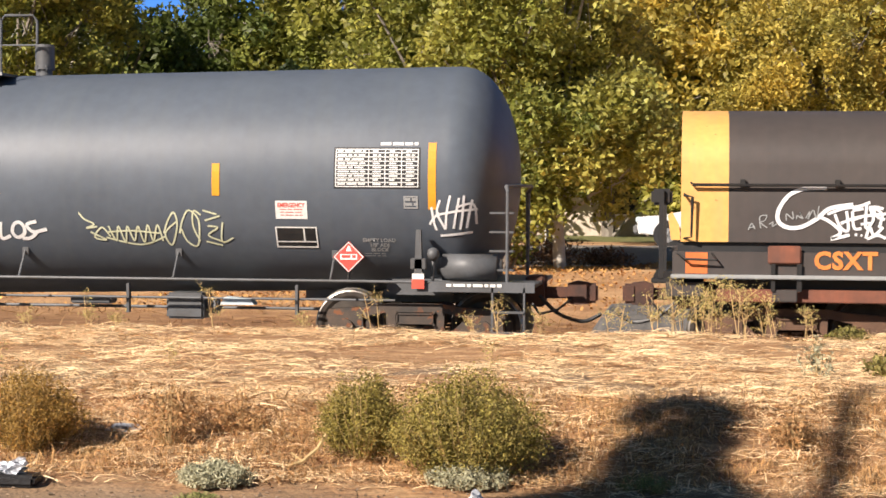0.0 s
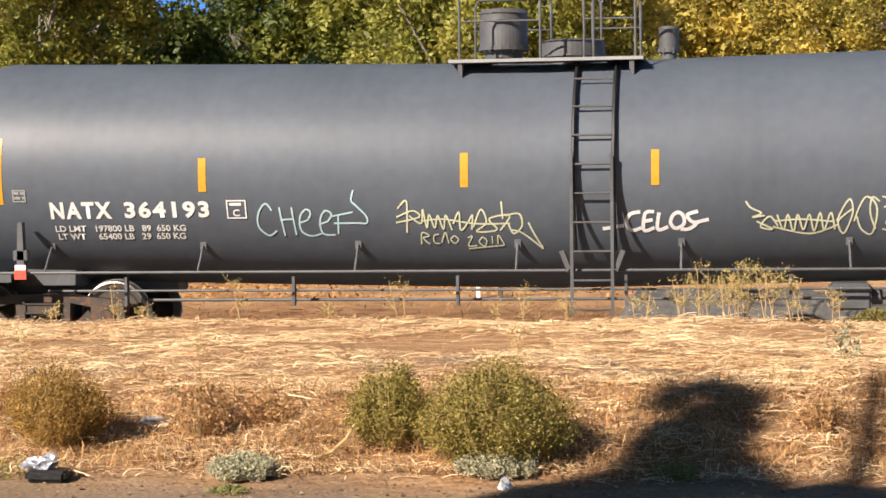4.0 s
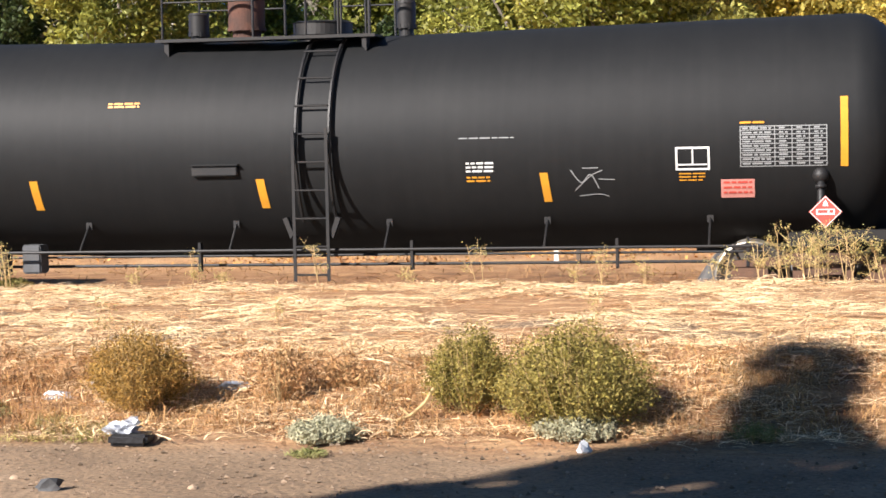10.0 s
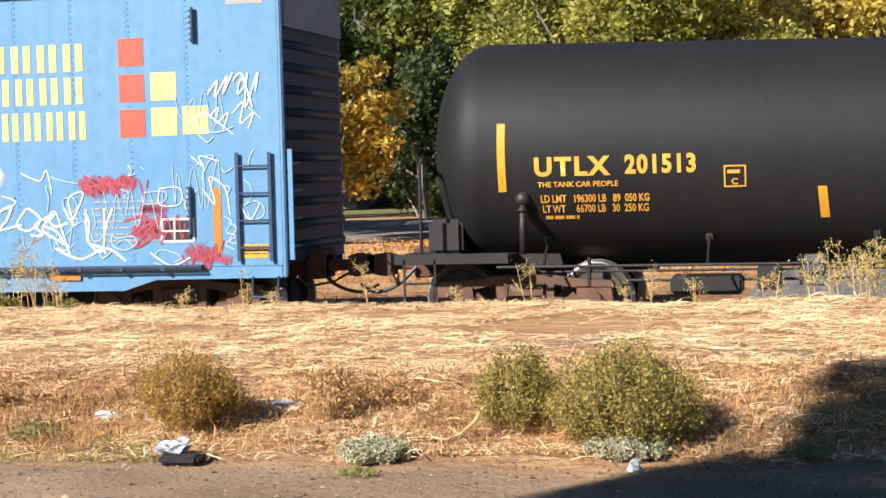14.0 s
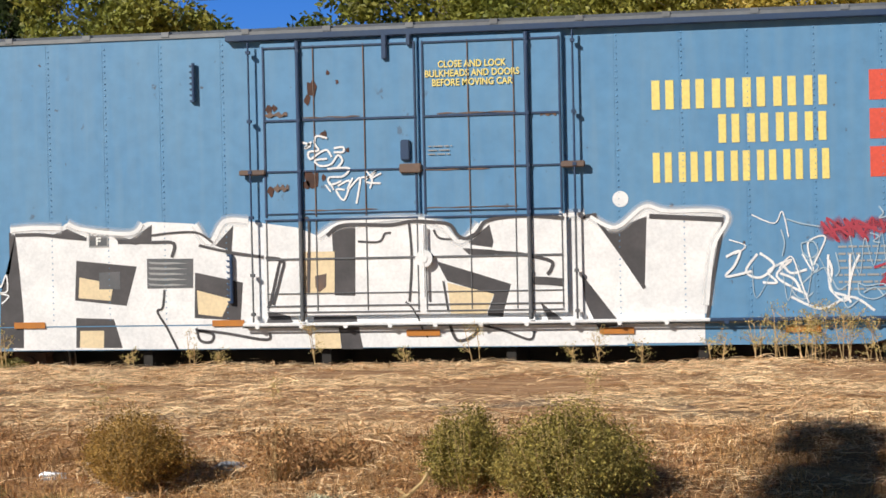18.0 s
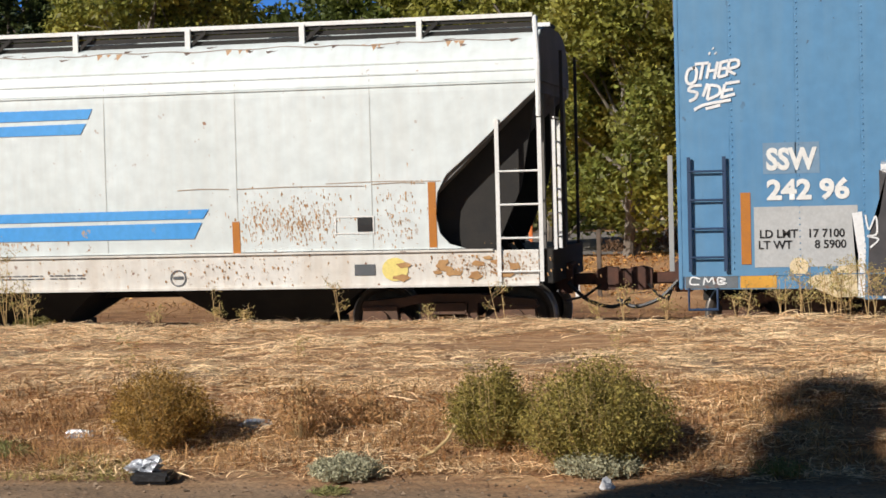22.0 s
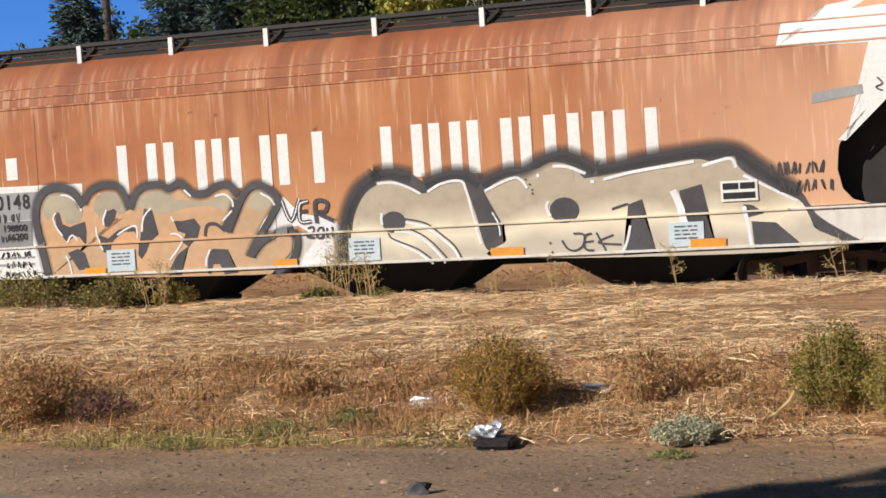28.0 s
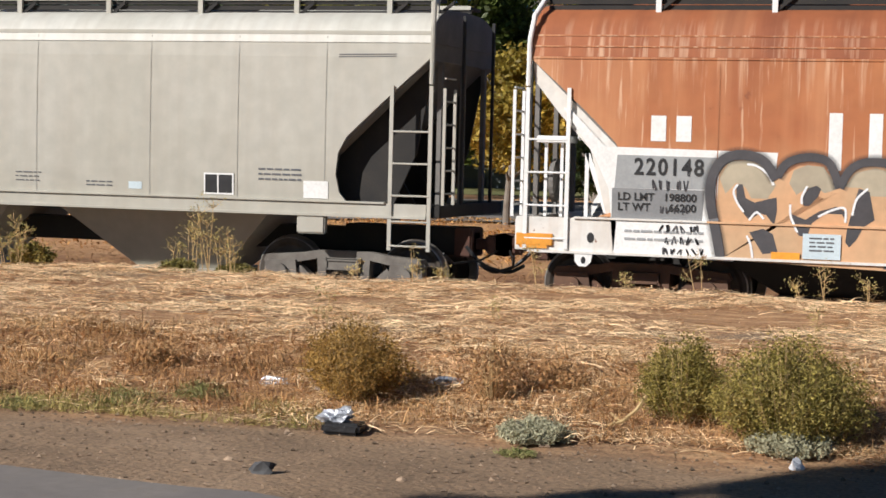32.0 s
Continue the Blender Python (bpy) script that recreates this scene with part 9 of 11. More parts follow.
for i, x in enumerate((-6.1, -4.0, -2.04, -0.2, 1.73, 3.52, 5.31, 6.4)):
    for k in range(3):
        u, w = x + 0.11 * (k - 1) + 0.03 * math.sin(k * 2 + i), 0.025 + 0.02 * abs(math.sin(i + k * 1.7))
        h = 0.02 + 0.07 * abs(math.sin(i * 2.1 + k * 1.3))
        part("rust_run", shape(B(), sD, [(u - w, 4.0), (u + w, 4.005), (u + 0.4 * w, 4.0 - 0.6 * h), (u, 4.0 - h)], 0.004), M_DRIP, hop_d)

for i in range(34):
    x = -7.2 + i * 0.43 + 0.1 * math.sin(i * 3.1)
    z = 4.0 + 0.05 * math.sin(i * 1.9)
    part("rust_run", shape(B(), sD, [(x, z), (x + 0.10 + 0.08 * math.sin(i * 2.7), z + 0.004), (x + 0.09, z - 0.012), (x + 0.04, z - 0.015 - 0.03 * abs(math.sin(i * 1.3)))], 0.006), M_SEAMR, hop_d)

# grey hopper notes
H0 = -95.6
framed(hop_h, sH, -90.82 - H0, -90.38 - H0, 1.48, 1.77, M_WHITE, M_INK, 0.022)
part("box_lines", patch(B(), sH, -90.62 - H0, -90.60 - H0, 1.50, 1.75, 0.012), M_WHITE, hop_h)
part("paper_label", patch(B(), sH, -89.37 - H0, -89.02 - H0, 1.47, 1.70, 0.008), M_WHITE, hop_h, "white paper card")
part("small_writing", bars(B(), sH, -90.02 - H0, -89.4 - H0, 1.66, 1.86, 3, 81, 0.006, 0.35), M_SHADE, hop_h)
part("small_writing", bars(B(), sH, -92.6 - H0, -92.2 - H0, 1.52, 1.62, 2, 82, 0.006, 0.35), M_SHADE, hop_h)
part("small_writing", bars(B(), sH, -93.7 - H0, -93.3 - H0, 1.55, 1.72, 3, 83, 0.006, 0.25), M_SHADE, hop_h)
part("warning_label", patch(B(), sH, -91.95 - H0, -91.75 - H0, 1.52, 1.62, 0.006), M_LABELW, hop_h)
part("jacking_pad", box(B(), -89.45 - H0, -89.05 - H0, -1.52, -1.40, 1.0, 1.27, 0.02), M_HOP_G, hop_h)
bm = B()
for a, b in ((3.35, 0.9), (3.38, 0.9)):
    stroke(bm, sH, [(-88.9 - H0, a + 0.0), (-88.1 - H0, a + 0.01)], 0.01, 0.006)
part("stencil_line", bm, M_SHADE, hop_h)

# ---- straw, weeds, shrubs and litter on the berm ----
M_STRAW = mat("cut_straw", (0.92, 0.69, 0.41), (0.70, 0.47, 0.25), 1.3, 0.7, island=0.6)
M_STRAW_D = mat("brown_dry_grass", (0.56, 0.345, 0.145), (0.36, 0.19, 0.075), 1.1, 0.8, island=0.65)
M_FARGRASS = mat("far_dry_grass", (0.42, 0.25, 0.10), (0.28, 0.15, 0.065), 0.7, 0.8, island=0.4)
M_SEED = mat("yellow_green_weed_leaf", (0.52, 0.42, 0.15), (0.36, 0.31, 0.10), 6, 0.8, island=0.4)
M_WEED = mat("dry_weed", (0.60, 0.43, 0.20), (0.44, 0.30, 0.14), 6, 0.8, island=0.3)
M_OLIVE = mat("olive_shrub_leaf", (0.275, 0.225, 0.045), (0.35, 0.275, 0.07), 5, 0.7, island=0.65, translucent=0.2)
M_OCHRE = mat("ochre_shrub_leaf", (0.37, 0.225, 0.048), (0.45, 0.275, 0.072), 5, 0.7, island=0.65, translucent=0.2)
M_GREEN = mat("green_shrub_leaf", (0.20, 0.18, 0.045), (0.27, 0.225, 0.065), 5, 0.7, island=0.65, translucent=0.2)
M_PALE = mat("pale_felty_leaf", (0.45, 0.43, 0.28), (0.36, 0.34, 0.215), 8, 0.85, island=0.35)
M_BROWN = mat("brown_dead_plant", (0.40, 0.215, 0.085), (0.50, 0.30, 0.13), 6, 0.85, island=0.45)
M_GRASS = mat("short_green_grass", (0.20, 0.22, 0.06), (0.30, 0.27, 0.10), 6, 0.8, island=0.4)
M_STUB = mat("rusty_stubble", (0.36, 0.185, 0.07), (0.48, 0.28, 0.11), 3, 0.85, island=0.55)
M_VERGE = mat("yellow_green_verge_grass", (0.46, 0.36, 0.12), (0.33, 0.30, 0.085), 1.5, 0.8, island=0.45)
M_DEADDARK = mat("dark_dead_twigs", (0.17, 0.085, 0.055), (0.25, 0.14, 0.085), 6, 0.9, island=0.5)
M_STONE = mat("grey_brown_stone", (0.24, 0.165, 0.105), (0.36, 0.27, 0.19), 9, 0.95, island=0.5)
BARE = [(-2.75, 17.3, 1.15, 1.5), (-4.6, 19.3, 0.8, 0.5), (0.6, 18.2, 0.6, 0.6), (-9.5, 17.5, 1.0, 0.9), (-0.2, 12.2, 0.6, 0.5)]


def bareness(x, y):
    return max(0.0, max(1.0 - ((x - a) / c) ** 2 - ((y - b) / d) ** 2 for a, b, c, d in BARE))


def straw_field(name, label, material, n, x0, x1, y0, y1, length, width, lay, rise, seed, keep=None, stray=0.25, droop=0.6, thatch=0.0):
    """Loose curved stalks: lay says how strongly they lie along the berm, stray how many lie anyhow, rise how much they stand up."""
    r = np.random.RandomState(seed)
    V, F = [], []
    for _ in range(n):
        x, y = r.uniform(x0, x1), r.uniform(y0, y1)
        if keep and r.rand() > keep(x, y):
            continue
        z = ground_z(x, y)
        a = (r.uniform(-1.6, 1.6) if r.rand() < stray else r.normal(0, lay)) + (math.pi if r.rand() < 0.5 else 0)
        e = abs(r.normal(0, rise))
        L, w = length * (0.35 + 1.3 * r.rand() ** 1.6), width * r.uniform(0.55, 1.4)
        bend = r.normal(0, 0.6)
        z += 0.004 + 0.02 * r.rand() + thatch * r.rand() * max(0.0, noise.noise((x * 2.3, y * 3.1, 31)) + 0.25)
        tip = ground_z(x + math.cos(a) * L, y + math.sin(a) * L) + 0.004
        b = len(V)
        px, py, k_ = x, y, L / 3
        tw = r.uniform(-0.5, 0.9)
        for i in range(4):
            f = i / 3
            h = math.sin(e) * L * f * (1 - droop * f)
            zz = max(z + h, z + (tip - z) * f)
            g = a + bend * f
            ww = w * 0.5 * (1 - 0.75 * f * f)
            sx, sy, sz = -math.sin(g) * ww, math.cos(g) * ww, tw * ww
            V += [(px - sx, py - sy, zz - sz), (px + sx, py + sy, zz + sz)]
            px, py = px + math.cos(g) * math.cos(e) * k_, py + math.sin(g) * math.cos(e) * k_
        F += [(b, b + 1, b + 3, b + 2), (b + 2, b + 3, b + 5, b + 4), (b + 4, b + 5, b + 7, b + 6)]
    return tagged(raw(name, V, F, material), label, "straw", kind="stuff")


def strewn(x, y):
    return (1.0 - 0.97 * min(1, 2.6 * bareness(x, y))) * (0.10 + 1.0 * max(0, noise.noise((x * 0.8, y * 0.55, 7)) + 0.42)) * (0.30 + 0.95 * max(0, noise.noise((x * 2.6, y * 2.4, 17)) + 0.42))


straw_field("straw", "pale cut straw strewn over the berm", M_STRAW, 150000, -15, 4.5, 13.2, 21.2, 0.24, 0.0056, 0.9, 0.30, 1, strewn, 0.5, 0.95, 0.07)
straw_field("straw", "chopped bits of straw between the longer stalks", M_STRAW, 130000, -15, 4.5, 13.2, 21.2, 0.085, 0.0055, 1.2, 0.45, 6, strewn, 0.6, 0.6, 0.05)
straw_field("straw", "long straw hanging over the bank down to its foot", M_STRAW, 62000, -13, 3.5, 11.35, 13.8, 0.19, 0.0050, 1.1, 0.5, 2,
            lambda x, y: (0.16 + 1.1 * max(0, noise.noise((x * 1.4, y * 1.8, 3)) + 0.32)) * min(1.0, (y - 11.3) / 0.35 + 0.12) * (0.45 if x < -4.9 and 11.75 < y < 13.2 else 1.0), 0.8, 0.9, 0.07)
straw_field("dry_grass", "brown dry grass leaning on the bank", M_STRAW_D, 105000, -13, 3.5, 11.5, 14.0, 0.155, 0.0044, 1.3, 0.95, 3,
            lambda x, y: (0.20 + 1.3 * max(0, noise.noise((x * 1.3, y * 1.6, 11)) + 0.15)) * min(1.0, (14.0 - y) / 0.4), 0.7, 0.5)
straw_field("stubble", "short rusty brown stubble on the bank's cut face", M_STUB, 60000, -13, 1.5, 11.7, 13.3, 0.075, 0.0065, 1.6, 1.0, 13,
            lambda x, y: (0.12 + 1.5 * max(0, noise.noise((x * 2.1, y * 2.6, 41)) + 0.2)) * (1.0 if x < -4.8 else 0.35), 1.0, 0.15)
straw_field("verge_grass", "yellow-green grass along the bank's foot", M_VERGE, 16000, -10, -4.3, 11.28, 11.8, 0.06, 0.005, 1.6, 1.0, 14,
            lambda x, y: 1.6 * max(0, noise.noise((x * 1.2, y * 3.0, 51)) + 0.3), 1.0, 0.2)
straw_field("dry_grass", "low dry grass on the crest of the berm", M_STRAW, 2600, -15, 4.5, 20.2, 21.3, 0.11, 0.006, 1.6, 0.5, 4)
straw_field("field_grass", "dry orange grass beyond the tracks", M_FARGRASS, 15000, -40, 12, 27.0, 36, 0.24, 0.014, 1.6, 0.8, 5,
            lambda x, y: 0.3 + 1.2 * max(0, noise.noise((x * 0.25, y * 0.3, 2)) + 0.2))

# fallen leaves and a heap of cut brush before the street
M_FALLEN = mat("fallen_leaf", (0.60, 0.34, 0.10), (0.42, 0.20, 0.07), 0.5, 0.75, island=0.6)
r = np.random.RandomState(77)
V, F = [], []
for _ in range(42000):
    x, y = r.uniform(-24, 9), 47.9 - 13.0 * r.rand() ** 1.6
    y += 8.0 * max(0.0, min(1.0, (x + 2.5) / 4.5))
    if noise.noise((x * 0.35, y * 0.35, 8)) + 0.25 * r.randn() < -0.12:
        continue
    s, a, e = r.uniform(0.025, 0.06), r.uniform(0, 6.28), r.uniform(-0.5, 0.9)
    c = Vector((x, y, ground_z(x, y) + 0.02 + 0.05 * r.rand()))
    u = Vector((math.cos(a), math.sin(a) * math.cos(e), math.sin(e))) * s
    v = Vector((-math.sin(a), math.cos(a) * math.cos(e), math.sin(e) * 0.8)) * s * 0.6
    b = len(V)
    V += [c - u, c - v, c + u, c + v]
    F.append((b, b + 1, b + 2, b + 3))
tagged(raw("leaf_litter", V, F, M_FALLEN), "orange and tan fallen leaves before the street", "leaf litter", kind="stuff")

# stones on the dirt verge
r = np.random.RandomState(9)
V, F = [], []
for _ in range(5200):
    x, y = r.uniform(-11, 3.5), 8.9 + 2.5 * r.rand() ** 0.8
    s = 0.004 + 0.017 * r.rand() ** 4
    z = ground_z(x, y) + s * 0.3
    b = len(V)
    for dx, dy, dz in ((1, 0, 0), (-0.6, 0.8, 0), (-0.5, -0.9, 0), (0, 0, 0.8), (0.1, 0.1, -0.8)):
        V.append((x + dx * s * r.uniform(0.7, 1.3), y + dy * s * r.uniform(0.7, 1.3), z + dz * s * r.uniform(0.7, 1.2)))
    F += [(b, b + 1, b + 3), (b + 1, b + 2, b + 3), (b + 2, b, b + 3), (b + 1, b, b + 4), (b + 2, b + 1, b + 4), (b, b + 2, b + 4)]
tagged(raw("gravel", V, F, M_STONE), "small stones scattered on the dirt verge", "gravel", kind="stuff")


def shrub(name, label, x, y, w, h, stems, leaves, size, material, seed, stem_mat=None, narrow=0.45, sink=0.0, group=""):
    rnd = random.Random(seed)
    z0 = ground_z(x, y) - sink
    t = thing(name, x, y, z0, label, "shrub", group)
    V, F, SV, SF = [], [], [], []
    for _ in range(stems):
        a = rnd.uniform(0, 6.2832)
        u = rnd.random() ** 0.6
        rr = w / 2 * u * rnd.uniform(0.85, 1.1)
        top = h * math.sqrt(max(0.05, 1 - (u * 0.92) ** 2)) * rnd.uniform(0.72, 1.08)
        p0 = Vector((math.cos(a) * rr * 0.25, math.sin(a) * rr * 0.25, -0.03))
        p2 = Vector((math.cos(a) * rr, math.sin(a) * rr, top))
        p1 = p0.lerp(p2, 0.5) + Vector((math.cos(a) * rr * 0.15, math.sin(a) * rr * 0.15, -h * 0.06))
        pts = [(p0 * (1 - t_) ** 2 + p1 * 2 * t_ * (1 - t_) + p2 * t_ * t_) for t_ in (0, 0.35, 0.7, 1)]
        for i, (q, s) in enumerate(zip(pts, pts[1:])):
            b = len(SV)
            o = Vector((-math.sin(a), math.cos(a), 0)) * 0.004 * (1 - 0.25 * i)
            SV += [q - o, q + o, s + o * 0.7, s - o * 0.7]
            SF.append((b, b + 1, b + 2, b + 3))
        for _ in range(leaves):
            f = 0.30 + 0.72 * rnd.random() ** 0.7
            c = p0 * (1 - f) ** 2 + p1 * 2 * f * (1 - f) + p2 * f * f
            c = c + Vector((rnd.gauss(0, 1), rnd.gauss(0, 1), rnd.gauss(0, 1))) * w * 0.035
            if c.z < 0.01:
                c.z = 0.01 + rnd.random() * 0.02
            d = Vector((rnd.uniform(-1, 1), rnd.uniform(-1, 1), rnd.uniform(-0.3, 1)))
            d.normalize()
            e = d.cross(Vector((rnd.uniform(-1, 1), rnd.uniform(-1, 1), rnd.uniform(-1, 1))))
            e.normalize()
            k = size * rnd.uniform(0.6, 1.4)
            b = len(V)
            V += [c - d * k, c + e * k * narrow, c + d * k, c - e * k * narrow]
            F.append((b, b + 1, b + 2, b + 3))
    raw("stem", SV, SF, stem_mat or M_WEED, t)
    raw("foliage", V, F, material, t)
    return t


shrub("shrub", "round ochre-green shrub on the bank", -4.46, 12.15, 0.80, 0.52, 260, 120, 0.0095, M_OCHRE, 21, narrow=0.42)
shrub("shrub", "round olive-green shrub grown into its neighbour", -2.17, 12.15, 0.64, 0.52, 210, 120, 0.0095, M_OLIVE, 22, narrow=0.45, group="pair of shrubs")
shrub("shrub", "large olive-green shrub on the bank", -1.45, 11.84, 1.02, 0.62, 350, 130, 0.0100, M_OLIVE, 23, narrow=0.45, group="pair of shrubs")
shrub("pale_plant", "low pale felty plant at the bank's foot", -3.0, 11.5, 0.50, 0.13, 150, 110, 0.0085, M_PALE, 24, narrow=0.7)
shrub("pale_plant", "low pale felty plant under the olive shrub", -1.40, 11.60, 0.56, 0.13, 130, 100, 0.0085, M_PALE, 25, narrow=0.7)
shrub("pale_plant", "grey-green weed among the straw", 0.95, 15.6, 0.40, 0.38, 18, 16, 0.017, M_PALE, 26, narrow=0.6)
shrub("shrub", "green weed among the straw", 1.62, 15.9, 0.6, 0.25, 40, 22, 0.025, M_GREEN, 27)
for i, (x, y, w, h) in enumerate(((-3.55, 12.45, 0.52, 0.42), (-3.15, 12.75, 0.5, 0.20), (0.62, 12.6, 0.4, 0.2), (-6.2, 12.7, 0.5, 0.14))):
    shrub("dead_plant", "rusty brown dried plant on the bank", x, y, w, h, 80, 22, 0.017, M_BROWN, 30 + i, narrow=0.3, group="dried plants on the bank")
for i, (x, y, w, h) in enumerate(((-8.35, 12.15, 1.25, 0.46), (-9.2, 12.25, 1.0, 0.42))):
    shrub("dead_plant", "dense rusty brown dried bush on the bank", x, y, w, h, 210, 60, 0.014, M_BROWN, 130 + i, narrow=0.35, group="dried plants on the bank")
shrub("dead_plant", "dark dead twigs beside the rusty bush", -7.62, 12.1, 0.58, 0.23, 120, 22, 0.014, M_DEADDARK, 133, M_DEADDARK, narrow=0.3, group="dried plants on the bank")
M_BRUSH = mat("dead_brush", (0.15, 0.085, 0.045), (0.23, 0.13, 0.07), 2, 0.85, island=0.5)
for i, (x, y, w, h) in enumerate(((-3.7, 48.9, 2.6, 0.75), (-5.0, 48.7, 1.6, 0.38), (-2.4, 49.2, 1.7, 0.5))):
    shrub("brush_heap", "heap of dark dead cut brush before the street", x, y, w, h, 110, 14, 0.05, M_BRUSH, 400 + i, M_BRUSH, narrow=0.35, group="heaps of brush")
for i, (x, y, w, h, m) in enumerate(((-14.1, 20.7, 1.5, 0.48, M_GREEN), (-12.9, 20.8, 1.1, 0.40, M_GREEN), (-15.3, 20.6, 1.2, 0.5, M_OLIVE), (-11.9, 20.8, 0.6, 0.3, M_OLIVE), (-9.2, 20.9, 0.5, 0.12, M_GREEN), (-9.9, 20.8, 0.5, 0.14, M_GREEN), (1.6, 20.5, 0.5, 0.15, M_GREEN))):
    shrub("shrub", "low green shrub on the berm's crest", x, y, w, h, 110, 26, 0.022, m, 50 + i, group="shrubs on the crest")
for i, (x, y, w, h) in enumerate(((-6.6, 11.42, 0.5, 0.06), (-5.95, 11.75, 0.6, 0.10), (-5.5, 11.95, 0.5, 0.10), (-2.96, 10.95, 0.28, 0.04), (-0.3, 11.6, 0.4, 0.10))):
    shrub("grass_tuft", "short green grass tuft at the road's edge", x, y, w, h, 90, 8, 0.02, M_GRASS, 70 + i, M_GRASS, narrow=0.12, group="grass tufts")


def weed(x, y, h, seed, lush=1.0):
    rnd = random.Random(seed)
    t = thing("dry_weed", x, y, ground_z(x, y) - 0.02, "tall branching dried weed on the berm's crest", "weed", "dried weeds")
    bm = B()
    heads = []
    for _ in range(max(1, int(2.5 * lush))):
        lean = rnd.uniform(-0.22, 0.22)
        hh = h * rnd.uniform(0.8, 1.25)
        base = Vector((rnd.uniform(-0.06, 0.06) * lush, rnd.uniform(-0.05, 0.05), 0))
        tip = base + Vector((lean * hh, rnd.uniform(-0.1, 0.1) * hh, hh))
        rod(bm, base, tip, 0.0055, 5, 0.003)
        heads.append((tip, 0.05))
        for k in range(5):
            f = rnd.uniform(0.3, 0.95)
            p = base.lerp(tip, f)
            a = rnd.uniform(0, 6.28)
            q = p + Vector((math.cos(a) * 0.16, math.sin(a) * 0.10, rnd.uniform(0.04, 0.14))) * hh * rnd.uniform(0.7, 1.5)
            rod(bm, p, q, 0.0038, 4, 0.0022)
            heads.append((q, 0.04))
            for _ in range(2):
                s = q + Vector((rnd.uniform(-0.06, 0.06), rnd.uniform(-0.04, 0.04), rnd.uniform(0, 0.07)))
                rod(bm, q, s, 0.0025, 4, 0.002)
                heads.append((s, 0.03))
    part("stem", bm, M_WEED, t)
    V, F = [], []
    for c, r_ in heads:
        for _ in range(3 + int(2.2 * lush)):
            p = c + Vector((rnd.gauss(0, r_), rnd.gauss(0, r_), rnd.gauss(0, r_ * 0.5)))
            d = Vector((rnd.uniform(-1, 1), rnd.uniform(-1, 1), rnd.uniform(-1, 1))) * 0.013
            e = Vector((rnd.uniform(-1, 1), rnd.uniform(-1, 1), rnd.uniform(-1, 1))) * 0.007
            b = len(V)
            V += [p - d, p + e, p + d, p - e]
            F.append((b, b + 1, b + 2, b + 3))
    tagged(raw("seed_spray", V, F, M_SEED, t), kind="stuff")


for i, (x, h, k) in enumerate(((-2.2, 0.50, 1), (0.25, 0.58, 2.6), (0.05, 0.5, 2), (0.5, 0.5, 2.2), (-0.28, 0.5, 2), (-0.5, 0.42, 1.4), (0.8, 0.42, 1.6), (-1.75, 0.3, 0.8), (-5.45, 0.47, 0.8), (-6.95, 0.38, 1), (-9.05, 0.46, 1.2), (-9.55, 0.74, 2), (-9.85, 0.5, 1.4), (-9.25, 0.55, 1.4), (-6.45, 0.24, 1.0), (-3.58, 0.40, 0.8), (-10.1, 0.36, 1), (-11.9, 0.62, 1.8), (-12.1, 0.46, 1.2), (-13.9, 0.4, 1), (-2.5, 0.3, 0.8), (1.2, 0.4, 1.2), (-7.6, 0.22, 0.8), (-4.4, 0.2, 0.8), (-0.9, 0.34, 1.2))):
    weed(x, 20.75 + 0.3 * math.sin(i * 1.7), h, 200 + i, k)
for i, (x, y, h) in enumerate(((-1.75, 15.5, 0.35), (-5.3, 13.8, 0.30), (-4.55, 15.8, 0.22))):
    weed(x, y, h, 240 + i, 0.7)

# long flat-topped heap of grey gravel beyond the tracks
V, F = [], []
for j in range(17):
    for i in range(71):
        u, v = i / 70, -1 + j / 8
        k = min(1.0, 9 * u * (1 - u) * 2.2) * min(1.0, 2.0 * (1 - v * v))
        x, y = -1.80 + 6.0 * u, 31.7 + 1.25 * v
        V.append((x, y, ground_z(x, y) - 0.04 + 0.46 * k + 0.05 * k * noise.noise((x * 5, y * 5, 1)) + 0.06 * k * noise.noise((x * 1.3, y * 1.3, 6))))
        if i and j:
            q = j * 71 + i
            F.append((q - 72, q - 71, q, q - 1))
tagged(raw("mound", V, F, mat("blue_grey_gravel", (0.085, 0.083, 0.080), (0.14, 0.13, 0.12), 7, 0.95, bump=0.9, bscale=24, spots=((0.14, 0.13, 0.125), 0.54, 26))), "long heap of blue-grey gravel beyond the tracks", "gravel heap")

# litter
M_BLACKB = mat("black_plastic", (0.012, 0.012, 0.014), (0.02, 0.02, 0.022), 8, 0.4, bump=0.3)
M_FOIL = mat("crumpled_foil", (0.72, 0.74, 0.78), (0.40, 0.42, 0.46), 20, 0.3, 0.5, bump=0.6)
M_PAPER = mat("white_paper_scrap", (0.80, 0.80, 0.80), (0.62, 0.62, 0.64), 12, 0.8, bump=0.4)


def scrap(name, label, x, y, sx, sy, sz, material, seed, cuts=2, rough_=0.35, parent=None, at=None):
    rnd = random.Random(seed)
    bm = B()
    bmesh.ops.create_icosphere(bm, subdivisions=cuts, radius=1.0)
    for v in bm.verts:
        k = 1 + rnd.uniform(-rough_, rough_)
        v.co = Vector((v.co.x * sx * k, v.co.y * sy * k, max(v.co.z, -0.25) * sz * k))
    ob = part(name, bm, material, parent, "" if parent is None else label)
    if parent is None:
        ob.location = (x, y, ground_z(x, y) + sz * 0.25)
        tagged(ob, label, "litter")
    else:
        ob.location = at
    return ob


bag = thing("litter_bag", -4.20, 11.28, ground_z(-4.20, 11.28), "torn black bag with crumpled foil at the bank's foot", "litter")
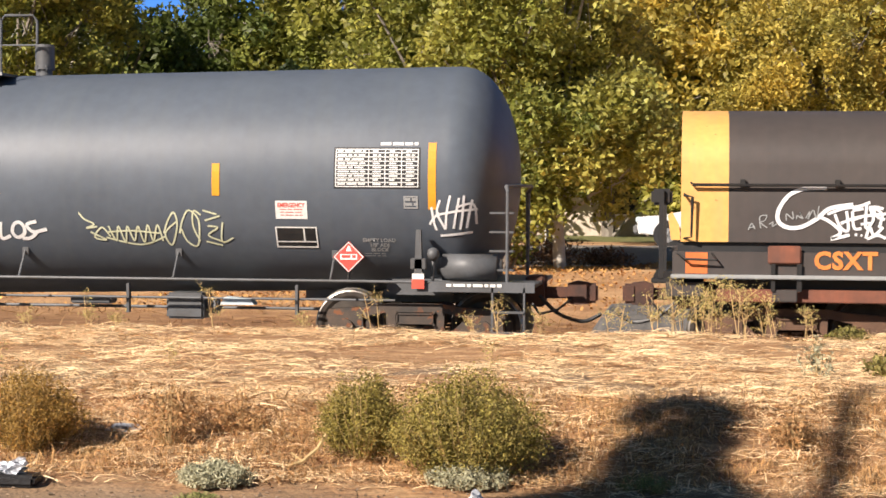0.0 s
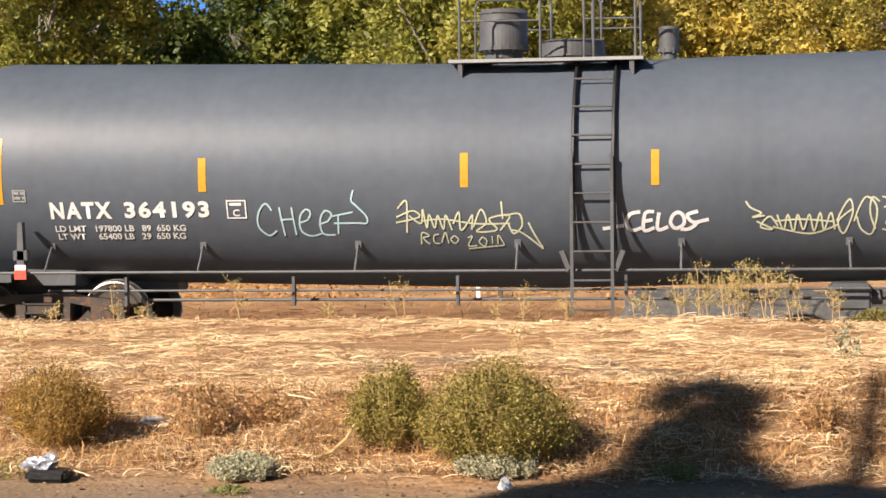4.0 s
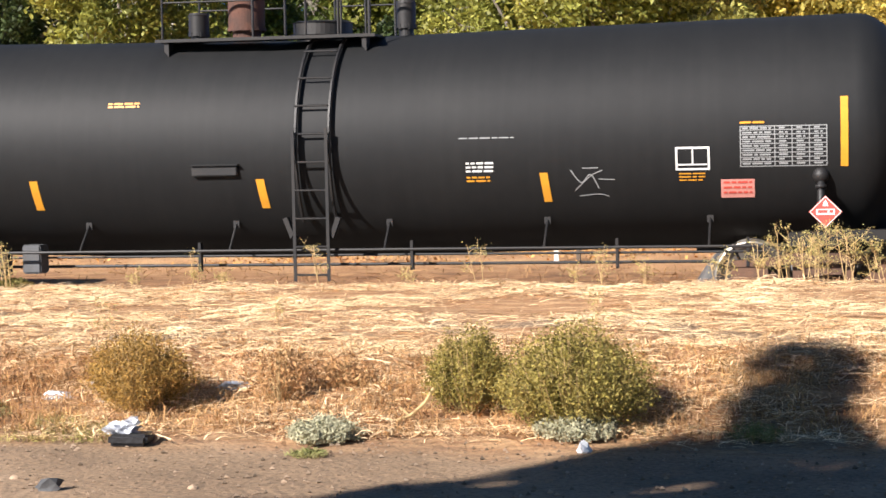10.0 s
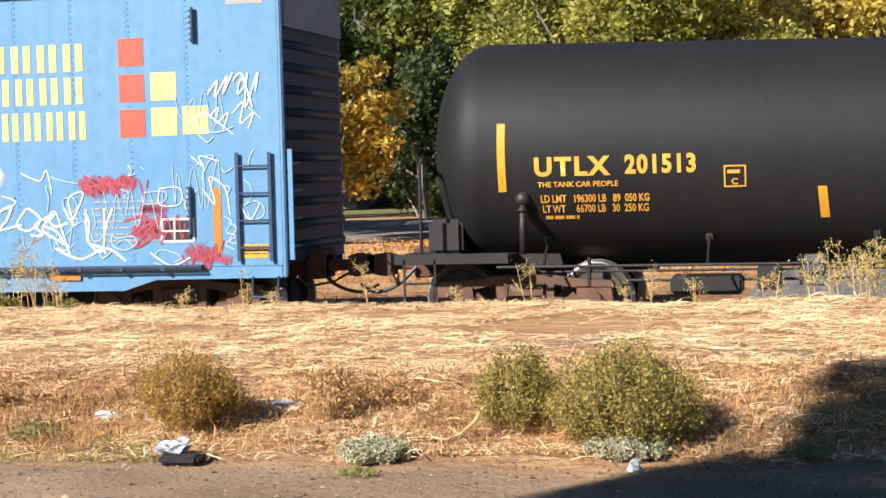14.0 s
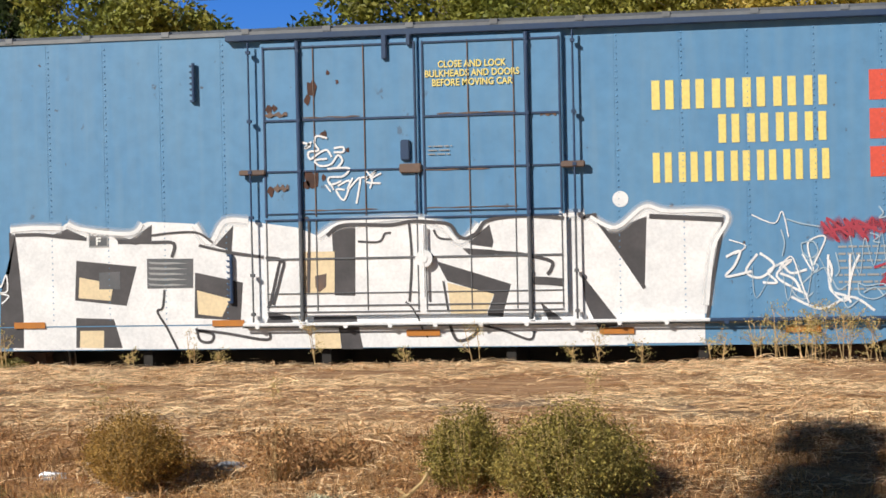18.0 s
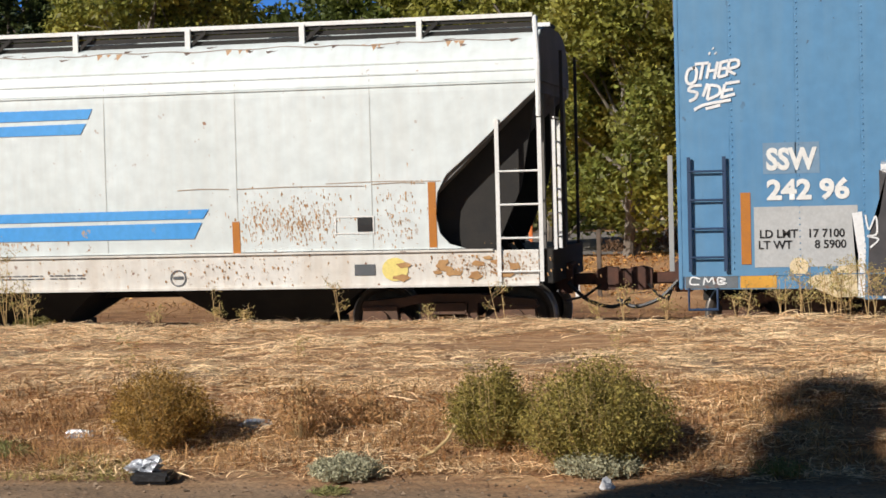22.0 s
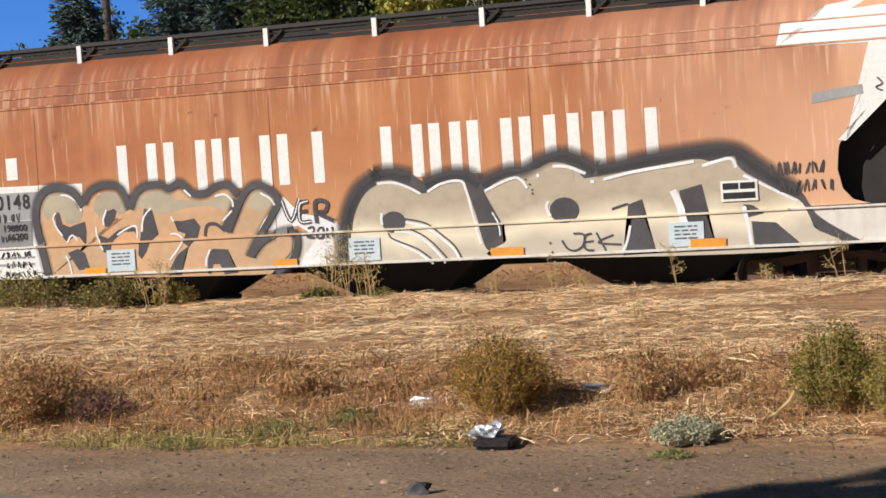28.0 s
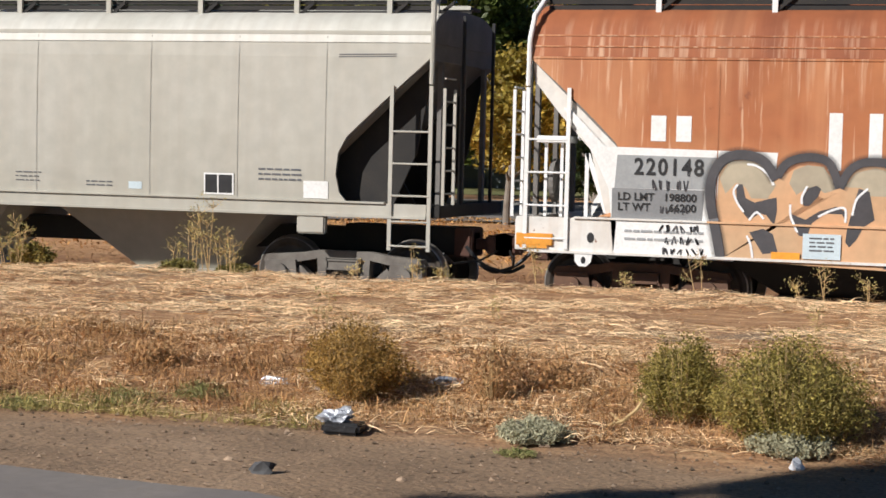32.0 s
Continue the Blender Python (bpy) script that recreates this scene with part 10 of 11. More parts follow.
bm = box(B(), -0.13, 0.13, -0.09, 0.09, 0.0, 0.075, 0.02)
for v in bm.verts:
    v.co.x += 0.15 * v.co.z
part("tray", bm, M_BLACKB, bag, "flat black plastic tray")
scrap("foil", "crumpled silver foil", 0, 0, 0.10, 0.07, 0.045, M_FOIL, 5, 3, 0.5, bag, (-0.06, 0.03, 0.085))
scrap("film", "torn white film", 0, 0, 0.05, 0.04, 0.03, M_FOIL, 6, 2, 0.7, bag, (-0.01, 0.05, 0.13))
scrap("paper_scrap", "crumpled white paper on the straw", -5.16, 12.42, 0.12, 0.07, 0.055, M_FOIL, 7)
scrap("paper_scrap", "small white paper strip on the straw", -4.98, 12.7, 0.06, 0.03, 0.03, M_PAPER, 8)
scrap("paper_scrap", "tiny white scrap by the shrub", -4.78, 12.3, 0.035, 0.03, 0.02, M_PAPER, 12)
scrap("foil_scrap", "silver foil behind the ochre shrub", -3.98, 12.75, 0.12, 0.06, 0.05, M_FOIL, 9, 2)
scrap("paper_cup", "crushed white cup at the shade's edge", -1.31, 11.2, 0.045, 0.04, 0.05, M_PAPER, 10)
scrap("stone", "dark flat stone on the dirt verge", -4.10, 9.72, 0.075, 0.05, 0.05, mat("slate_stone", (0.055, 0.055, 0.06), (0.10, 0.10, 0.10), 8, 0.85), 11, 2, 0.45)
scrap("stone", "small stone on the dirt verge", -4.45, 10.05, 0.03, 0.022, 0.022, M_STONE, 13, 1, 0.25)
scrap("stone", "small stone on the dirt verge", -3.3, 9.8, 0.03, 0.022, 0.02, M_STONE, 14, 1, 0.25)
bm = B()
pipe(bm, [(0, 0, 0.02), (0.10, 0.05, 0.05), (0.19, 0.10, 0.13), (0.24, 0.14, 0.22)], 0.013)
pipe(bm, [(0.10, 0.05, 0.05), (0.02, 0.09, 0.10)], 0.008)
st = part("dry_branch", bm, M_WEED)
st.location = (-2.62, 11.85, ground_z(-2.62, 11.85))
tagged(st, "pale broken branch lying on the bank", "branch")

# ---- the roadside tree behind the camera, which throws the shade on the verge ----
shade_tree = thing("roadside_tree", -9.6, -1.3, ground_z(-9.6, -1.3), "leafy roadside tree beside the road", "tree")
K = (0.60 / math.tan(SUN_ELEV), 0.80 / math.tan(SUN_ELEV))
bm = B()
M_SHLEAF = mat("roadside_leaves", (0.07, 0.10, 0.025), (0.11, 0.13, 0.03), 0.6, 0.6, island=0.4)
rod(bm, (0, 0, -0.3), (0.1, 0.1, 4.0), 0.20, 10, 0.16)
rod(bm, (0.1, 0.1, 4.0), (0.1, 0.3, 8.5), 0.16, 10, 0.08)
clumps = []
NEAR_SHADE = ((-1.6, 10.15, 8.8, 0.34), (-1.1, 10.35, 9.0, 0.45), (-0.5, 10.3, 9.0, 0.5), (0.2, 10.4, 9.2, 0.55), (0.9, 10.2, 9.0, 0.6), (-2.1, 9.65, 8.6, 0.36), (-0.9, 9.6, 8.6, 0.5), (-0.1, 9.5, 8.6, 0.5), (0.8, 9.4, 8.6, 0.5), (-1.6, 9.4, 8.5, 0.4),
              (-1.5, 10.44, 9.2, 0.2), (-1.34, 10.71, 9.2, 0.22), (-1.17, 10.98, 9.2, 0.22), (-0.99, 11.14, 9.2, 0.24), (-0.79, 11.24, 9.2, 0.24), (-0.59, 11.25, 9.2, 0.24))
FAR_SHADE = ((-3.0, 9.05, 8.3, 0.30), (-2.5, 9.1, 8.3, 0.40), (-1.6, 8.7, 8.3, 0.5), (-2.6, 8.5, 8.2, 0.5), (-0.4, 8.5, 8.2, 0.7), (1.3, 8.8, 8.6, 0.8), (0.25, 10.95, 9.4, 0.36), (-0.25, 11.0, 9.3, 0.34), (0.75, 10.9, 9.3, 0.40), (-0.75, 10.9, 9.2, 0.28))
# the outer bough, which sways in the wind
BOUGH_REACH = ((11.15, -0.46, 0.30), (11.5, -0.42, 0.26), (11.7, -0.38, 0.20), (12.0, -0.35, 0.17), (12.3, -0.31, 0.19), (12.6, -0.24, 0.22), (12.85, -0.24, 0.30), (13.05, -0.22, 0.32), (13.2, -0.18, 0.10), (13.4, -0.12, 0.04))
rnd = random.Random(55)
BOUGH = []
for k in range(14):
    gy = 11.15 + 0.17 * k
    x0, x1 = (float(np.interp(gy, [r[0] for r in BOUGH_REACH], [r[i] for r in BOUGH_REACH])) for i in (1, 2))
    n = max(2, round((x1 - x0) / 0.16))
    BOUGH += [(x0 + (x1 - x0) * i / (n - 1) + rnd.uniform(-0.03, 0.03), gy + rnd.uniform(-0.06, 0.06), 9.4 + 0.7 * (gy - 11.15), rnd.uniform(0.08, 0.13)) for i in range(n) if rnd.random() < 0.9]
for gx_, gy_, gh, rr in (*NEAR_SHADE, *FAR_SHADE, *BOUGH):
    gl = ground_z(gx_, gy_) + 0.04 if gy_ > 11.2 else 0.4
    p = Vector((gx_ - K[0] * (gh - gl) + 9.6, gy_ - K[1] * (gh - gl) + 1.3, gh - ground_z(-9.6, -1.3)))
    clumps.append((*p, rr))
    if gy_ > 11.12 and len(clumps) % 5:
        continue
    rod(bm, (0.1, 0.25, min(8.2, p.z - 0.6)), p, 0.035, 5, 0.012)
a = Vector((0.70 - K[0] * (10 - 0.4) + 9.6, 11.4 - K[1] * (10 - 0.4) + 1.3, 10 - 0.4))
b = Vector((1.55 - K[0] * (11.5 - 0.6) + 9.6, 14.9 - K[1] * (11.5 - 0.6) + 1.3, 11.5 - 0.4))
rod(bm, (0.1, 0.3, 8.3), a, 0.09, 8, 0.085)
rod(bm, a, b, 0.085, 8, 0.06)
part("trunk", bm, mat("roadside_bark", (0.15, 0.12, 0.10), (0.22, 0.19, 0.16), 4, 0.9), shade_tree)
rnd = random.Random(77)


def crown_leaves(name, blobs):
    V, F = [], []
    for cx, cy, cz, rr in blobs:
        for _ in range(int(4500 * rr * rr) + 110 if rr < 0.3 else int(2800 * rr * rr)):
            q = Vector((rnd.gauss(0, 1), rnd.gauss(0, 1), rnd.gauss(0, 1))).normalized() * rr * rnd.random() ** 0.4
            p = Vector((cx, cy, cz)) + q
            if rr >= 0.3 and noise.noise(p * 2.4) > 0.10:
                continue
            d = Vector((rnd.uniform(-1, 1), rnd.uniform(-1, 1), rnd.uniform(-1, 1))).normalized() * 0.085
            e = d.cross(Vector((rnd.uniform(-1, 1), rnd.uniform(-1, 1), rnd.uniform(-1, 1)))).normalized() * 0.055
            k = len(V)
            V += [p - d, p + e, p + d, p - e]
            F.append((k, k + 1, k + 2, k + 3))
    return raw(name, V, F, M_SHLEAF, shade_tree)


crown_leaves("crown", clumps[:-len(BOUGH)])
bough = crown_leaves("bough", clumps[-len(BOUGH):])

# ---- trees and what stands behind the tracks ----
M_BARK = mat("grey_bark", (0.17, 0.14, 0.11), (0.28, 0.25, 0.21), 3, 0.9, bump=0.4, bscale=14)
M_BARK_P = mat("pale_bark", (0.62, 0.58, 0.50), (0.40, 0.36, 0.30), 2.5, 0.9, bump=0.3, bscale=12)
LEAF = {k: mat("leaves_" + k, a, b, 0.35, 0.55, island=0.5, translucent=0.4) for k, a, b in (
    ("green", (0.09, 0.13, 0.028), (0.15, 0.17, 0.032)), ("olive", (0.19, 0.225, 0.045), (0.42, 0.38, 0.07)), ("gold", (0.30, 0.31, 0.075), (0.58, 0.49, 0.10)),
    ("yellow", (0.35, 0.315, 0.07), (0.63, 0.46, 0.085)), ("amber", (0.36, 0.28, 0.05), (0.68, 0.44, 0.06)), ("dark", (0.055, 0.085, 0.028), (0.09, 0.115, 0.03)))}


def leaf_cloud(name, clumps, per, size, material, seed, parent):
    """Leaves as small bent blades, scattered through clumps (x, y, z, radius)."""
    rnd = random.Random(seed)
    V, F = [], []
    for cx, cy, cz, r in clumps:
        for _ in range(int(per * r * r)):
            d = Vector((rnd.gauss(0, 1), rnd.gauss(0, 1), rnd.gauss(0, 1)))
            d.normalize()
            p = Vector((cx, cy, cz)) + d * r * (0.35 + 0.75 * rnd.random())
            a = Vector((rnd.uniform(-1, 1), rnd.uniform(-1, 1), rnd.uniform(-1, 0.6)))
            a.normalize()
            b = a.cross(Vector((rnd.uniform(-1, 1), rnd.uniform(-1, 1), rnd.uniform(-1, 1))))
            b.normalize()
            s = size * rnd.uniform(0.6, 1.3)
            k = len(V)
            V += [p - a * s, p + b * s * 0.5, p + a * s, p - b * s * 0.5 + a.cross(b) * s * 0.15]
            F += [(k, k + 1, k + 2, k + 3)]
    return raw(name, V, F, material, parent)


def tree(x, y, h, spread_r, base, leaf, seed, label, bark=None, trunk_r=0.22, lean=0.0, per=150, size=0.15, limbs=7, group="trees along the street"):
    rnd = random.Random(seed)
    t = thing("tree", x, y, ground_z(x, y), label, "tree", group)
    bm = B()
    pts = [Vector((0, 0, -0.2))]
    n = 6
    for i in range(1, n + 1):
        pts.append(Vector((lean * i / n * h * 0.5 + rnd.uniform(-0.12, 0.12), rnd.uniform(-0.12, 0.12), h * 0.72 * i / n)))
    for i, (a, b) in enumerate(zip(pts, pts[1:])):
        rod(bm, a, b, trunk_r * (1 - 0.13 * i), 9, trunk_r * (1 - 0.13 * (i + 1)))
    clumps = []
    for k in range(limbs):
        a = k * 2.4 + rnd.uniform(-0.4, 0.4)
        f = base + (0.95 - base) * (k + 0.5) / limbs
        i = min(n - 1, int(f * 0.95 * n))
        st = pts[i]
        rr = spread_r * rnd.uniform(0.6, 1.0) * math.sqrt(max(0.18, 1 - ((f - 0.48) / 0.60) ** 2))
        en = Vector((math.cos(a) * rr, math.sin(a) * rr, h * f + rnd.uniform(0, 0.05 * h)))
        mid = (st + en) / 2 + Vector((0, 0, 0.02 * h))
        rod(bm, st, mid, trunk_r * 0.36, 6, trunk_r * 0.24)
        rod(bm, mid, en, trunk_r * 0.24, 6, trunk_r * 0.08)
        for _ in range(5):
            o = Vector((rnd.gauss(0, 1), rnd.gauss(0, 1), rnd.gauss(0, 0.8))) * spread_r * 0.20
            q = mid.lerp(en, rnd.uniform(0.1, 1.05)) + o
            q.z = max(q.z, h * base * 0.8)
            rod(bm, mid.lerp(en, 0.6), q, trunk_r * 0.10, 5, trunk_r * 0.03)
            clumps.append((*q, spread_r * rnd.uniform(0.16, 0.32)))
    clumps.append((0, 0, h * 0.92, spread_r * 0.3))
    part("trunk", bm, bark or M_BARK, t)
    leaf_cloud("crown", clumps, per, size, LEAF[leaf], seed + 1, t)
    return t


WORDS = {"olive": "olive-green tree turning yellow in autumn", "gold": "tree with olive and gold autumn leaves", "yellow": "tree with golden yellow autumn leaves", "amber": "tree with amber autumn leaves", "green": "tall green leafy tree", "dark": "dark green dense tree"}
# tall row beyond the street: one of each kind, then its copies
rnd = random.Random(5)
protos = {}
for i, (leaf, h, r, x, y) in enumerate((("olive", 15, 4.2, -10.5, 77), ("yellow", 14, 4.2, 9.5, 72), ("green", 10.6, 3.6, -20.5, 78), ("dark", 10.2, 3.6, -33, 78))):
    protos[leaf] = tree(x, y, h, r, 0.13, leaf, 60 + i, "tall " + WORDS[leaf].replace("tall ", ""), per=230, size=0.17, limbs=20, trunk_r=0.30)
ROW = [(5.0, 73, "yellow"), (0.6, 74, "yellow"), (14, 73, "yellow"), (-3.6, 76, "olive"), (-7.0, 80, "yellow"), (-14.8, 78, "olive"), (-17.5, 80, "green"), (-24.0, 76, "green"), (-28.0, 78, "dark"), (-30.5, 76, "green"), (-37.5, 78, "dark"),
       (-42.5, 80, "green"), (-48, 79, "dark"), (19, 75, "olive"), (24, 78, "yellow")]
for x, y, k in ROW:
    copy_thing(protos[k], pose(x, y, ground_z(x, y), 0, 0, rnd.uniform(0, 360)))
for i in range(15):
    x, y = -66 + i * 7.2, 90 + 4 * (i % 3)
    copy_thing(protos[("dark", "green", "dark", "green" if x < -12 else "olive")[i % 4]], pose(x, y, ground_z(x, y), 0, 0, rnd.uniform(0, 360)))
# nearer trees between the tracks and the street
NEAR = [(-4.8, 46.5, 8.5, 2.5, 0.11, "olive", 0.15), (-13.0, 46.5, 4.5, 1.6, 0.42, "amber", 0.10), (-3.45, 47.5, 9.5, 2.9, 0.16, "gold", 0.17), (-7.3, 50, 9.0, 2.9, 0.12, "olive", 0.15),
        (-17.5, 47, 9.0, 2.6, 0.42, "olive", 0.15), (-22, 49, 9.5, 3.0, 0.36, "dark", 0.18), (4.5, 68.5, 9.5, 3.4, 0.26, "yellow", 0.2)]
for i, (x, y, h, r, b, leaf, tr) in enumerate(NEAR):
    pale = i == 2
    tree(x, y, h, r, b, leaf, 110 + 2 * i, ("small " if h < 6 else "") + WORDS[leaf].replace("tall ", "") + (" with a pale trunk" if pale else " beside the tracks"),
         M_BARK_P if pale else None, tr, 0.0, 800, 0.095, 14, "trees beside the tracks")
for x, y in ((-4.75, 61.5), (-21.7, 60.5), (-3.9, 52.0)):
    tree(x, y, 9.5, 2.6, 0.34, "gold" if x > -10 else "olive", int(300 - x), "street tree with a pale bare trunk", M_BARK_P, 0.24, 0.02, 300, 0.13, 10)

# low trees added in dark leaves to paint the shaded understory across the street
for i, (x, h) in enumerate(((-14.6, 5.6), (-12.2, 5.0), (-9.9, 5.3))):
    tree(x, 63.5 + 0.8 * (i % 2), h, 2.3, 0.05, "dark", 170 + 2 * i, "low tree in dark leaves for the shaded understory", None, 0.14, 0.0, 420, 0.13, 12)

# blue-green conifers at the end of the row
M_NEEDLE = mat("blue_green_needles", (0.045, 0.085, 0.078), (0.075, 0.115, 0.10), 0.6, 0.7, island=0.45)


def conifer(x, y, h, r, seed):
    rnd = random.Random(seed)
    t = thing("conifer", x, y, ground_z(x, y), "tall blue-green conifer beside the street", "tree", "conifers")
    bm = rod(B(), (0, 0, -0.2), (0, 0, h), 0.20, 9, 0.02)
    V, F = [], []
    z = 1.2
    while z < h - 0.2:
        reach = r * (1 - z / h) ** 0.8
        for k in range(7):
            a = k * 0.8976 + rnd.uniform(-0.4, 0.4) + z
            L = reach * rnd.uniform(0.65, 1.12)
            tip = Vector((math.cos(a) * L, math.sin(a) * L, z - 0.28 * L + rnd.uniform(-0.1, 0.1)))
            root = Vector((0, 0, z))
            rod(bm, root, tip, 0.03, 5, 0.006)
            for _ in range(int(24 + 60 * L)):
                f = rnd.random() ** 0.7
                p = root.lerp(tip, f) + Vector((rnd.gauss(0, 0.13), rnd.gauss(0, 0.13), rnd.gauss(-0.04, 0.09)))
                d = Vector((math.cos(a) + rnd.uniform(-0.9, 0.9), math.sin(a) + rnd.uniform(-0.9, 0.9), rnd.uniform(-0.7, 0.3))).normalized() * rnd.uniform(0.09, 0.17)
                e = d.cross(Vector((rnd.uniform(-1, 1), rnd.uniform(-1, 1), rnd.uniform(-1, 1)))).normalized() * 0.03
                b = len(V)
                V += [p - d, p + e, p + d, p - e]
                F.append((b, b + 1, b + 2, b + 3))
        z += 0.34
    part("trunk", bm, M_BARK, t)
    raw("needles", V, F, M_NEEDLE, t)


for i, (x, y, h, r) in enumerate(((-27.2, 52, 11.5, 2.1), (-30.2, 54, 12.5, 2.2), (-33.2, 53, 11.0, 2.0))):
    conifer(x, y, h, r, 700 + i)

# hedge of dark scrub that closes the view under the crowns
V, F = [], []
r = np.random.RandomState(14)
for _ in range(26000):
    x, y = r.uniform(-75, 30), r.uniform(84, 90)
    z = 0.45 + 4.2 * r.rand() * (0.7 + 0.3 * math.sin(x * 0.9) + 0.2 * math.sin(x * 2.3))
    d = Vector(r.normal(0, 1, 3)).normalized() * 0.26
    e = d.cross(Vector(r.normal(0, 1, 3))).normalized() * 0.15
    p = Vector((x, y, z))
    k = len(V)
    V += [p - d, p + e, p + d, p - e]
    F.append((k, k + 1, k + 2, k + 3))
tagged(raw("hedge", V, F, LEAF["dark"]), "dark scrub under the far trees", "hedge", kind="stuff")

# houses half hidden behind the street trees
M_STUCCO = mat("pale_stucco", (0.62, 0.52, 0.42), (0.55, 0.46, 0.37), 1.0, 0.85, bump=0.1)
M_STUCCO2 = mat("grey_siding", (0.22, 0.25, 0.27), (0.26, 0.29, 0.31), 1.0, 0.85, bump=0.1)
M_ROOF = mat("brown_shingle_roof", (0.16, 0.11, 0.085), (0.22, 0.15, 0.11), 2.0, 0.9, bump=0.3)
M_GLASSD = mat("dark_window_glass", (0.02, 0.025, 0.03), (0.03, 0.035, 0.04), 2, 0.08)


def house(x, y, w, d, h, wall, label):
    t = thing("house", x, y, 0.45, label, "house", "houses behind the street")
    part("wall", box(B(), -w / 2, w / 2, 0, d, -0.3, h), wall, t)
    bm = prism(B(), [(-w / 2 - 0.5, h - 0.05), (w / 2 + 0.5, h - 0.05), (w / 2 + 0.5, h + 0.10), (0, h + w * 0.16), (-w / 2 - 0.5, h + 0.10)], -0.6, d + 0.6)
    part("roof", bm, M_ROOF, t)
    for k in (-0.32, 0.05, 0.34):
        xx = k * w
        fr = part("window", box(box(box(box(B(), xx - 0.62, xx - 0.54, -0.07, 0.02, 0.9, 2.2), xx + 0.54, xx + 0.62, -0.07, 0.02, 0.9, 2.2), xx - 0.62, xx + 0.62, -0.07, 0.02, 2.12, 2.2), xx - 0.66, xx + 0.66, -0.10, 0.02, 0.84, 0.92), M_WHITE, t)
        part("pane", box(B(), xx - 0.54, xx + 0.54, -0.02, 0.01, 0.92, 2.12), M_GLASSD, fr)
    part("door", box(B(), w * 0.2 - 0.45, w * 0.2 + 0.45, -0.05, 0.02, -0.1, 2.0), M_ROOF, t)
    return t


house(-3.5, 77, 11, 8, 3.0, M_STUCCO, "low pale stucco house with a brown roof")
house(10.5, 78, 9, 8, 3.2, M_STUCCO, "low beige stucco house behind golden trees")
house(-27, 79, 12, 8, 3.2, M_STUCCO2, "grey house in the shade of the trees")

# white sport-utility car parked at the street
M_CARW = mat("white_car_paint", (0.78, 0.79, 0.80), (0.76, 0.77, 0.78), 1.0, 0.22)
M_TRIM = mat("grey_car_trim", (0.20, 0.20, 0.20), (0.16, 0.16, 0.16), 3, 0.6)
M_TYRE = mat("tyre_rubber", (0.02, 0.02, 0.02), (0.03, 0.03, 0.03), 6, 0.85)
M_ALLOY = mat("alloy_rim", (0.60, 0.60, 0.60), (0.5, 0.5, 0.5), 6, 0.35, 0.8)
suv = thing("parked_car", 0.55, 63.0, 0.46, "white sport-utility car parked along the street", "car")
OUT = [(-2.50, 0.42), (-2.55, 0.60), (-2.53, 0.90), (-2.42, 0.98), (-1.75, 1.04), (-1.17, 1.09), (-0.58, 1.60), (-0.40, 1.665), (0.9, 1.69), (2.25, 1.68), (2.40, 1.62), (2.52, 1.10), (2.55, 0.62), (2.52, 0.42), (1.95, 0.40), (-1.9, 0.40)]
bm = prism(B(), OUT, -0.93, 0.93)
for v in bm.verts:
    if v.co.z > 1.12:
        v.co.y *= 0.86
bmesh.ops.bevel(bm, geom=[e for e in bm.edges if abs(e.verts[0].co.y - e.verts[1].co.y) < 0.3], offset=0.05, segments=2, affect="EDGES")
body = part("body", bm, M_CARW, suv)
for x0, x1, q in ((-0.98, 0.26, 0.44), (0.34, 1.34, 0.0), (1.42, 2.28, 0.0)):
    bm = prism(B(), [(x0, 1.11), (x1, 1.11), (x1 - 0.03, 1.55), (x0 + q, 1.55)], -0.935, -0.86)
    for v in bm.verts:
        v.co.y += (v.co.z - 1.11) * 0.18
    part("side_window", bm, M_GLASSD, body)
part("windscreen", prism(B(), [(-1.12, 1.12), (-1.08, 1.12), (-0.58, 1.57), (-0.62, 1.57)], -0.75, 0.75), M_GLASSD, body)
part("bumper", box(B(), -2.68, -2.50, -0.90, 0.90, 0.42, 0.72, 0.05), M_TRIM, suv)
part("bumper", box(B(), 2.52, 2.68, -0.90, 0.90, 0.42, 0.72, 0.05), M_TRIM, suv)
part("sill_trim", box(B(), -1.2, 1.1, -0.97, -0.90, 0.36, 0.52, 0.02), M_TRIM, suv)
part("side_moulding", box(B(), -1.1, 1.05, -0.955, -0.92, 0.78, 0.82), M_TRIM, suv)
part("headlight", box(B(), -2.60, -2.42, -0.90, -0.55, 0.80, 0.98, 0.03), M_LABELW, suv)
part("tail_light", box(B(), 2.45, 2.60, -0.92, -0.75, 0.80, 1.20, 0.02), M_RED, suv)
part("mirror", box(B(), -0.90, -0.76, -1.08, -0.90, 1.06, 1.22, 0.03), M_CARW, suv)
for y in (-0.64, 0.64):
    part("roof_rail", box(B(), 0.0, 2.2, y - 0.02, y + 0.02, 1.72, 1.75), M_TRIM, suv)
for x in (-0.2, 0.35, 1.28):
    part("door_handle", box(B(), x + 0.05, x + 0.22, -0.96, -0.92, 1.0, 1.04), M_TRIM, body)
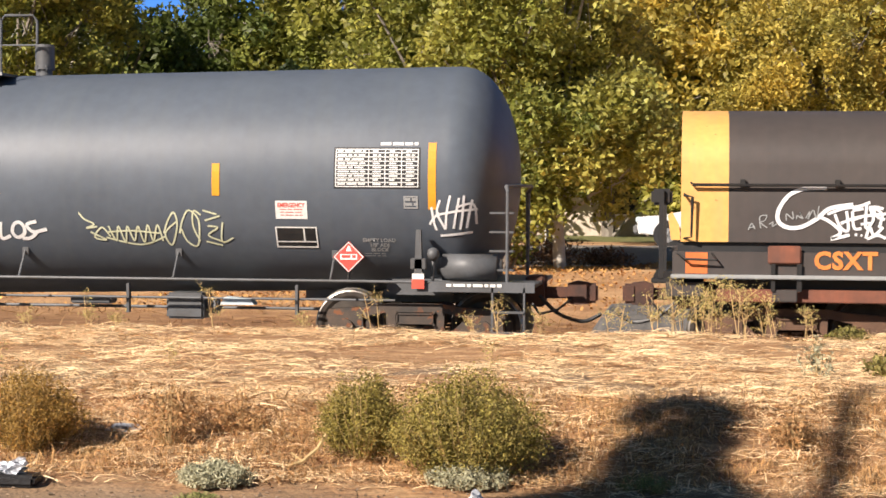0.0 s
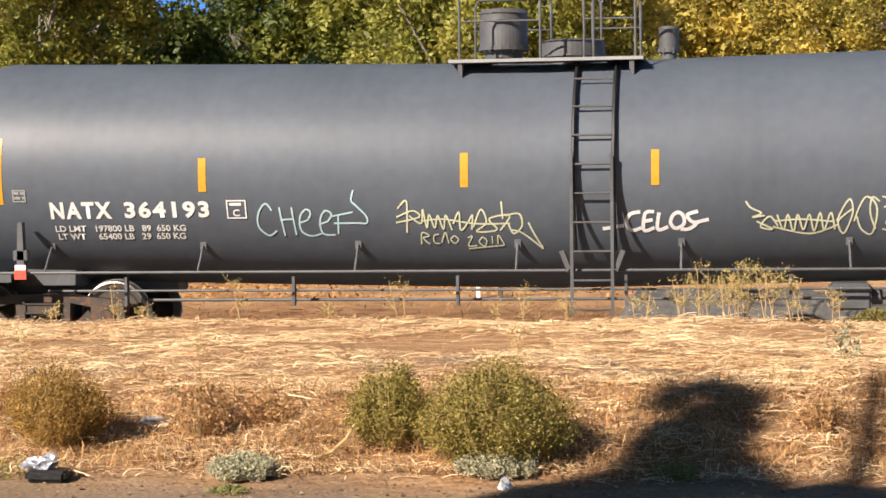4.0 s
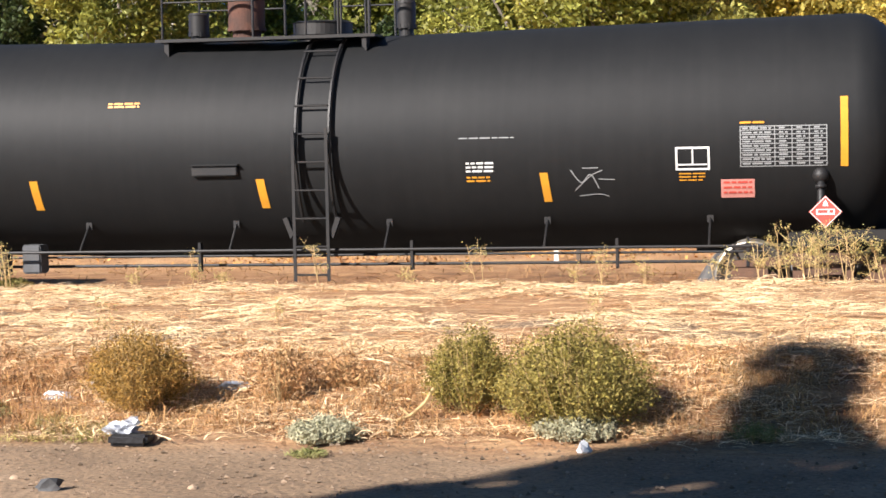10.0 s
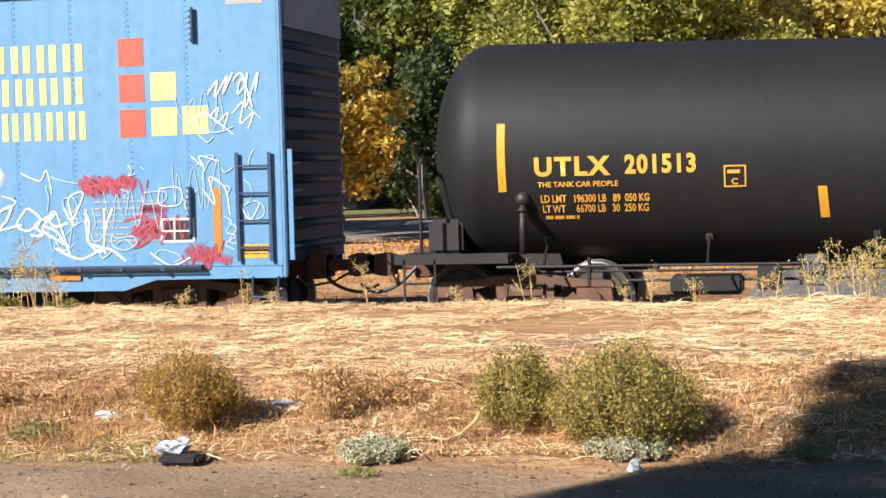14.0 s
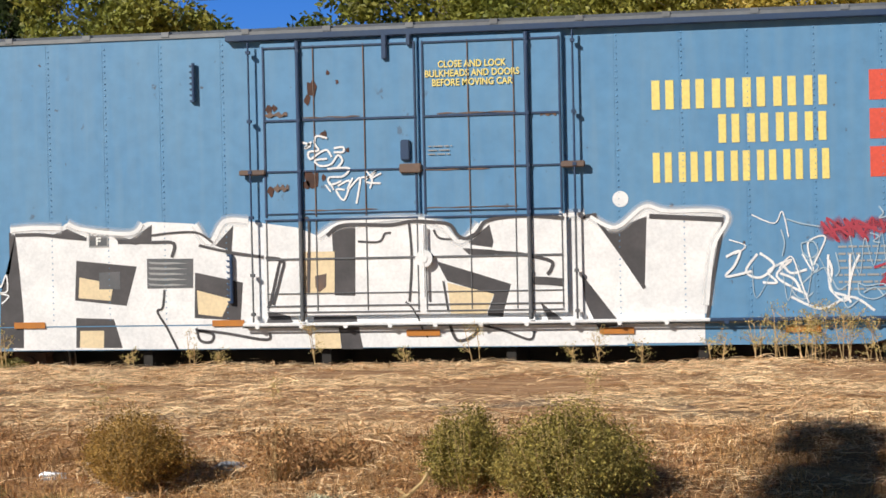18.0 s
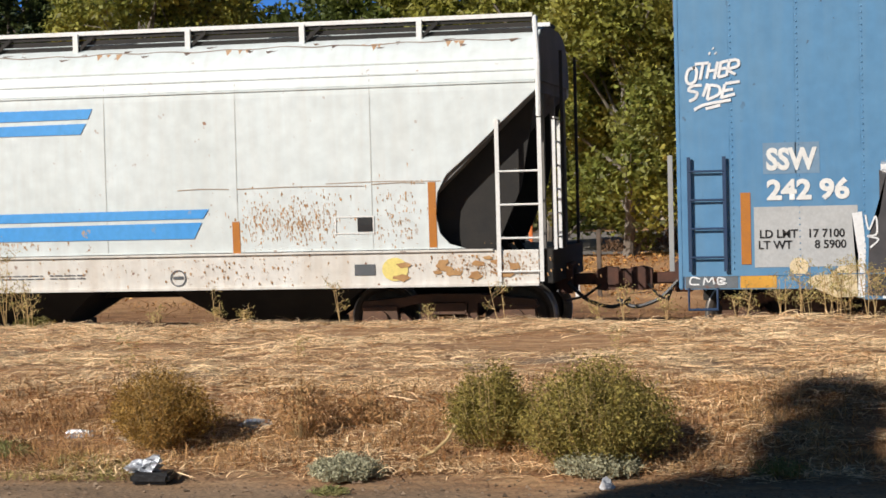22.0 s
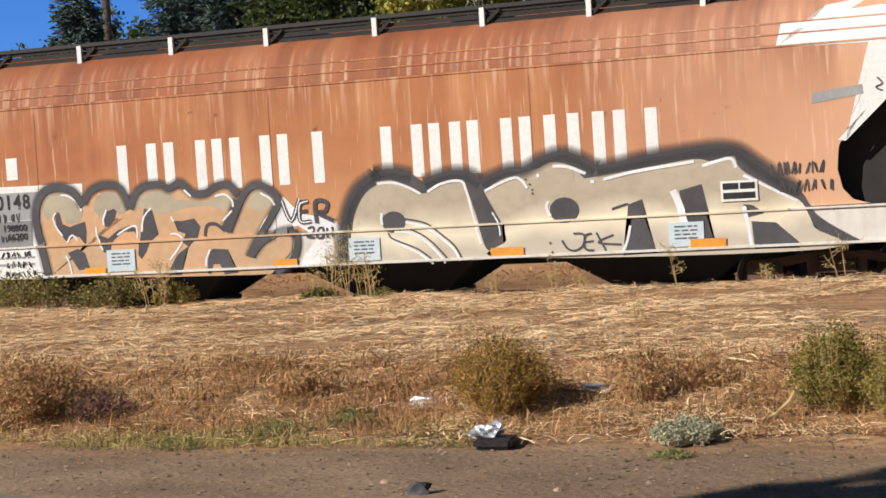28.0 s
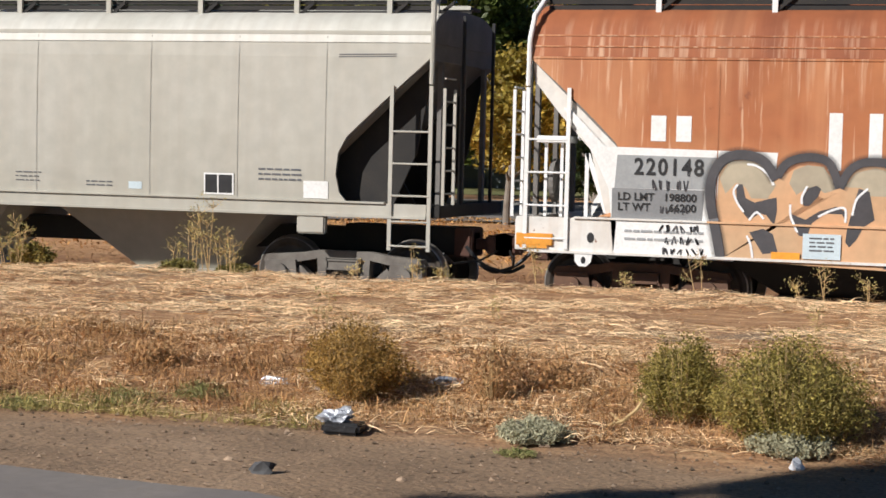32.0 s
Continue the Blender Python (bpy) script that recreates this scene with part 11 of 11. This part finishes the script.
for x in (-1.56, 1.48):
    for y in (-0.84, 0.84):
        part("wheel_arch", rod(B(), (x, y - 0.12, 0.40), (x, y + 0.12, 0.40), 0.47, 26), M_INK, suv)
    for y in (-0.85, 0.85):
        bm = rod(B(), (x, y - 0.12, 0.38), (x, y + 0.12, 0.38), 0.385, 26)
        bmesh.ops.bevel(bm, geom=[e for e in bm.edges if abs(e.verts[0].co.y - e.verts[1].co.y) < 0.01], offset=0.05, segments=2, affect="EDGES")
        wh = part("wheel", bm, M_TYRE, suv)
        s = -1 if y < 0 else 1
        bm = rod(B(), (x, y + s * 0.10, 0.38), (x, y + s * 0.135, 0.38), 0.235, 20)
        for k in range(5):
            a = k * 1.2566
            rod(bm, (x, y + s * 0.14, 0.38), (x + 0.2 * math.cos(a), y + s * 0.14, 0.38 + 0.2 * math.sin(a)), 0.03, 6)
        part("rim", bm, M_ALLOY, wh)

# stakes and markers by the street, power pole with wires
M_CONE = mat("orange_marker", (0.80, 0.24, 0.05), (0.7, 0.2, 0.05), 5, 0.5)
for x, y, h, m, lab in ((-4.68, 36.0, 0.75, M_WHITE, "white marker post by the tracks"), (-4.28, 36.2, 1.3, M_TIE, "dark wooden stake by the tracks"), (-6.81, 44.0, 1.25, M_CONE, "orange marker post by the street")):
    p = thing("marker_post", x, y, ground_z(x, y), lab, "post")
    part("post", box(B(), -0.045, 0.045, -0.03, 0.03, -0.2, h, 0.012), m, p)
pole = thing("power_pole", -36.4, 60.0, 0.45, "dark wooden power pole with wires", "pole")
part("shaft", rod(B(), (0, 0, -0.5), (0, 0, 11.0), 0.19, 12, 0.14), mat("creosoted_pole", (0.09, 0.065, 0.05), (0.13, 0.095, 0.07), 4, 0.9, bump=0.3), pole)
part("crossarm", box(B(), -1.2, 1.2, -0.07, 0.07, 9.9, 10.1), M_TIE, pole)
for k, y in enumerate((-1.1, 0.0, 1.1)):
    bm = B()
    pts = [(-70 + 8.75 * i, y, 10.1 - (0.35 - 0.35 * ((i - 4) / 4) ** 2) * 2.2) for i in range(9)]
    pts = [(p[0] + 35, p[1], p[2]) for p in pts]
    pipe(bm, pts, 0.012, 5)
    part("wire", bm, M_INK, pole)

# clear deep blue sky low over the far trees
def sky_material():
    m = bpy.data.materials.new("clear_sky")
    m.use_nodes = True
    n, l = m.node_tree.nodes, m.node_tree.links
    n.remove(n["Principled BSDF"])
    em = n.new("ShaderNodeEmission")
    tc, sp, v, mx = n.new("ShaderNodeTexCoord"), n.new("ShaderNodeSeparateXYZ"), n.new("ShaderNodeMapRange"), n.new("ShaderNodeMix")
    mx.data_type = "RGBA"
    v.inputs["From Max"].default_value = 90.0
    mx.inputs[6].default_value, mx.inputs[7].default_value = (0.14, 0.34, 0.74, 1), (0.045, 0.19, 0.62, 1)
    l.new(tc.outputs["Object"], sp.inputs[0])
    l.new(sp.outputs[2], v.inputs[0])
    l.new(v.outputs[0], mx.inputs[0])
    l.new(mx.outputs[2], em.inputs["Color"])
    l.new(em.outputs[0], n["Material Output"].inputs["Surface"])
    return m


V, F = [], []
for i in range(41):
    a = radians(-80 + 4 * i)
    V += [(600 * math.sin(a), 600 * math.cos(a), -2), (600 * math.sin(a), 600 * math.cos(a), 150)]
    if i:
        F.append((2 * i - 2, 2 * i, 2 * i + 1, 2 * i - 1))
tagged(raw("backdrop", V, F, sky_material()), "clear deep blue sky behind the trees", "sky", kind="structure")


def motions():
    """The train rolls past; its wheels turn with it."""
    ts, ss = [r[0] for r in ROLL], [r[1] for r in ROLL]
    for car, x in CARS:
        walk(car, [(t, pose(x + s, TRACK_Y, 0)) for t, s in ROLL])
    steps = [i * 0.25 for i in range(129)]
    place = [float(np.interp(t, ts, ss)) for t in steps]
    for w, x in WHEELS:
        walk(w, [(t, pose(x, 0, 0.457) @ Matrix.Rotation((s - place[0]) / 0.457, 4, "Y")) for t, s in zip(steps, place)])
    # the bough sways sideways in the wind
    walk(bough, [(t, pose(dx, 0, 0)) for t, dx in ((0, -0.11), (2, -0.15), (5, -0.11), (6.5, -0.03), (9.5, -0.03), (11, 0.09), (12.5, 0.08), (14, 0.10), (16, 0.13), (18, 0.20), (20, 0.13), (21.5, 0.09), (23, -0.09), (26, 0.0), (32, 0.05))])


motions()
